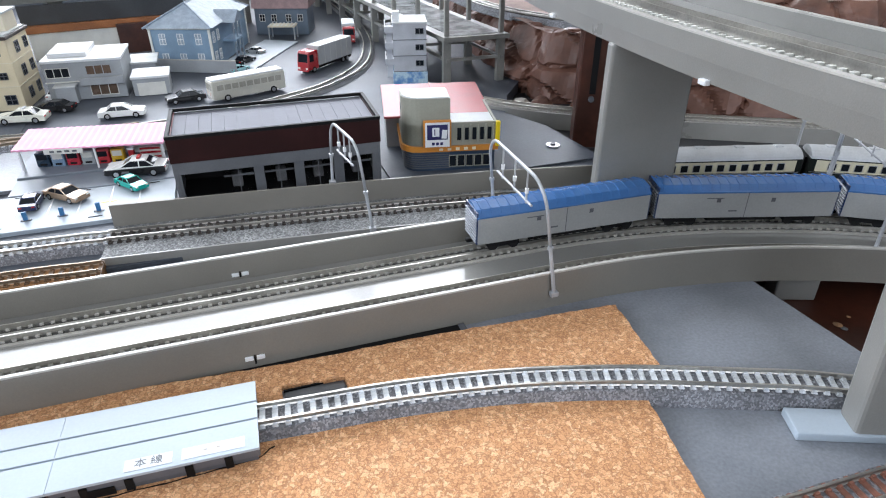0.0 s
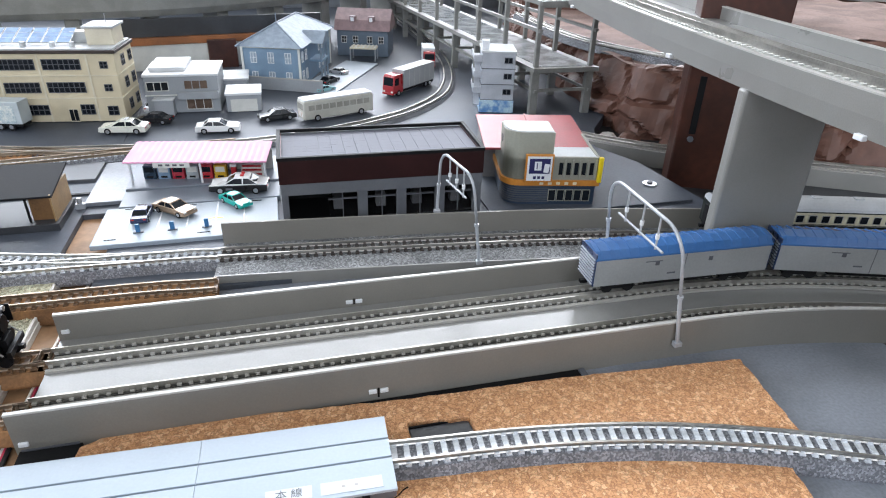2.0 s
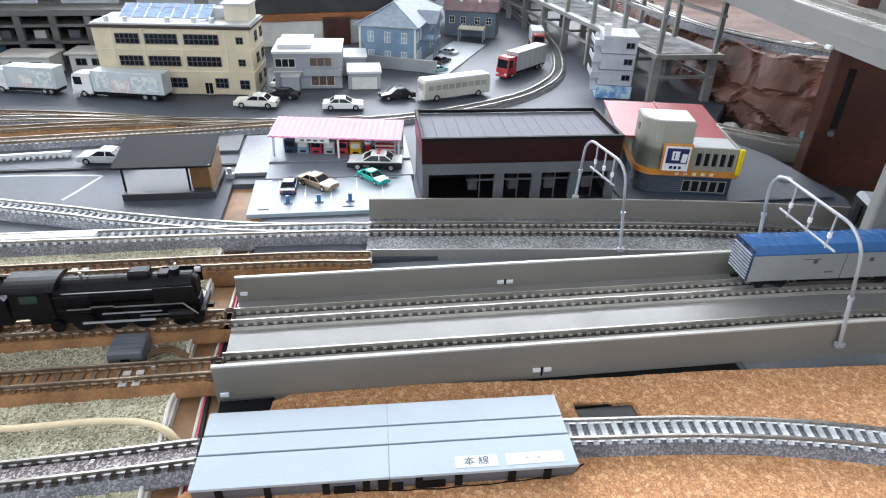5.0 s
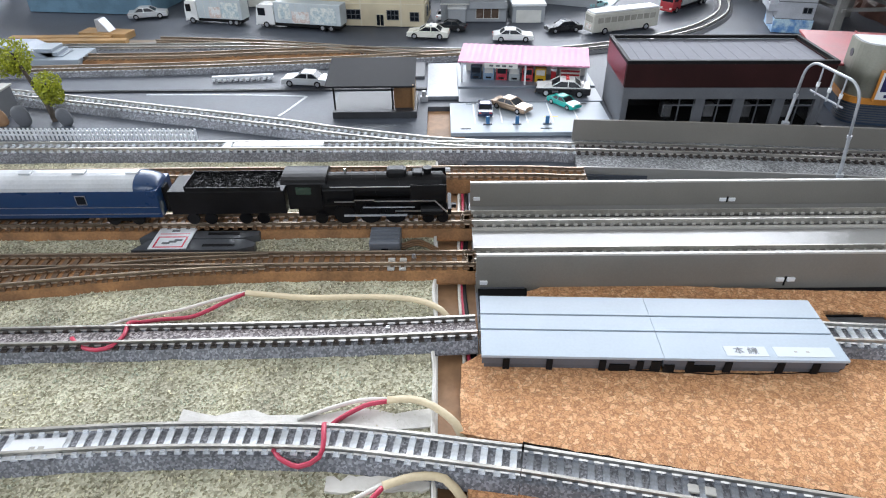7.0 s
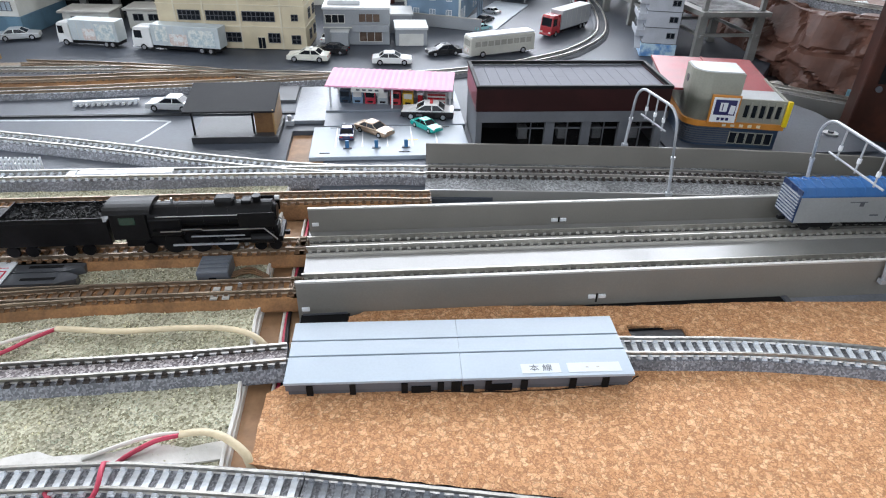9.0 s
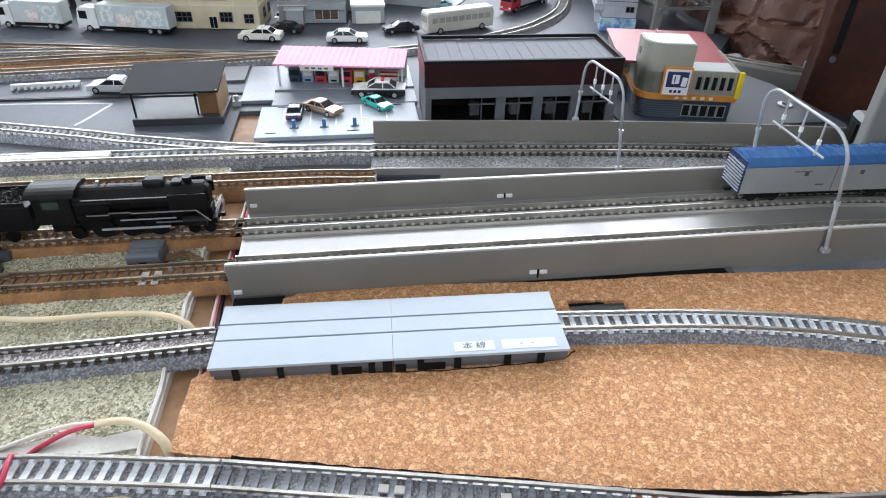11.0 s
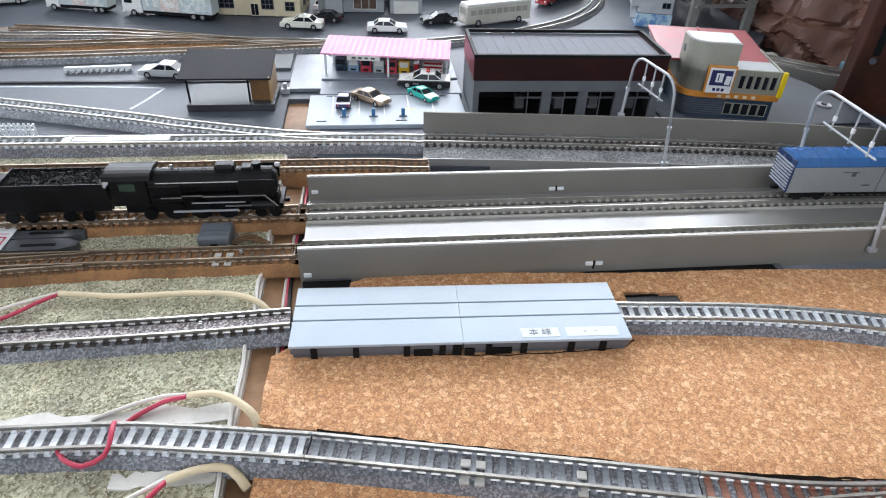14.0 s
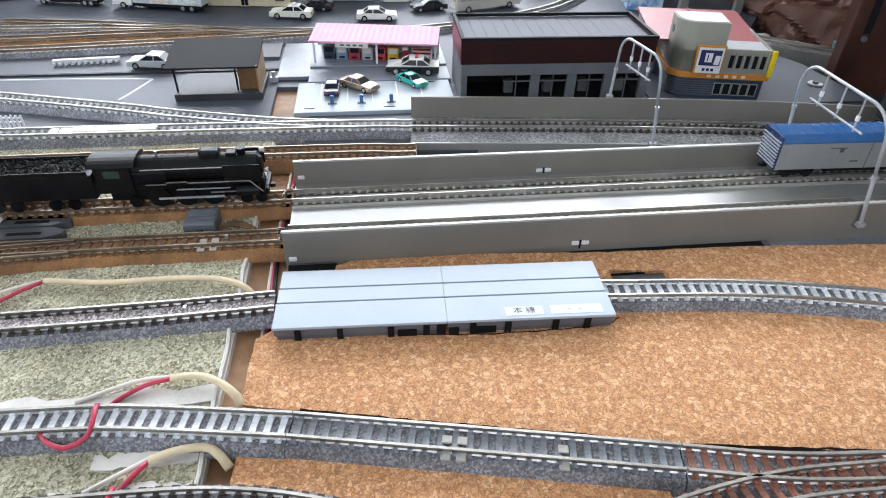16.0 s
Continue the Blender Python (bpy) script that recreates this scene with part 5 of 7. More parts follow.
rack = thing("red_white_rack", "red and white rack under the pink roof", "rack", m=pose(-0.152, 0.4915, 0.0042, 0, 0, -9) @ pose(0.079, 0.012, 0))
part("frame", box(B(), 0, 0.016, 0, 0.004, 0, 0.010, 0.0003), OFFWHITE, rack)
for z in (0.002, 0.0055, 0.0085):
    part("shelf", box(B(), 0.0008, 0.0152, -0.0006, 0.0, z, z + 0.0014), P_RED, rack)

# ---- dark shelter ----
SLATE = mat("slate_roof", (0.017, 0.018, 0.021), 0.7, 0, 0.1, 60, 0.15)
BROWNP = mat("brown_hut_wood", (0.17, 0.085, 0.03), 0.5, 0, 0.15, 60, 0.1)
sl = thing("platform_shelter", "dark grey shelter with sloping roof, brown hut and low platform", "shelter", m=pose(-0.246, 0.434, 0))
part("platform", box(B(), 0.001, 0.0620, -0.002, 0.040, -0.0008, 0.0042, 0.0003), BOARD_DARK, sl)
bm = box(B(), -0.0035, 0.0610, 0.0015, 0.046, 0, 0.0014, 0.0003)
bmesh.ops.transform(bm, matrix=pose(0, 0, 0.0205, 9), verts=bm.verts)
part("roof", bm, SLATE, sl)
part("hut", box(B(), 0.0455, 0.0590, 0.006, 0.038, 0.0042, 0.0225), BROWNP, sl)
part("gable_board", box(B(), 0.0590, 0.0600, 0.002, 0.040, 0.0042, 0.0225), mat("tan_board", (0.34, 0.21, 0.09), 0.5, 0, 0.15, 60, 0.1), sl)
for x in (0.0025, 0.0445):
    part("post", box(B(), x - 0.0006, x + 0.0006, 0.003, 0.0042, 0.0042, 0.0211), BLACK, sl)
for z in (0.0, 0.002):
    tagged(part("yard_step", box(B(), -1.0, -0.1775, 0.4885 + z, 0.4895 + z, -0.001, 0.0006), BOARD_DARK), "dark seam between two yard boards", "seam", kind="structure")
tagged(part("yard_pad", box(B(), -0.1775, -0.1500, 0.468, 0.548, -0.001, 0.0018, 0.0003), BOARD), "grey pad beside the shelter", "board", kind="structure")
tagged(part("yard_pad_dark", box(B(), -0.232, -0.180, 0.515, 0.552, -0.001, 0.0016, 0.0003), SHOWGREY), "grey plate in the yard", "board", kind="structure")
STAIN = mat("spilt_white_glue", (0.42, 0.45, 0.48), 0.3, 0, 0.1, 90, 0.3)
for pts in ([(-0.40, 0.4835), (-0.33, 0.4815), (-0.285, 0.4790), (-0.272, 0.4770)], [(-0.272, 0.4770), (-0.277, 0.462), (-0.282, 0.447), (-0.286, 0.438)]):
    p = smooth_path(pts, 0.003)
    tagged(part("glue_line", sweep(B(), p, [(-0.0014, -0.0009), (0.0014, -0.0009), (0.0007, -0.0005), (-0.0007, -0.0005)]), STAIN), "whitish line of dried glue on the yard board", "stain", kind="structure")
stick = thing("loose_sleeper_strip", "loose white strip of sleepers lying on the yard", "track strip", m=heading(-0.356, 0.513, -0.307, 0.518))
part("strip", box(B(), -0.025, 0.025, -0.0018, 0.0018, 0.0016, 0.0036, 0.0003), WHITE, stick)
for k in range(11):
    part("tooth", box(B(), -0.0245 + 0.0046 * k, -0.0225 + 0.0046 * k, -0.0036, 0.0036, 0, 0.0016), WHITE, stick)
post = thing("small_buffer_post", "small grey post at the corner of the yard", "post", m=pose(-0.1795, 0.466, 0))
part("base", box(B(), -0.003, 0.003, -0.002, 0.002, -0.0012, 0.003, 0.0004), STEEL, post)
part("top", cyl(B(), (0, 0, 0.003), (0, 0, 0.007), 0.0016, 10), STEEL, post)

# ---- far tracks ----
track("far yard track with worn brownish ballast", [(-0.80, 0.500), (-0.56, 0.528), (-0.394, 0.538), (-0.313, 0.546), (-0.224, 0.556), (-0.159, 0.567), (-0.079, 0.576)], BED_GREY, TIE_GLINT, RAIL_BROWN, base=-0.001, single=False, top=0.006)
track("far main track beside the street", [(-0.80, 0.60), (-0.43, 0.598), (-0.33, 0.597), (-0.229, 0.583), (-0.12, 0.574), (-0.06, 0.578), (-0.005, 0.594), (0.047, 0.618), (0.099, 0.656), (0.146, 0.722), (0.178, 0.83), (0.192, 0.95), (0.194, 1.1), (0.19, 1.35)], mat("street_track_bed", (0.17, 0.18, 0.20), 0.4, 0, 0.12, 60, 0.3), SHOWGREY, RAIL, base=-0.001, single=False, top=0.005)
track("far yard track on tan roadbed", [(-0.80, 0.555), (-0.56, 0.565), (-0.41, 0.568), (-0.323, 0.577), (-0.24, 0.581)], BED_BROWN, TIE_BROWN, RAIL_BROWN, base=-0.001, single=False, top=0.0055)
track("short crossover track in the yard", [(-0.44, 0.620), (-0.36, 0.610), (-0.28, 0.594), (-0.20, 0.572), (-0.14, 0.568)], None, TIE_BROWN, RAIL_BROWN, base=-0.001, single=False, top=0.0052)
tagged(part("yard_roadbed", prism(B(), [(-0.80, 0.545), (-0.40, 0.552), (-0.22, 0.562), (-0.10, 0.566), (-0.05, 0.58), (-0.10, 0.592), (-0.24, 0.602), (-0.40, 0.630), (-0.80, 0.635)], -0.0012, 0.0004), mat("worn_tan_yard", (0.24, 0.19, 0.14), 0.7, 0, 0.2, 30, 0.3, 500, color2=(0.20, 0.205, 0.215))), "worn tan and grey ground between the yard tracks", "ground", kind="structure")

# ---- overhead viaduct, piers and posts ----
op = smooth_path([(0.315, 0.80), (0.275, 0.605), (0.252, 0.46), (0.2425, 0.386), (0.2345, 0.30), (0.2315, 0.223), (0.2350, 0.13), (0.250, 0.02), (0.285, -0.12), (0.335, -0.28)], 0.012)
ov = thing("overhead_viaduct", "light grey elevated single-track viaduct with deep side girders", "viaduct")
part("deck", sweep(B(), op, rect(-0.0325, 0.0325, 0.1180, 0.1222)), WALLGREY2, ov)
for s in (-1, 1):
    o, i = s * 0.0340, s * 0.0320
    q = s * 0.0350
    h = 0.1275 if s < 0 else 0.1305
    part("side_girder", sweep(B(), op, [(i, 0.109), (o, 0.109), (q, 0.1180), (q, h), (i, h)]), WALLGREY2, ov)
    part("girder_lip", sweep(B(), op, rect(min(i, q) - 0.0003, max(i, q) + 0.0003, h, h + 0.0008)), COPING, ov)
    for g in (-1, 1):
        c = -0.0165 + g * GAUGE / 2
        if s > 0:
            part("rail", sweep(B(), op, rect(c - 0.00045, c + 0.00045, 0.1264, 0.1306)), RAIL, ov)
# Slab takes the shade colour, so gaps between the pale sleepers look dark.
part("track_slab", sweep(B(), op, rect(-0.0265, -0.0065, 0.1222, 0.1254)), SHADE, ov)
ties = B()
for p, d in along(op, 0.0047, 0.002):
    m = Matrix.Translation(p) @ Matrix.Rotation(math.atan2(d.y, d.x), 4, "Z")
    box(ties, -0.0011, 0.0011, -0.0245, -0.0085, 0.1254, 0.1270, 0, m)
tagged(part("sleepers", ties, OFFWHITE, ov), kind="stuff")
for y in (0.605, 0.386, 0.223):
    k = min(op, key=lambda p: abs(p.y - y))
    part("joint_clip", box(B(), k.x - 0.0365, k.x - 0.0335, y - 0.0025, y + 0.0025, 0.108, 0.1105, 0.0004), WHITE, ov, "small white joint clip")


def pier(x, y, ang, w0, w1, d, z0, z1, foot, label):
    t = thing("viaduct_pier", label, "pier", "viaduct piers", pose(x, y, 0, 0, 0, ang))
    bm = taper(B(), (-w0, w0, -d, d), z0, (-w1, w1, -d, d), z1, 0.0015)
    part("shaft", bm, WALLGREY2, t)
    if foot:
        # Paler than the shaft: glare on the foot plate is put into its colour.
        part("foot", box(B(), -w0 - 0.022, w0 + 0.022, -d - 0.001, d + 0.001, z0 - 0.0, z0 + 0.0040, 0.0006), PLATE, t)
    return t


pier(0.2238, 0.2985, -10, 0.0252, 0.0252, 0.0042, -0.003, 0.1095, False, "wide flat light grey pier under the overhead viaduct")
pier(0.2293, 0.1105, -22, 0.022, 0.029, 0.0062, -0.003, 0.1095, True, "light grey pier with a broad foot plate on the grey board")

for x, y, a, w, d, z1, lab in ((0.3045, 0.4480, -25, 0.032, 0.014, 0.62, "tall dark brown varnished wooden post behind the pier"), (0.505, 0.70, -14, 0.033, 0.02, 0.62, "tall brown wooden post rising from the rocks")):
    t = thing("wooden_post", lab, "post", "wooden posts", pose(x, y, 0, 0, 0, a))
    part("shaft", box(B(), -w, w, -d, d, -0.022, z1, 0.0015), WOOD_BROWN, t)
    part("slot", box(B(), -0.0225, -0.0175, -d - 0.0006, -d + 0.0005, 0.034, 0.080, 0.0002), BLACK, t)
    part("bolt", cyl(B(), (-0.0205, -d - 0.002, 0.030), (-0.0205, -d, 0.030), 0.0024, 12), PLATE_DARK, t)

# ---- catenary gantries ----
def gantry(label, ax, ay, az, bx, by, bz, top, r=0.00085, la=0.0, lb=0.0):
    """Two posts joined by a round-cornered beam, with a hanging frame under it."""
    t = thing("catenary_gantry", label, "catenary gantry", "catenary gantries")
    a, b = Vector((ax, ay, az)), Vector((bx, by, bz))
    A, C = Vector((ax + la, ay, top)), Vector((bx + lb, by, top))  # where the posts would meet the beam
    d = (C - A).normalized()
    L = (C - A).length
    rc = min(0.014, L * 0.22)
    ka, kb = a.lerp(A, 0.45), b.lerp(C, 0.45)
    part("post", cyl(B(), a, ka, r * 1.15, 10), STEEL, t)
    part("post", cyl(B(), b, kb, r * 1.15, 10), STEEL, t)
    ua, ub = (A - a).normalized(), (C - b).normalized()
    pts = [ka]
    for k in range(9):
        w = math.pi / 2 * k / 8
        pts.append(A - ua * rc * (1 - math.sin(w)) + d * rc * (1 - math.cos(w)))
    for k in range(9):
        w = math.pi / 2 * k / 8
        pts.append(C - d * rc * (1 - math.sin(w)) - ub * rc * (1 - math.cos(w)))
    pts.append(kb)
    part("beam", tube(B(), pts, r, 8), STEEL, t, smooth=True)
    for p in (ka, kb):
        part("collar", cyl(B(), p - Vector((0, 0, 0.0008)), p + Vector((0, 0, 0.0008)), r * 1.7, 10), STEEL, t)
    ax, ay = A.x, A.y
    m0 = Vector((ax, ay, 0)) + d * L * 0.18
    m1 = Vector((ax, ay, 0)) + d * L * 0.80
    low = top - 0.016
    part("lower_bar", cyl(B(), (m0.x, m0.y, low), (m1.x, m1.y, low), r * 0.75, 6), STEEL, t)
    for f in (0.27, 0.48, 0.70):
        q = Vector((ax, ay, 0)) + d * L * f
        part("hanger", cyl(B(), (q.x, q.y, low - 0.0015), (q.x, q.y, top), r * 0.6, 6), STEEL, t)
        part("insulator", cyl(B(), (q.x, q.y, low + 0.004), (q.x, q.y, low + 0.0065), r * 1.2, 8), WHITE, t)
    for p in (a, b):
        part("foot", box(B(), p.x - 0.002, p.x + 0.002, p.y - 0.0015, p.y + 0.0015, p.z - 0.0014, p.z + 0.0012, 0.0003), STEEL, t)
    return t


gantry("pale steel catenary gantry over the ballasted track", 0.0675, 0.3300, 0.0040, 0.0525, 0.3755, 0.0176, 0.0585, la=-0.006, lb=0.002)
gantry("pale steel catenary gantry over the double track", 0.1365, 0.2288, 0.007, 0.1335, 0.3000, 0.0183, 0.0672, la=-0.010, lb=-0.005)
gantry("pale steel catenary gantry on the viaduct curve", 0.3100, 0.1990, 0.010, 0.3440, 0.2640, 0.0175, 0.0725)
gantry("pale steel catenary gantry over the rear track on the curve", 0.3500, 0.2700, 0.012, 0.380, 0.324, 0.0175, 0.066)

# ---- stair building and the concrete frame ----
STAIRW = mat("pale_blue_grey_wall", (0.47, 0.49, 0.53), 0.5, 0, 0.08, 60, 0.08)
st = thing("stair_building", "narrow white apartment block with outside stairs and a blue base", "building", m=pose(0.157, 0.644, 0, 0, 0, -14))
part("wall", box(B(), 0.008, 0.042, 0, 0.040, 0.013, 0.061, 0.0004), STAIRW, st)
part("base", box(B(), 0.007, 0.043, -0.001, 0.041, 0, 0.013, 0.0003), mat("blue_mural_base", (0.10, 0.24, 0.50), 0.4, 0, 0.25, 130, 0.03, color2=(0.45, 0.60, 0.68)), st)
part("roof", box(B(), 0.007, 0.043, -0.001, 0.041, 0.061, 0.0628, 0.0003), ROOF_LIGHT, st)
for k in range(3):
    z = 0.013 + 0.016 * k
    window(st, I4, 0.035, z + 0.006, 0.008, 0.0055, 2, 1, SHOWGREY)
    part("floor_line", box(B(), 0.0075, 0.0425, -0.0006, 0.0406, z, z + 0.0007), SHOWGREY, st)
    part("landing", box(B(), 0.0, 0.008, 0.0, 0.036, z + 0.007, z + 0.0085), STAIRW, st)
    part("landing_rail", box(B(), -0.0006, 0.0002, 0.0, 0.036, z + 0.0085, z + 0.0135), STAIRW, st)
    part("landing_rail", box(B(), 0.0, 0.008, -0.0006, 0.0002, z + 0.0085, z + 0.0135), STAIRW, st)
    part("stair_flight", box(B(), 0.001, 0.007, 0.0, 0.019, 0, 0.0012, 0, pose(0, 0.002, z - 0.006, 38)), STAIRW, st)
part("roof_house", box(B(), 0.008, 0.015, 0.006, 0.014, 0.0628, 0.072, 0.0003), WHITE, st)

CONC = mat("concrete_frame_grey", (0.25, 0.25, 0.235), 0.45, 0, 0.08, 60, 0.1)
cf = thing("concrete_frame", "grey elevated concrete deck on columns with an open upper frame", "structure")
for y0, y1 in ((0.617, 0.80), (0.80, 1.02), (1.02, 1.25)):
    def cx(y):
        return 0.247 - 0.10 * (y - 0.62)
    bm = prism(B(), [(cx(y0) - 0.036, y0), (cx(y0) + 0.036, y0), (cx(y1) + 0.036, y1), (cx(y1) - 0.036, y1)], 0.0445, 0.049)
    part("deck", bm, CONC, cf)
    bm = prism(B(), [(cx(y0) - 0.026, y0 + 0.006), (cx(y0) + 0.026, y0 + 0.006), (cx(y1) + 0.026, y1), (cx(y1) - 0.026, y1)], 0.049, 0.0497)
    part("glossy_floor", bm, mat("glossy_grey_floor", (0.42, 0.44, 0.45), 0.1, 0, 0.2, 60, 0.05) if y0 < 0.7 else bpy.data.materials["glossy_grey_floor"], cf)
for k in range(9):
    y = 0.625 + 0.075 * k
    c = 0.247 - 0.10 * (y - 0.62)
    for s in (-0.030, 0.030):
        part("column", box(B(), c + s - 0.004, c + s + 0.004, y - 0.003, y + 0.003, -0.0005, 0.0445), CONC, cf)
        part("upper_column", box(B(), c + s - 0.0022, c + s + 0.0022, y - 0.0022, y + 0.0022, 0.0490, 0.112), CONC, cf)
    part("cross_beam", box(B(), c - 0.030, c + 0.030, y - 0.002, y + 0.002, 0.106, 0.112), CONC, cf)
    part("low_beam", box(B(), c - 0.030, c + 0.030, y - 0.0015, y + 0.0015, 0.0235, 0.0265), CONC, cf)
for s in (-0.030, 0.030):
    for z0, z1 in ((0.083, 0.086), (0.108, 0.112), (0.0235, 0.0262)):
        part("long_beam", sweep(B(), [Vector((0.247 + s, 0.62, 0)), Vector((0.247 + s - 0.063, 1.25, 0))], rect(-0.0016, 0.0016, z0, z1)), CONC, cf)

# ---- rocks ----
ROCK = mat("brown_rock", (0.165, 0.078, 0.055), 0.5, 0, 0.15, 40, 0.6, 120, color2=(0.10, 0.047, 0.034), mix=(0.3, 0.6))
ROCKTOP = mat("pinkish_terrain", (0.30, 0.205, 0.178), 0.8, 0, 0.15, 25, 0.4, 300)


def rock_mass(name, label, outline, z0, z1, lean, seed, material=None, rough=0.012):
    """A block of rock: a rugged wall round an uneven outline, stepped back towards the top."""
    t = thing(name, label, "rock", "rock formations")
    pts = []
    for (ax, ay), (bx, by) in zip(outline, outline[1:] + outline[:1]):
        k = max(2, int(math.hypot(bx - ax, by - ay) / 0.0038))
        pts += [(ax + (bx - ax) * i / k, ay + (by - ay) * i / k) for i in range(k)]
    cx0, cy0 = sum(p[0] for p in pts) / len(pts), sum(p[1] for p in pts) / len(pts)
    bm = B()
    rings = []
    levels = 24
    for j in range(levels + 1):
        f = j / levels
        ring = []
        for x, y in pts:
            d = Vector((x - cx0, y - cy0, 0)).normalized()
            z = z0 + (z1 - z0) * f
            v = Vector((x * 24, y * 24, f * 1.6 + seed))
            w = Vector((x * 17, y * 17, z * 33 + seed)) + 0.22 * noise.noise_vector(v * 1.2)
            dist, near = noise.voronoi(w)
            crack = min(1.0, (dist[1] - dist[0]) * 8.0)
            slab = noise.noise(near[0] * 5.3 + Vector((seed, 0, 0)))
            off = -lean * f ** 1.6 + rough * 0.5 * noise.noise(v) + rough * 0.6 * (crack - 0.8) + rough * 0.7 * slab + 0.0006 * noise.noise(v * 6)
            ring.append(bm.verts.new((x + d.x * off, y + d.y * off, z + (0.003 * noise.noise(v * 2) if j else 0))))
        rings.append(ring)
    m = len(pts)
    for a, b in zip(rings, rings[1:]):
        for i in range(m):
            bm.faces.new((a[i], a[(i + 1) % m], b[(i + 1) % m], b[i]))
    part("rock_face", bm, material or ROCK, t)
    bm = B()
    inner = []
    for f in (1.0, 0.75, 0.5, 0.25):
        ring = []
        for x, y in pts:
            d = Vector((x - cx0, y - cy0, 0)).normalized()
            xx, yy = cx0 + (x - d.x * lean - cx0) * f, cy0 + (y - d.y * lean - cy0) * f
            ring.append(bm.verts.new((xx, yy, z1 - 0.001 + 0.004 * noise.noise(Vector((xx * 30, yy * 30, seed))))))
        inner.append(ring)
    for a, b in zip(inner, inner[1:]):
        for i in range(m):
            bm.faces.new((a[i], a[(i + 1) % m], b[(i + 1) % m], b[i]))
    bm.faces.new(inner[-1])
    part("rock_top", bm, ROCKTOP, t, "pinkish brown sanded terrain on top", smooth=True)
    return t


rock_mass("rock_terrain", "large brown carved rock cliff with a sandy plateau", [(0.285, 0.640), (0.300, 0.575), (0.345, 0.530), (0.42, 0.440), (0.50, 0.395), (0.60, 0.36), (0.95, 0.40), (1.1, 0.8), (0.9, 1.25), (0.40, 1.25), (0.31, 0.95)], -0.0125, 0.056, 0.020, 1.3)
rock_mass("rock_terrain", "brown rock ledge on the plateau", [(0.47, 0.56), (0.60, 0.46), (0.80, 0.52), (0.85, 0.8), (0.62, 0.92), (0.50, 0.78)], 0.052, 0.085, 0.022, 4.1)
rock_mass("rock_terrain", "dark brown rocks at the back of the layout", [(0.34, 1.0), (0.5, 0.93), (0.8, 0.96), (1.05, 1.1), (1.0, 1.3), (0.4, 1.3)], 0.05, 0.16, 0.03, 7.7)
track("oval track round the sandy plateau", [(0.300, 0.90), (0.296, 0.80), (0.305, 0.70), (0.335, 0.625), (0.385, 0.565), (0.45, 0.50), (0.54, 0.455), (0.68, 0.44)], BED_GREY, TIE_DARK, RAIL, base=0.052, top=0.0625, single=False)
rgb = random.Random(21)
for k in range(9):
    f = k / 8
    bx, by, r = 0.338 + 0.135 * f, 0.585 - 0.115 * f, rgb.uniform(0.010, 0.017)
    t = thing("boulder", "flat brown boulder along the edge of the plateau", "rock", "edge boulders", pose(bx, by, 0.0535, 0, 0, rgb.uniform(-60, 0)))
    bm = B()
    bmesh.ops.create_icosphere(bm, subdivisions=2, radius=r)
    for v in bm.verts:
        q = noise.cell(v.co * 95 + Vector((k * 3.1, 0, 0)))
        v.co *= 0.9 + 0.22 * q
        v.co.y *= 0.62
        v.co.z = max(-0.002, min(v.co.z * 0.55, 0.30 * r))
    part("stone", bm, ROCK, t)
snow = thing("white_patch", "white plaster crumbs on the plateau", "plaster", m=pose(0.372, 0.632, 0.0545))
for k in range(5):
    bm = B()
    bmesh.ops.create_icosphere(bm, subdivisions=2, radius=0.008 - 0.001 * k, matrix=pose(0.009 * k - 0.016, 0.004 * (k % 3), 0.001))
    for v in bm.verts:
        v.co.z = 0.0 + abs(v.co.z) * 0.35 + 0.0015 * noise.noise(v.co * 300)
    part("lump", bm, WHITE, snow, smooth=True)
# low curved track beside the rocks
track("pale curved track on a low grey bed below the rocks", [(0.215, 0.575), (0.24, 0.540), (0.285, 0.502), (0.34, 0.468), (0.40, 0.435), (0.47, 0.397), (0.55, 0.35)], WALLGREY2, SLAB, RAIL, base=-0.0121, top=0.005, single=False, bed_w=0.013)
for x, y, r in ((0.292, 0.552, 0.012), (0.276, 0.565, 0.009), (0.318, 0.528, 0.010)):
    t = thing("small_rock", "small loose rock at the foot of the cliff", "rock", "loose rocks", pose(x, y, -0.012))
    bm = B()
    bmesh.ops.create_icosphere(bm, subdivisions=2, radius=r)
    for v in bm.verts:
        v.co *= 1 + 0.35 * noise.noise(v.co * 140 + Vector((x * 50, y * 50, 0)))
        v.co.z = max(0, v.co.z * 0.7 + r * 0.3)
    part("stone", bm, ROCK if r > 0.0095 else PLASTER, t)
blue = thing("blue_scrap", "light blue painted patch at the foot of the rocks", "patch", m=pose(0.335, 0.512, -0.012, 0, 0, -40))
part("sheet", box(B(), -0.020, 0.020, -0.002, 0.001, -0.0005, 0.014, 0.0006), mat("pale_blue_paint", (0.25, 0.48, 0.58), 0.4, 0, 0.15, 60, 0.2), blue)

# ---- background behind the town ----
far = thing("back_viaduct", "long grey elevated viaduct behind the town", "viaduct")
fpth = smooth_path([(-1.05, 0.81), (-0.6, 0.850), (-0.31, 0.900), (-0.137, 0.945), (0.057, 1.08), (0.2, 1.23), (0.29, 1.39)], 0.03)
part("girder", sweep(B(), fpth, [(-0.030, 0.062), (0.030, 0.062), (0.034, 0.070), (0.034, 0.092), (0.031, 0.092), (0.031, 0.074), (-0.031, 0.074), (-0.031, 0.092), (-0.034, 0.092), (-0.034, 0.070)]), CONC, far)
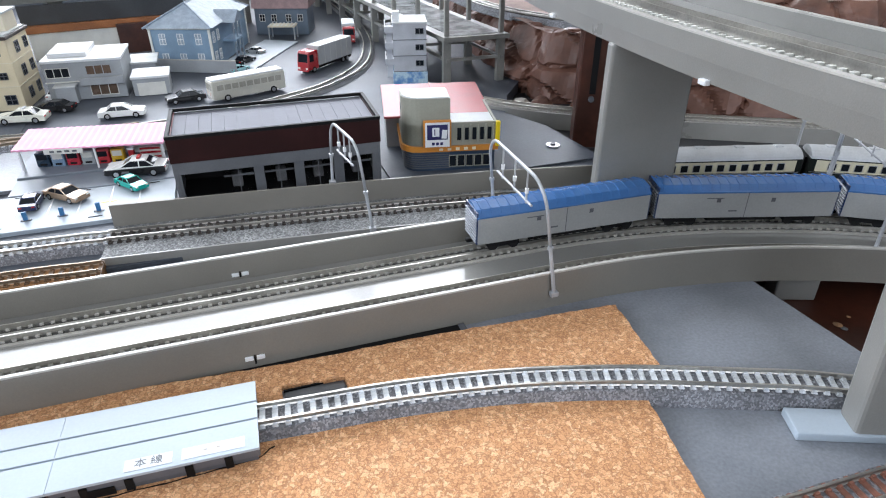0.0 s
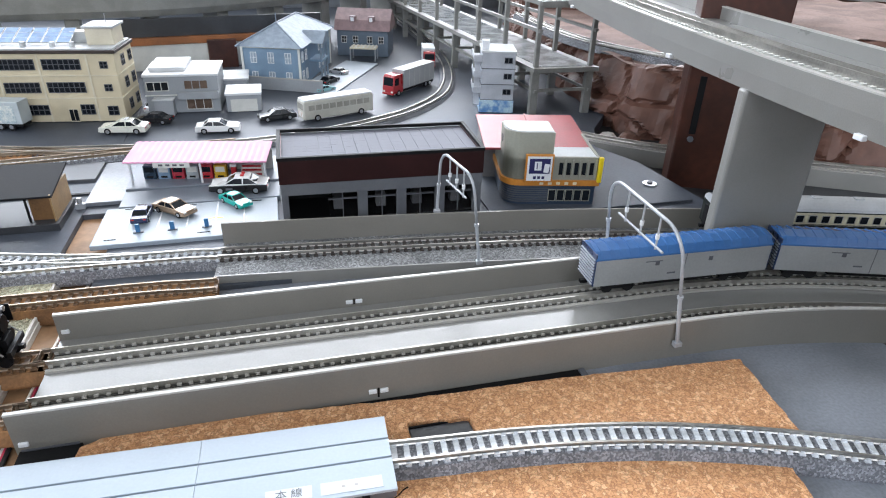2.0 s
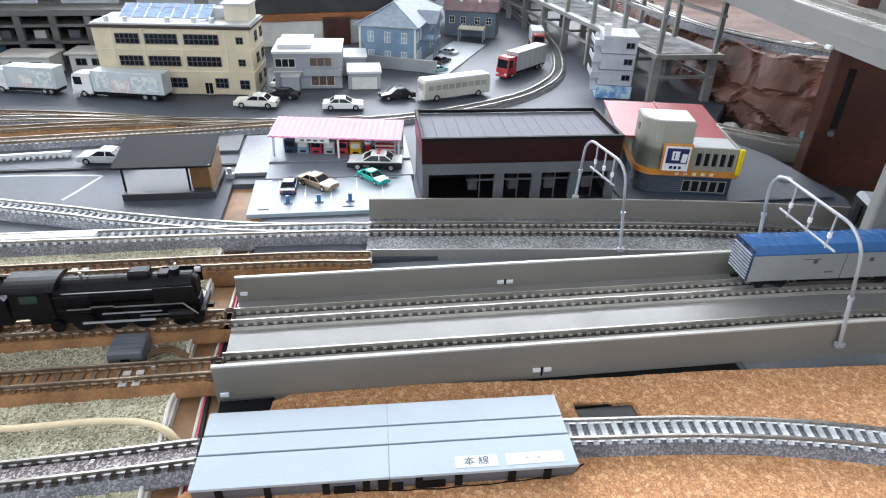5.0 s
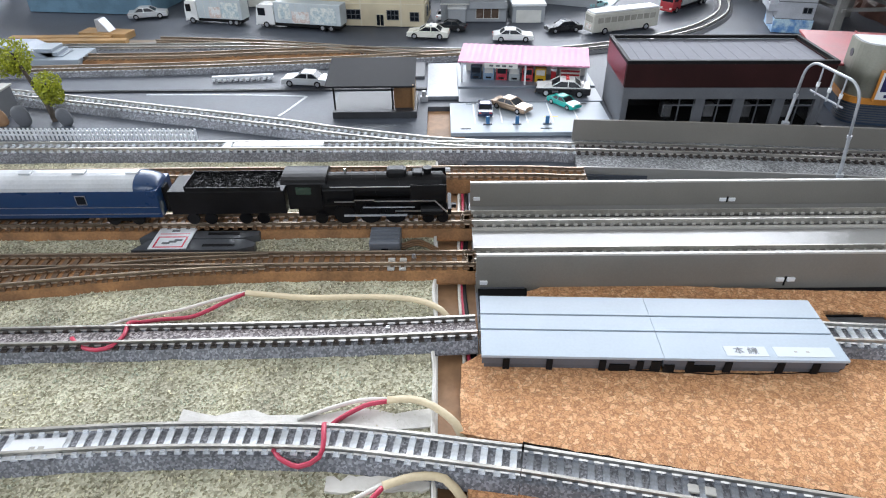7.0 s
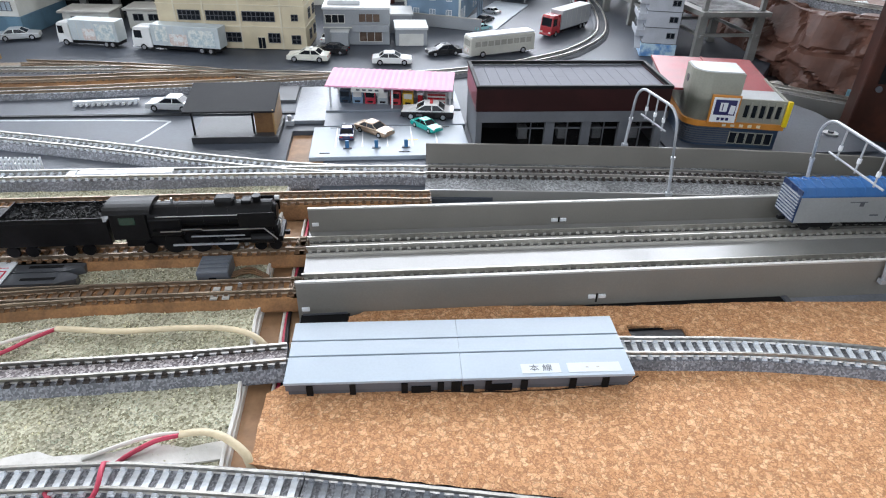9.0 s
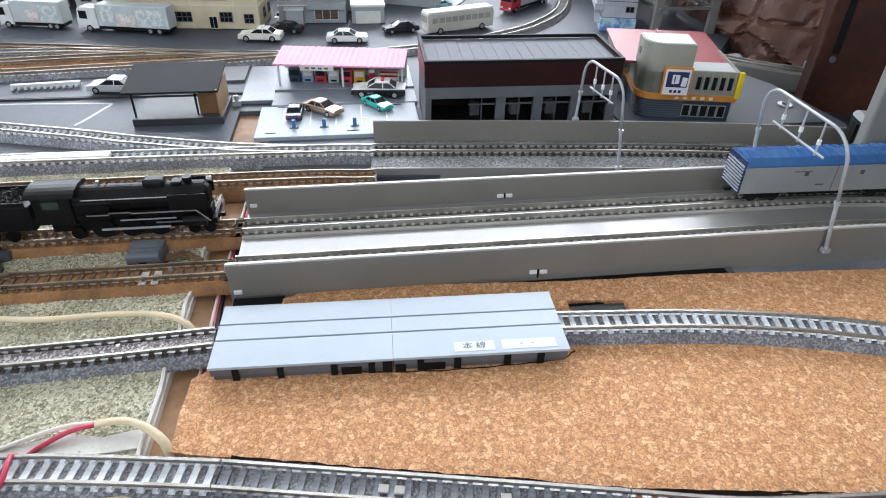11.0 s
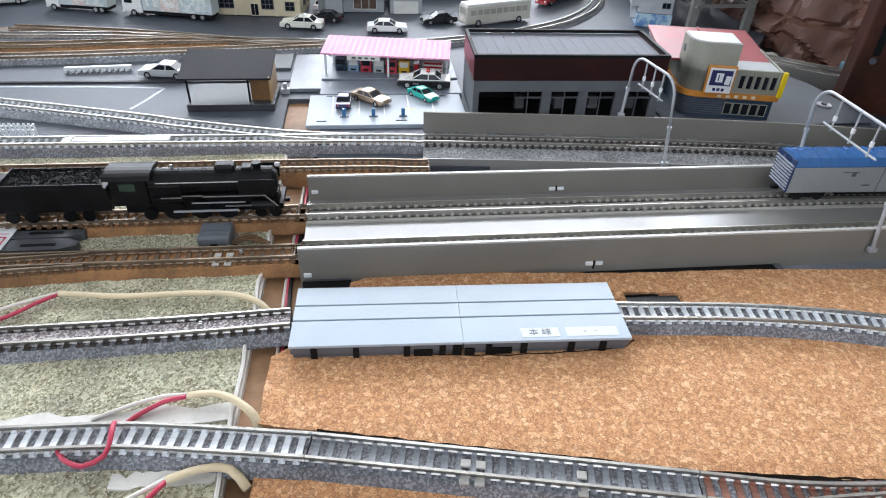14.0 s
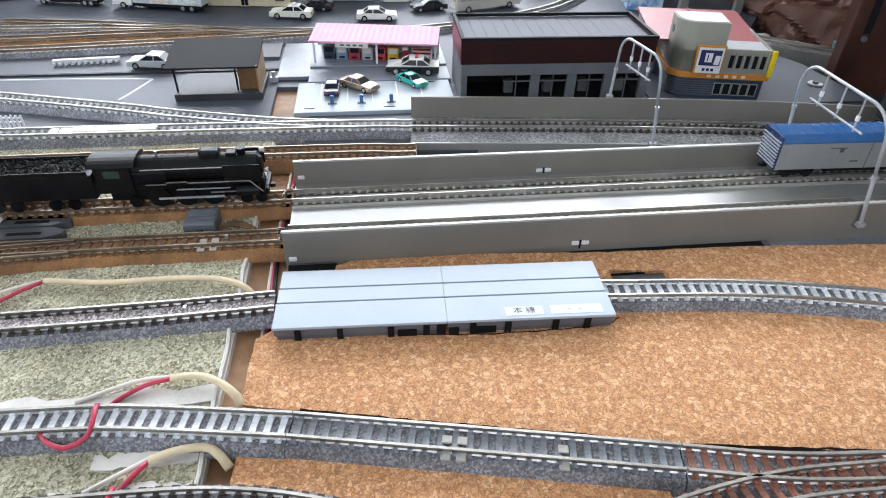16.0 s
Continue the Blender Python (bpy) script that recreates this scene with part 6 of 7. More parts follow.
for p, d in along(fpth, 0.085, 0.02):
    m = Matrix.Translation(p) @ Matrix.Rotation(math.atan2(d.y, d.x), 4, "Z")
    part("pier", box(B(), -0.008, 0.008, -0.022, 0.022, -0.001, 0.062, 0.001, m), CONC, far)
arch = thing("arcade_building", "dark grey arcade block with open bays behind the lorries", "building", m=pose(-0.470, 0.800, 0, 0, 0, 3))
ARC = mat("dark_concrete", (0.15, 0.15, 0.145), 0.5, 0, 0.1, 50, 0.1)
part("rear_wall", box(B(), -0.02, 0.17, 0.038, 0.042, 0, 0.0575), BLACK, arch)
part("parapet", box(B(), -0.02, 0.17, -0.002, 0.042, 0.052, 0.0585, 0.0005), ARC, arch)
for z in (0.022, 0.040):
    part("floor_slab", box(B(), -0.02, 0.17, 0.0, 0.038, z, z + 0.003), ARC, arch)
for k in range(6):
    x = -0.018 + 0.036 * k
    part("column", box(B(), x, x + 0.007, 0.0, 0.007, 0, 0.052), ARC, arch)
    part("bay_crate", box(B(), x + 0.012, x + 0.024, 0.015, 0.026, 0.025, 0.034, 0.0005), OFFWHITE if k % 2 else SHOWGREY, arch)
wb = thing("white_block", "tall white model block with grey windows and a blue base", "building", m=pose(-0.632, 0.748, 0, 0, 0, -8))
part("wall", box(B(), 0, 0.148, 0, 0.085, 0.020, 0.100, 0.0005), OFFWHITE, wb)
part("base", box(B(), -0.001, 0.149, -0.001, 0.086, 0, 0.020, 0.0004), mat("blue_grey_base", (0.12, 0.22, 0.30), 0.4, 0, 0.12, 60, 0.05), wb)
for j in range(4):
    for k in range(6):
        window(wb, I4, 0.014 + 0.024 * k, 0.026 + 0.0185 * j, 0.016, 0.009, 3, 1, SHOWGREY, bpy.data.materials["sky_reflection_pane"])
for k in range(4):
    window(wb, I4, 0.02 + 0.035 * k, 0.004, 0.026, 0.012, 2, 1, OFFWHITE)
for x, y, w, lab in ((-0.452, 0.748, 0.050, "small white hut with a grey-brown flat roof"), (-0.388, 0.760, 0.040, "small white hut with a grey flat roof")):
    h = thing("white_hut", lab, "building", "small huts", pose(x, y, 0, 0, 0, -4))
    part("wall", box(B(), 0, w, 0, 0.03, 0, 0.020, 0.0004), OFFWHITE, h)
    part("roof", box(B(), -0.003, w + 0.003, -0.004, 0.033, 0.020, 0.0225, 0.0004), SLAB, h)
    for k in range(2):
        window(h, I4, w * (0.3 + 0.42 * k), 0.009, 0.011, 0.007, 2, 1, SHOWGREY)
wbd = thing("back_board", "white panel with an orange-brown wooden strip behind the houses", "panel", m=pose(-0.215, 0.880, 0, 0, 0, 10))
part("panel", box(B(), 0, 0.24, 0, 0.006, -0.001, 0.030, 0.0005), OFFWHITE, wbd)
part("wood_strip", box(B(), -0.004, 0.245, -0.003, 0.006, 0.030, 0.0385, 0.0005), mat("orange_wood", (0.34, 0.12, 0.035), 0.45, 0, 0.15, 40, 0.1), wbd)
part("brown_block", box(B(), 0.095, 0.130, -0.010, 0.0, -0.001, 0.034, 0.0005), WOOD_BROWN, wbd)
part("dark_strip", box(B(), -0.004, 0.245, 0.004, 0.010, 0.0385, 0.060, 0.0005), BOARD_DARK, wbd)
tagged(part("backdrop_panel", box(B(), -1.15, 1.25, 1.43, 1.445, -0.022, 0.16), mat("backdrop_grey_blue", (0.20, 0.22, 0.25), 0.7, 0, 0.15, 6, 0.1, 60)), "plain grey-blue board at the back edge", "panel", kind="structure")

# ---- things on the module ----
platf = thing("grey_ramp_block", "pale grey platform block with a stepped end", "platform", m=pose(-0.60, 0.552, 0))
part("block", box(B(), 0, 0.115, 0, 0.035, -0.0008, 0.006, 0.0006), PAD, platf)
part("upper_block", taper(B(), (0, 0.085, 0.004, 0.033), 0.006, (0, 0.066, 0.006, 0.031), 0.016, 0.0006), mat("blue_grey_block", (0.30, 0.35, 0.42), 0.4, 0, 0.06, 50, 0.1), platf)
for k in range(3):
    part("step", box(B(), 0.074 + 0.004 * k, 0.090 + 0.004 * k, 0.008, 0.028, 0.006, 0.013 - 0.003 * k, 0.0003), PAD, platf)
buf = thing("buffer_stop", "grey buffer stop on a tan wooden base", "buffer stop", m=heading(-0.525, 0.648, -0.475, 0.640))
part("base", box(B(), -0.025, 0.025, -0.009, 0.009, -0.001, 0.006, 0.0006), mat("tan_base", (0.42, 0.25, 0.10), 0.5, 0, 0.12, 50, 0.1), buf)
part("stop", side_prism(B(), [(-0.006, 0.006), (0.007, 0.006), (-0.002, 0.018), (-0.006, 0.018)], -0.006, 0.006, bevel=0.0005), STEEL, buf)
for k in range(2):
    tagged(part("tan_slab", box(B(), -0.62 + 0.03 * k, -0.47 - 0.02 * k, 0.615 + 0.012 * k, 0.624 + 0.012 * k, -0.0006, 0.0045, 0.0004), bpy.data.materials["tan_base"]), "tan wooden strip beside the yard tracks", "strip", kind="structure")

# tree
LEAF = mat("yellow_green_leaf", (0.42, 0.46, 0.03), 0.6, 0, 0.2, 200, 0.1, island=0.4)
BARK = mat("dark_bark", (0.09, 0.07, 0.055), 0.8, 0, 0.2, 200, 0.4)
tr = thing("model_tree", "small model tree with yellow-green foliage clumps on a dark bent trunk", "tree", m=pose(-0.446, 0.432, 0))
trunk = [Vector(p) for p in ((0, 0, -0.001), (-0.003, 0.002, 0.012), (-0.009, 0.004, 0.024), (-0.014, 0.006, 0.036), (-0.018, 0.007, 0.046))]
bm = B()
for a, b, r0, r1 in zip(trunk, trunk[1:], (0.0026, 0.002, 0.0016, 0.0012), (0.002, 0.0016, 0.0012, 0.0006)):
    cyl(bm, a, b, r0, 8, r1)
part("trunk", bm, BARK, tr)
clumps = [((0.002, 0.002, 0.026), 0.0095), ((0.004, 0.000, 0.019), 0.008), ((-0.016, 0.006, 0.046), 0.012), ((-0.027, 0.006, 0.040), 0.010), ((-0.020, 0.012, 0.036), 0.008)]
for c, r in clumps:
    near = min(trunk[1:], key=lambda p: (p - Vector(c)).length)
    part("limb", cyl(B(), near, c, 0.0009, 6, 0.0005), BARK, tr)
    rl = random.Random(int(r * 1e5))
    vs, fs = [], []
    for k in range(750):
        d = Vector((rl.gauss(0, 1), rl.gauss(0, 1), rl.gauss(0, 0.75)))
        p = Vector(c) + d.normalized() * r * (0.35 + 0.65 * rl.random() ** 0.5)
        u = Vector((rl.gauss(0, 1), rl.gauss(0, 1), rl.gauss(0, 1))).normalized() * rl.uniform(0.0008, 0.0016)
        w = u.cross(Vector((rl.gauss(0, 1), rl.gauss(0, 1), rl.gauss(0, 1)))).normalized() * 0.0007
        i = len(vs)
        vs += [tuple(p - u), tuple(p + w), tuple(p + u), tuple(p - w)]
        fs.append((i, i + 1, i + 2, i + 3))
    lm = bpy.data.meshes.new("crown")
    lm.from_pydata(vs, [], fs)
    lm.materials.append(LEAF)
    o = new("crown", lm)
    o.parent = tr
for x, r in ((-0.018, 0.007), (0.012, 0.006), (-0.034, 0.006)):
    t = thing("grey_stone", "upright grey stone by the little tree", "stone", "stones by the tree", pose(-0.446 + x, 0.424, 0))
    bm = B()
    bmesh.ops.create_icosphere(bm, subdivisions=3, radius=r)
    for v in bm.verts:
        v.co *= 1 + 0.2 * noise.noise(v.co * 200)
        v.co.y *= 0.4
        v.co.z = v.co.z * 1.15 + r * 0.9
    part("stone", bm, SHOWGREY if x > -0.03 else WOOD, t, smooth=True)
sb = thing("grey_block", "pale grey building block at the edge of the yard", "block", m=pose(-0.56, 0.425, 0))
part("body", box(B(), 0, 0.075, 0, 0.03, -0.0008, 0.018, 0.0006), SHOWGREY, sb)
part("cap", box(B(), -0.001, 0.076, -0.001, 0.031, 0.018, 0.0195, 0.0004), SLAB, sb)
# white picket fence
pf = thing("picket_fence", "small white picket fence beside the grey track", "fence")
for z in (0.0025, 0.0055):
    part("rail", sweep(B(), [Vector((-0.50, 0.4015, 0)), Vector((-0.332, 0.3965, 0))], rect(-0.0004, 0.0004, z, z + 0.0009)), WHITE, pf)
pk = part("picket", box(B(), -0.0007, 0.0007, -0.0008, -0.0003, -0.0008, 0.008), WHITE, pf)
pk.matrix_basis = pose(-0.50, 0.4015, 0)
for k in range(1, 57):
    share(pk, "picket", pose(-0.50 + 0.003 * k, 0.4015 - 0.005 * k / 56, 0), pf)
strip = thing("turnout_machine_strip", "long pale strip beside the turnout", "strip", m=pose(-0.300, 0.3735, 0.0045))
part("strip", box(B(), 0, 0.058, -0.0035, 0.0025, 0, 0.0028, 0.0004), WHITE, strip)
part("end_block", box(B(), -0.006, -0.001, -0.004, 0.003, 0, 0.0025, 0.0003), WHITE, strip)

# switch boxes
SWG = mat("dark_grey_plastic", (0.075, 0.08, 0.09), 0.4, 0, 0.08, 50, 0.1)
sw = thing("point_motor", "grey point motor box with moulded ribs", "point motor", m=pose(-0.2025, 0.2555, 0))
part("case", box(B(), 0, 0.0155, 0.002, 0.017, -0.001, 0.0075, 0.0008), mat("slate_plastic", (0.14, 0.155, 0.18), 0.4, 0, 0.06, 50, 0.1), sw)
for y in (0.005, 0.0085, 0.012):
    part("rib", box(B(), 0.001, 0.0145, y, y + 0.0012, 0.0075, 0.0082), bpy.data.materials["slate_plastic"], sw)
part("socket", box(B(), 0.006, 0.0095, 0.0014, 0.0022, 0.001, 0.004), BLACK, sw)
for k in range(3):
    part("lead", tube(B(), smooth_path([(0.0155, 0.006 + 0.002 * k, 0.001), (0.024, 0.008 + 0.002 * k, 0.0022), (0.034, 0.004 + 0.001 * k, 0.001)], 0.003), 0.0006, 6), BROWNP, sw)
pm = thing("point_machine", "dark plastic point machine with a red framed white sticker", "point machine", m=pose(-0.320, 0.2565, 0))
for k in (0, 1):
    y = 0.001 + 0.0105 * k
    part("wing", prism(B(), [(0.0, y), (0.052, y), (0.060, y + 0.003), (0.060, y + 0.0065), (0.054, y + 0.0095), (0.006, y + 0.0095)], -0.001, 0.0042), SWG, pm)
    part("recess", box(B(), 0.034, 0.050, y + 0.003, y + 0.005, 0.0042, 0.0044), BLACK, pm)
bm = box(B(), 0.008, 0.027, 0.0015, 0.0205, 0.0044, 0.0048)
sk = part("sticker", bm, WHITE, pm, "white sticker with a red frame")
REDP = paint("red_print", (0.65, 0.05, 0.09))
for x0, x1, y0, y1 in ((0.010, 0.025, 0.0025, 0.0033), (0.010, 0.025, 0.0115, 0.0123), (0.010, 0.0108, 0.0033, 0.0115), (0.0242, 0.025, 0.0033, 0.0115), (0.010, 0.025, 0.0145, 0.0150)):
    part("red_frame", box(B(), x0, x1, y0, y1, 0.0048, 0.0049), REDP, sk)
for x0, y0 in ((0.0135, 0.0055), (0.0165, 0.0068), (0.0190, 0.0082), (0.015, 0.0168)):
    part("print_mark", box(B(), x0, x0 + 0.004, y0, y0 + 0.0016, 0.0048, 0.0049), PLATE_DARK, sk)

# wires
W_CREAM = mat("cream_sheath", (0.66, 0.55, 0.36), 0.5, 0, 0.06, 60, 0.05)
W_WHITE = mat("white_wire", (0.74, 0.72, 0.66), 0.45, 0, 0.05, 60, 0.05)
W_RED = mat("red_wire", (0.55, 0.05, 0.10), 0.4, 0, 0.06, 60, 0.05)
W_BLACK = mat("black_wire", (0.02, 0.02, 0.022), 0.4, 0, 0.06, 60, 0.05)


def cable(label, sheath, white, red, red2):
    t = thing("feeder_cable", label, "cable", "feeder cables")
    bm = B()
    p = smooth_path(sheath, 0.004)
    sweep(bm, p, [(-0.0011, -0.0008), (0.0011, -0.0008), (0.0017, 0.0), (0.0011, 0.0008), (-0.0011, 0.0008), (-0.0017, 0.0)])
    part("sheath", bm, W_CREAM, t, "flat cream cable sheath", smooth=True)
    part("white_core", tube(B(), smooth_path(white, 0.004), 0.0008, 8), W_WHITE, t, smooth=True)
    for r in (red, red2):
        part("red_core", tube(B(), smooth_path(r, 0.003), 0.0009, 8), W_RED, t, smooth=True)
    return t


cable("cream two-core cable with red and white wires on the turf", [(-0.255, 0.2240, 0.0035), (-0.240, 0.2225, 0.003), (-0.227, 0.2208, 0.003), (-0.197, 0.2210, 0.003), (-0.178, 0.2185, 0.003), (-0.167, 0.2140, 0.001), (-0.161, 0.2080, -0.004)],
      [(-0.255, 0.2245, 0.0035), (-0.268, 0.2195, 0.003), (-0.282, 0.2140, 0.002), (-0.298, 0.2105, 0.0015), (-0.310, 0.2055, 0.001)],
      [(-0.255, 0.2235, 0.0035), (-0.262, 0.2180, 0.0035), (-0.274, 0.2100, 0.002), (-0.288, 0.2085, 0.0015), (-0.300, 0.2065, 0.001)],
      [(-0.2975, 0.2075, 0.001), (-0.2980, 0.2015, 0.0055), (-0.2965, 0.1945, 0.0060), (-0.2985, 0.1885, 0.0055), (-0.3045, 0.1862, 0.0050), (-0.3130, 0.1890, 0.0045), (-0.3180, 0.1935, 0.0048)])
cable("cream two-core cable with red and white wires near the curved track", [(-0.187, 0.1605, 0.003), (-0.178, 0.1605, 0.0035), (-0.170, 0.1575, 0.003), (-0.162, 0.151, 0.001), (-0.159, 0.145, -0.003)],
      [(-0.187, 0.161, 0.003), (-0.197, 0.1605, 0.003), (-0.207, 0.158, 0.002), (-0.219, 0.1535, 0.001)],
      [(-0.187, 0.160, 0.003), (-0.195, 0.158, 0.003), (-0.204, 0.153, 0.0015), (-0.207, 0.1500, 0.001)],
      [(-0.2070, 0.1500, 0.001), (-0.2075, 0.1460, 0.0072), (-0.2065, 0.1390, 0.0075), (-0.2075, 0.1338, 0.0055), (-0.2140, 0.1312, 0.0042), (-0.2210, 0.1345, 0.0045), (-0.2235, 0.1375, 0.0050)])
cable("cream cable with red and white wires at the module's corner", [(-0.186, 0.1245, 0.003), (-0.176, 0.1275, 0.0035), (-0.166, 0.1270, 0.003), (-0.160, 0.121, 0.0)],
      [(-0.186, 0.125, 0.003), (-0.194, 0.121, 0.002), (-0.204, 0.1155, 0.001)],
      [(-0.186, 0.124, 0.003), (-0.190, 0.1195, 0.002), (-0.193, 0.1155, 0.001)],
      [(-0.193, 0.1135, 0.0055), (-0.194, 0.106, 0.0058), (-0.196, 0.101, 0.002)])
for k, (x, mm, nm) in enumerate(((-0.1585, W_WHITE, "white"), (-0.1563, W_RED, "red"), (-0.1545, W_BLACK, "black"), (-0.1530, W_BLACK, "black"))):
    t = thing("gap_wire", "%s wire running through the gap between the boards" % nm, "wire", "wires in the gap")
    part("wire", tube(B(), smooth_path([(x, 0.09, -0.0042), (x + 0.001, 0.17, -0.0040), (x - 0.001 * k, 0.235, -0.0038), (x + 0.0015, 0.30, -0.0040), (x + 0.003, 0.345, -0.0042), (x + 0.008, 0.40, -0.0045)], 0.008), 0.0008, 8), mm, t, smooth=True)
for k in range(3):
    t = thing("rear_wire", "brown wire looping under the grey roadbed", "wire", "rear wires")
    part("wire", tube(B(), smooth_path([(-0.172, 0.354 + 0.0015 * k, -0.004), (-0.140, 0.3535 + 0.0015 * k, -0.0035), (-0.118, 0.354 + 0.0016 * k, -0.0035), (-0.111, 0.358 + 0.001 * k, -0.004), (-0.114, 0.364, -0.006)], 0.004), 0.0007, 6), BROWNP if k else BLACK, t, smooth=True)
tagged(part("gap_floor", box(B(), -0.152, -0.081, 0.344, 0.398, -0.0028, -0.0022), BLACK), "dark gap under the tracks", "gap", kind="structure")
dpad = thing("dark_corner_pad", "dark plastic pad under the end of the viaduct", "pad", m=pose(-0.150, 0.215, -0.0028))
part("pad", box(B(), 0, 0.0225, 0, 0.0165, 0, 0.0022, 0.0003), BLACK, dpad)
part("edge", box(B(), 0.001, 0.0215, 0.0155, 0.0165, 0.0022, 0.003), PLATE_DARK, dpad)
npad = thing("notch_pad", "grey strip in the notch of the cork", "pad", m=pose(0.0005, 0.2025, -0.003))
part("strip", box(B(), 0, 0.0255, 0.0005, 0.0085, 0, 0.0012, 0.0002), SWG, npad)
part("lip", box(B(), 0, 0.0255, 0.0078, 0.0085, 0.0012, 0.002), BLACK, npad)
rgd = random.Random(11)
for k in range(9):
    t = thing("debris_crumb", "small crumb of debris on the dark tabletop", "debris", "table debris", pose(0.262 + rgd.uniform(0.0, 0.06), 0.15 + rgd.uniform(0.0, 0.07), -0.022))
    bm = B()
    bmesh.ops.create_icosphere(bm, subdivisions=1, radius=rgd.uniform(0.001, 0.003))
    for v in bm.verts:
        v.co.z = abs(v.co.z) * 0.6
    part("crumb", bm, SHOWGREY if k % 2 else WOOD, t)
for x, y, z in ((-0.189, 0.1975, 0.0050), (-0.390, 0.193, 0.005), (-0.180, 0.249, 0.005), (-0.183, 0.287, 0.005), (-0.190, 0.3365, 0.0045)):
    t = thing("track_screw", "bright screw head between the rails", "screw", "track screws", pose(x, y, z))
    part("head", cyl(B(), (0, 0, -0.0012), (0, 0, 0.0012), 0.0014, 12, 0.0009), CHROME, t)
    part("slot", box(B(), -0.0009, 0.0009, -0.0002, 0.0002, 0.0011, 0.00125), PLATE_DARK, t)
ltag = thing("white_tag", "white paper tag laid between the rails", "tag", m=pose(-0.304, 0.1385, 0.0049, 0, 0, 3))
part("tag", box(B(), -0.009, 0.009, -0.0042, 0.0042, 0, 0.0003), WHITE, ltag)
for k in range(2):
    part("print_mark", box(B(), -0.002 + 0.003 * k, 0.0 + 0.003 * k, -0.001, 0.0008, 0.0003, 0.00036), SLAB, ltag)

# ---- trains ----
NAVYC = paint("navy_coach_paint", (0.012, 0.045, 0.125), 0.3)
ROOFG = mat("grey_coach_roof", (0.20, 0.21, 0.23), 0.35, 0, 0.06, 60, 0.05)
ROOFS = mat("silver_coach_roof", (0.55, 0.57, 0.59), 0.35, 0.2, 0.06, 60, 0.05)
BOXS = mat("silver_box_side", (0.40, 0.41, 0.41), 0.4, 0.3, 0.05, 40, 0.05)
BLUER2 = paint("blue_wagon_roof", (0.05, 0.15, 0.37), 0.25)
CREAMB = mat("cream_window_band", (0.66, 0.62, 0.46), 0.4, 0, 0.05, 60, 0.03)
COACH_DARK = mat("black_green_coach", (0.014, 0.018, 0.016), 0.4, 0, 0.1, 60, 0.03)
LOCO = mat("satin_black_engine", (0.008, 0.008, 0.009), 0.4, 0.0, 0.2, 80, 0.1)


def bogies(t, L, r=0.0031):
    for x in (-L * 0.34, L * 0.34):
        b = part("bogie", box(B(), x - 0.0095, x + 0.0095, -0.0062, 0.0062, 0.0022, 0.0052, 0.0004), BLACK, t)
        for dx in (-0.0062, 0.0062):
            for s in (-1, 1):
                part("wheel", cyl(B(), (x + dx, s * 0.0044, r - 0.0004), (x + dx, s * 0.0058, r - 0.0004), r, 14), TYRE, b)
    part("underframe", box(B(), -L * 0.20, L * 0.20, -0.0070, 0.0070, 0.0035, 0.0075, 0.0004), BLACK, t)
    for s in (-1, 1):
        part("coupler", box(B(), s * (L / 2 + 0.0012) - 0.002, s * (L / 2 + 0.0012) + 0.002, -0.0012, 0.0012, 0.0045, 0.0065, 0.0002), BLACK, t)


def xsweep(bm, profile, x0, x1):
    """A closed (y, z) section drawn out along x."""
    a = [bm.verts.new((x0, y, z)) for y, z in profile]
    b = [bm.verts.new((x1, y, z)) for y, z in profile]
    n = len(profile)
    for i in range(n):
        bm.faces.new((a[i], a[(i + 1) % n], b[(i + 1) % n], b[i]))
    bm.faces.new(a[::-1])
    bm.faces.new(b)
    bmesh.ops.recalc_face_normals(bm, faces=list(bm.faces))
    return bm


def roof_section(w, z0, rise, n=10):
    return [(w * math.cos(math.pi * k / n), z0 + rise * math.sin(math.pi * k / n)) for k in range(n + 1)]


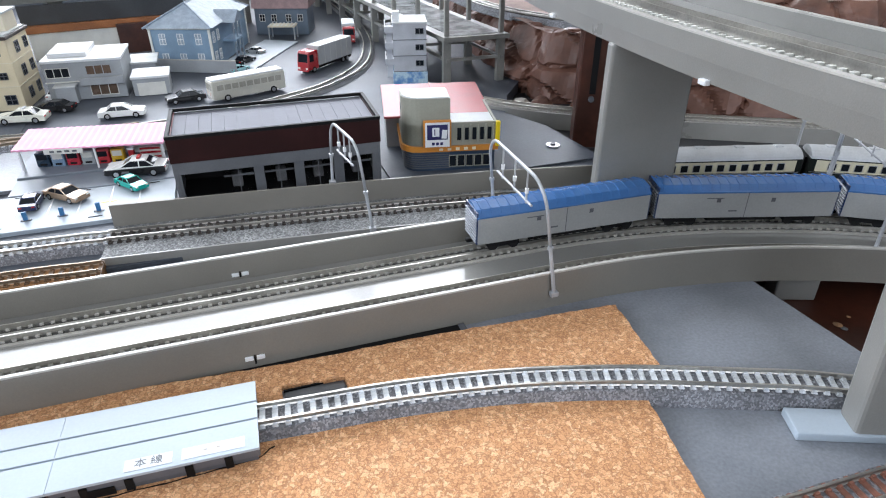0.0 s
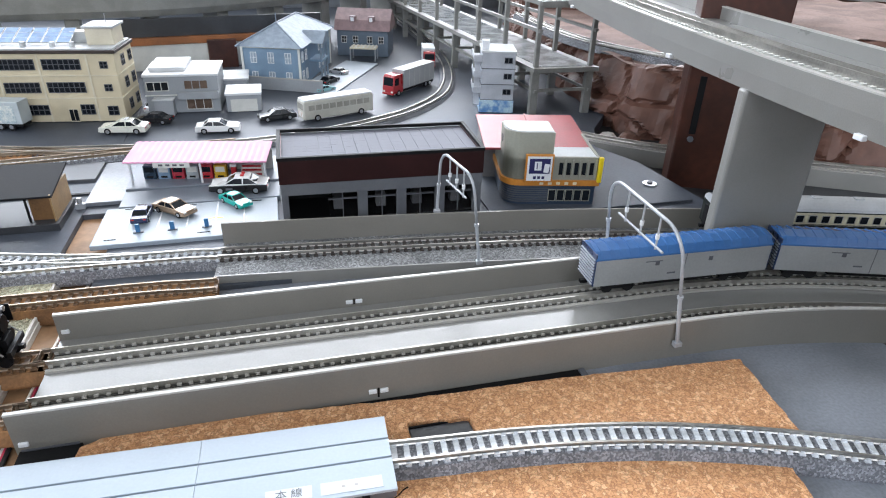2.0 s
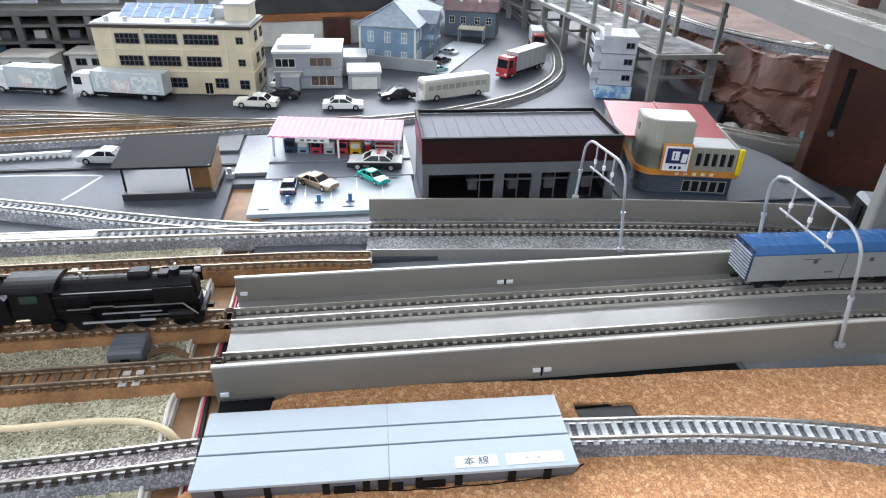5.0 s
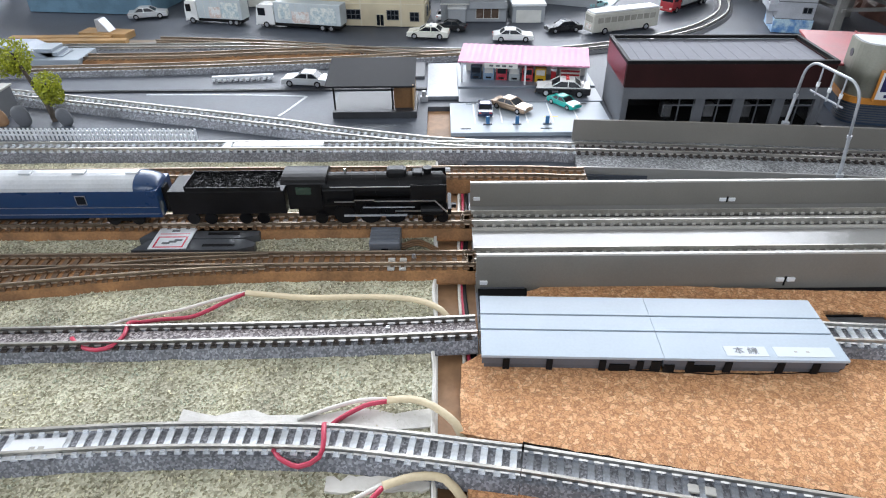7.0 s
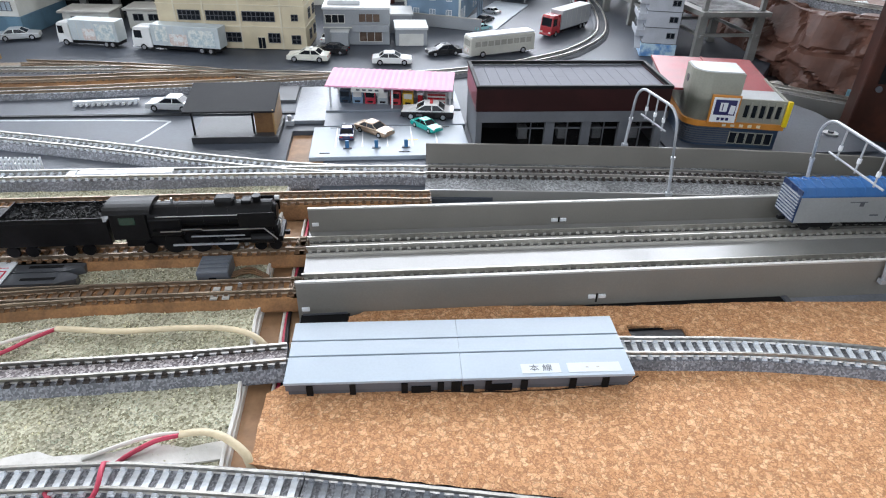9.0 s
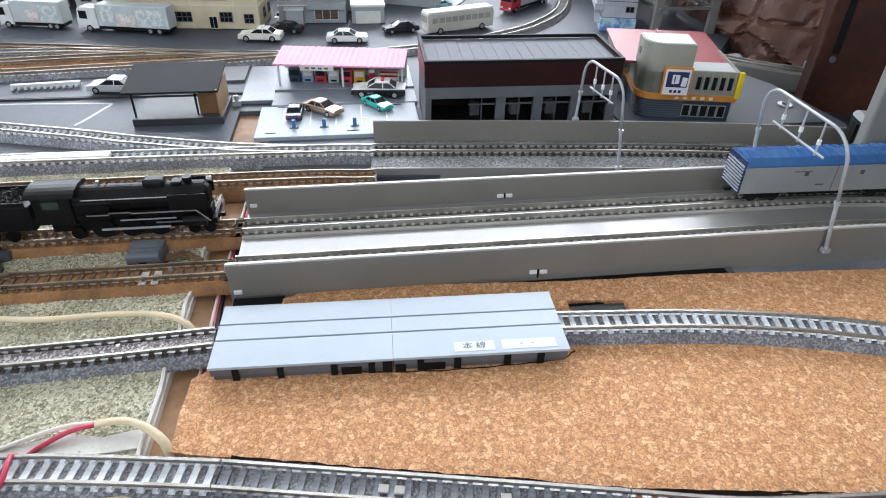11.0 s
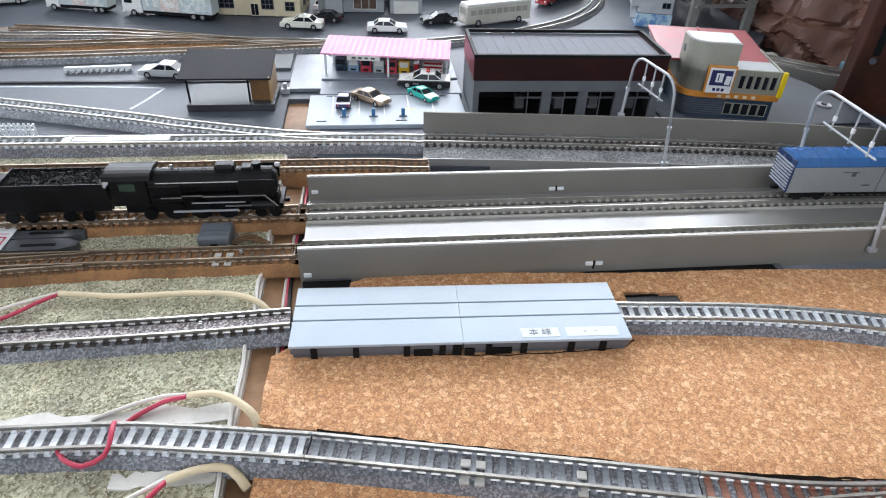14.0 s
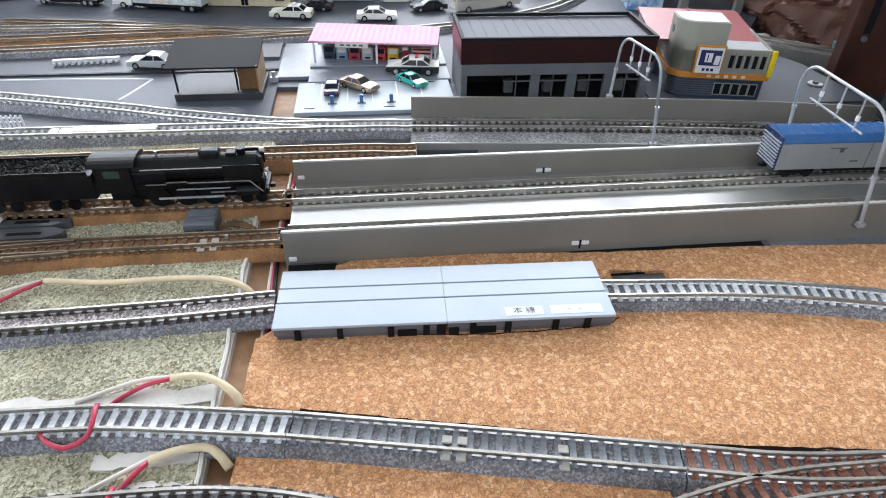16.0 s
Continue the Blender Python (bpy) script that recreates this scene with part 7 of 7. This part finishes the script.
def coach(label, L, m, body, roof, band=None, windows=14, blunt=False):
    t = thing("model_coach", label, "coach", "model coaches", m)
    w = 0.0095
    part("body", box(B(), -L / 2, L / 2, -w, w, 0.0062, 0.0215, 0.0003), body, t)
    ro = part("roof", xsweep(B(), roof_section(w, 0.0213, 0.0058), -L / 2 + 0.0003, L / 2 - (0.011 if blunt else 0.0003)), roof, t, smooth=False)
    if blunt:
        bm = B()
        n = 6
        rings = []
        for k in range(n + 1):
            a = math.pi / 2 * k / n
            f = max(0.02, math.cos(a))
            rings.append([bm.verts.new((L / 2 - 0.011 + 0.011 * math.sin(a), y * (0.55 + 0.45 * f), 0.0213 + (z - 0.0213) * f)) for y, z in roof_section(w, 0.0213, 0.0058)])
        for a, b in zip(rings, rings[1:]):
            for i in range(len(a) - 1):
                bm.faces.new((a[i], a[i + 1], b[i + 1], b[i]))
        bmesh.ops.recalc_face_normals(bm, faces=list(bm.faces))
        part("roof_end", bm, body, t, smooth=True)
    for z in (0.0082, 0.0120):
        for s in (-1, 1):
            part("stripe", box(B(), -L / 2 + 0.001, L / 2 - 0.001, s * w - 0.00012, s * w + 0.00012, z, z + 0.0004), CHROME, t)
    if band is not None:
        for s in (-1, 1):
            part("band", box(B(), -L / 2 + 0.004, L / 2 - 0.004, s * w - 0.0001, s * w + 0.0001, 0.0128, 0.0205), band, t)
    for k in range(windows):
        x = -L / 2 + 0.010 + (L - 0.020) * (k + 0.5) / windows
        for s in (-1, 1):
            wf = part("window", box(B(), x - 0.0026, x + 0.0026, s * w - 0.0002, s * w + 0.0002, 0.0138, 0.0190), CHROME, t)
            part("pane", box(B(), x - 0.0022, x + 0.0022, s * w - 0.0003, s * w + 0.0003, 0.0142, 0.0186), GLASSY, wf)
    for k in range(5):
        x = -L * 0.4 + L * 0.2 * k
        part("vent", box(B(), x - 0.003, x + 0.003, -0.002, 0.002, 0.0265, 0.0278, 0.0003), roof, ro)
    for s in (-1, 1):
        part("gangway", box(B(), s * L / 2 - 0.0012, s * L / 2 + 0.0012, -0.003, 0.003, 0.007, 0.020, 0.0003), BLACK, t)
    bogies(t, L)
    return t


def boxcar(label, L, m):
    t = thing("model_box_wagon", label, "box wagon", "model box wagons", m)
    w = 0.0092
    part("body", box(B(), -L / 2, L / 2, -w, w, 0.0065, 0.0225, 0.0002), BOXS, t, "silver grey sides")
    part("eave_board", box(B(), -L / 2 - 0.0002, L / 2 + 0.0002, -w - 0.0003, w + 0.0003, 0.0222, 0.0235, 0.0002), BLUER2, t)
    ro = part("roof", xsweep(B(), [(-w, 0.0235), (w, 0.0235), (w * 0.72, 0.0268), (0, 0.0282), (-w * 0.72, 0.0268)], -L / 2, L / 2), BLUER2, t)
    for k in range(19):
        x = -L / 2 + 0.003 + (L - 0.006) * k / 18
        part("roof_rib", xsweep(B(), [(-w - 0.0001, 0.0237), (-w * 0.73, 0.0272), (0, 0.0286), (w * 0.73, 0.0272), (w + 0.0001, 0.0237), (w * 0.7, 0.0262), (0, 0.0277), (-w * 0.7, 0.0262)], x - 0.00045, x + 0.00045), BLUER2, ro)
    for s in (-1, 1):
        en = part("end_panel", box(B(), s * L / 2 - 0.0004, s * L / 2 + 0.0004, -w, w, 0.0068, 0.0260, 0.0001), paint("navy_end", (0.012, 0.03, 0.09)) if "navy_end" not in bpy.data.materials else bpy.data.materials["navy_end"], t)
        for k in range(9):
            z = 0.0078 + 0.0018 * k
            part("end_rib", box(B(), s * (L / 2 + 0.0006) - 0.0004, s * (L / 2 + 0.0006) + 0.0004, -w * 0.92, w * 0.92, z, z + 0.0006), STEEL, en)
        for q, x in enumerate((-0.018, 0.014)):
            part("label_patch", box(B(), x, x + 0.0024, s * w - 0.00012, s * w + 0.00012, 0.0165, 0.0190), PLATE_DARK, t)
        part("label_patch", box(B(), -0.024, -0.014, s * w - 0.00012, s * w + 0.00012, 0.0188, 0.0194), SHOWGREY, t)
        part("label_patch", box(B(), -0.010, -0.005, s * w - 0.00012, s * w + 0.00012, 0.0105, 0.0114), SHOWGREY, t)
        part("door_line", box(B(), -0.0002, 0.0002, s * w - 0.00012, s * w + 0.00012, 0.0068, 0.0222), SHOWGREY, t)
    bogies(t, L)
    return t


def on_path(path, s, z):
    run = 0.0
    for a, b in zip(path, path[1:]):
        L = (b - a).length
        if run + L >= s:
            p, d = a.lerp(b, (s - run) / L), b - a
            return pose(p.x, p.y, z, 0, 0, math.degrees(math.atan2(d.y, d.x)))
        run += L
    return pose(path[-1].x, path[-1].y, z)


rear = [p + n * 0.0165 for p, d, n in frames_of(vp)]
BL = 0.1055
for k in range(3):
    boxcar("silver-grey box wagon with a blue ribbed roof on the viaduct", BL, on_path(rear, 0.151 + 0.113 + BL / 2 + (BL + 0.0065) * k, 0.0078))
CL = 0.133
for k, s in enumerate((0.302, 0.302 + CL + 0.007)):
    coach("black coach with cream window band and silver roof on viaduct", CL, on_path(fp, s + CL / 2 + 0.002, 0.0075), COACH_DARK, ROOFS, CREAMB, windows=14)
M1 = 0.2832
LX = -0.1600
coach("navy blue generator coach with a silver roof and rounded end", CL, pose(LX - 0.1445 - CL / 2 - 0.003, M1, 0.007), NAVYC, ROOFS, windows=2, blunt=True)
coach("navy blue passenger coach with a grey roof", CL, pose(LX - 0.1445 - CL * 1.5 - 0.009, M1, 0.007), NAVYC, ROOFG, windows=12)

en = thing("steam_locomotive", "black model steam locomotive with silver handrails and a coal tender", "locomotive", m=pose(LX, M1, 0.007))
part("boiler", cyl(B(), (-0.068, 0, 0.0190), (-0.006, 0, 0.0190), 0.0066, 24), LOCO, en, smooth=False)
part("smokebox_door", cyl(B(), (-0.006, 0, 0.0190), (-0.0040, 0, 0.0190), 0.0060, 20, 0.004), LOCO, en)
part("cab", side_prism(B(), [(-0.083, 0.010), (-0.066, 0.010), (-0.066, 0.0245), (-0.083, 0.0245)], -0.0088, 0.0088, bevel=0.0003), LOCO, en)
part("cab_roof", xsweep(B(), roof_section(0.0094, 0.0242, 0.0030), -0.0855, -0.0635), LOCO, en)
for s in (-1, 1):
    wf = part("cab_window", box(B(), -0.0785, -0.0710, s * 0.0089 - 0.0002, s * 0.0089 + 0.0002, 0.0185, 0.0225), mat("green_tint", (0.03, 0.06, 0.045), 0.15, 0, 0.1, 60, 0) if s < 0 else bpy.data.materials["green_tint"], en)
    part("running_board", box(B(), -0.064, -0.006, s * 0.0085 - 0.0012, s * 0.0085 + 0.0012, 0.0138, 0.0147), LOCO, en)
    for x0, x1, z in ((-0.060, -0.050, 0.0147), (-0.050, -0.040, 0.0156), (-0.040, -0.010, 0.0150)):
        part("board_edge", box(B(), x0, x1, s * 0.0098 - 0.0002, s * 0.0098 + 0.0002, z - 0.0004, z + 0.0001), CHROME, en, "silver running board edge")
    part("front_step", cyl(B(), (-0.010, s * 0.0098, 0.0150), (-0.004, s * 0.0098, 0.0085), 0.0004, 6), CHROME, en)
    part("smoke_deflector", box(B(), -0.022, -0.004, s * 0.0092 - 0.0003, s * 0.0092 + 0.0003, 0.0150, 0.0235, 0.0002), LOCO, en)
    part("cylinder_block", cyl(B(), (-0.017, s * 0.0078, 0.0085), (-0.006, s * 0.0078, 0.0085), 0.0030, 14), LOCO, en)
    part("piston_rod", box(B(), -0.030, -0.017, s * 0.0085 - 0.0003, s * 0.0085 + 0.0003, 0.0081, 0.0087), CHROME, en)
    part("side_rod", box(B(), -0.056, -0.024, s * 0.0079 - 0.0003, s * 0.0079 + 0.0003, 0.0050, 0.0060), STEEL, en)
    part("valve_rod", box(B(), -0.046, -0.020, s * 0.0088 - 0.0003, s * 0.0088 + 0.0003, 0.0105, 0.0110), STEEL, en)
    for x, r in ((-0.056, 0.0054), (-0.043, 0.0054), (-0.030, 0.0054), (-0.0135, 0.0030), (-0.006, 0.0030), (-0.068, 0.0032)):
        wl = part("wheel", cyl(B(), (x, s * 0.0046, r - 0.0002), (x, s * 0.0062, r - 0.0002), r, 18), LOCO, en)
        part("tyre_rim", cyl(B(), (x, s * 0.0061, r - 0.0002), (x, s * 0.0064, r - 0.0002), r * 0.9, 18), LOCO, wl)
    part("handrail", cyl(B(), (-0.062, s * 0.0067, 0.0212), (-0.010, s * 0.0067, 0.0212), 0.0003, 6), CHROME, en)
part("chassis", box(B(), -0.080, -0.004, -0.0040, 0.0040, 0.0030, 0.0130, 0.0004), LOCO, en)
part("firebox", box(B(), -0.068, -0.050, -0.0072, 0.0072, 0.0100, 0.0205, 0.0012), LOCO, en)
part("chimney", cyl(B(), (-0.0135, 0, 0.0245), (-0.0135, 0, 0.0285), 0.0019, 14, 0.0023), LOCO, en)
part("steam_dome", box(B(), -0.0340, -0.0240, -0.0036, 0.0036, 0.0230, 0.0285, 0.0015), LOCO, en)
part("smokebox_cap", box(B(), -0.021, -0.016, -0.0028, 0.0028, 0.0245, 0.0268, 0.0006), LOCO, en)
part("safety_valve", cyl(B(), (-0.055, 0.001, 0.025), (-0.055, 0.001, 0.0275), 0.0006, 8), CHROME, en)
part("headlamp", cyl(B(), (-0.0045, 0, 0.0268), (-0.0020, 0, 0.0268), 0.0013, 12), CHROME, en)
part("buffer_beam", box(B(), -0.0035, -0.0015, -0.0085, 0.0085, 0.0062, 0.0092, 0.0002), LOCO, en)
part("front_coupler", box(B(), -0.0015, 0.0010, -0.0010, 0.0010, 0.0055, 0.0075), LOCO, en)
for k in range(3):
    part("boiler_band", cyl(B(), (-0.028 - 0.012 * k, 0, 0.0190), (-0.0274 - 0.012 * k, 0, 0.0190), 0.0068, 24), LOCO, en)
tn = part("tender", box(B(), -0.1425, -0.0845, -0.0090, 0.0090, 0.0075, 0.0205, 0.0004), LOCO, en)
for s in (-1, 1):
    part("coal_board", box(B(), -0.1330, -0.0860, s * 0.0088 - 0.0003, s * 0.0088 + 0.0003, 0.0205, 0.0228, 0.0001), LOCO, tn)
    for x in (-0.1340, -0.1250, -0.1070, -0.0980):
        part("wheel", cyl(B(), (x, s * 0.0046, 0.0030), (x, s * 0.0060, 0.0030), 0.0032, 14), LOCO, tn)
part("tender_back", box(B(), -0.1336, -0.1330, -0.0088, 0.0088, 0.0205, 0.0235), LOCO, tn)
rgc = random.Random(3)
vs, fs = [], []
for k in range(900):
    c = Vector((rgc.uniform(-0.1322, -0.0895), rgc.uniform(-0.0080, 0.0080), 0.0208 + rgc.uniform(0, 0.0016)))
    q = [c + Vector((rgc.uniform(-1, 1), rgc.uniform(-1, 1), rgc.uniform(-0.4, 1))) * 0.0010 for _ in range(4)]
    i = len(vs)
    vs += [tuple(v) for v in q]
    fs += [(i, i + 1, i + 2), (i, i + 2, i + 3), (i, i + 3, i + 1), (i + 1, i + 3, i + 2)]
cm = bpy.data.meshes.new("coal_load")
cm.from_pydata(vs, [], fs)
cm.materials.append(mat("coal", (0.010, 0.010, 0.011), 0.6, 0, 0.2, 80, 0.05))
o = new("coal_load", cm)
o.parent = tn
tagged(o, kind="stuff")
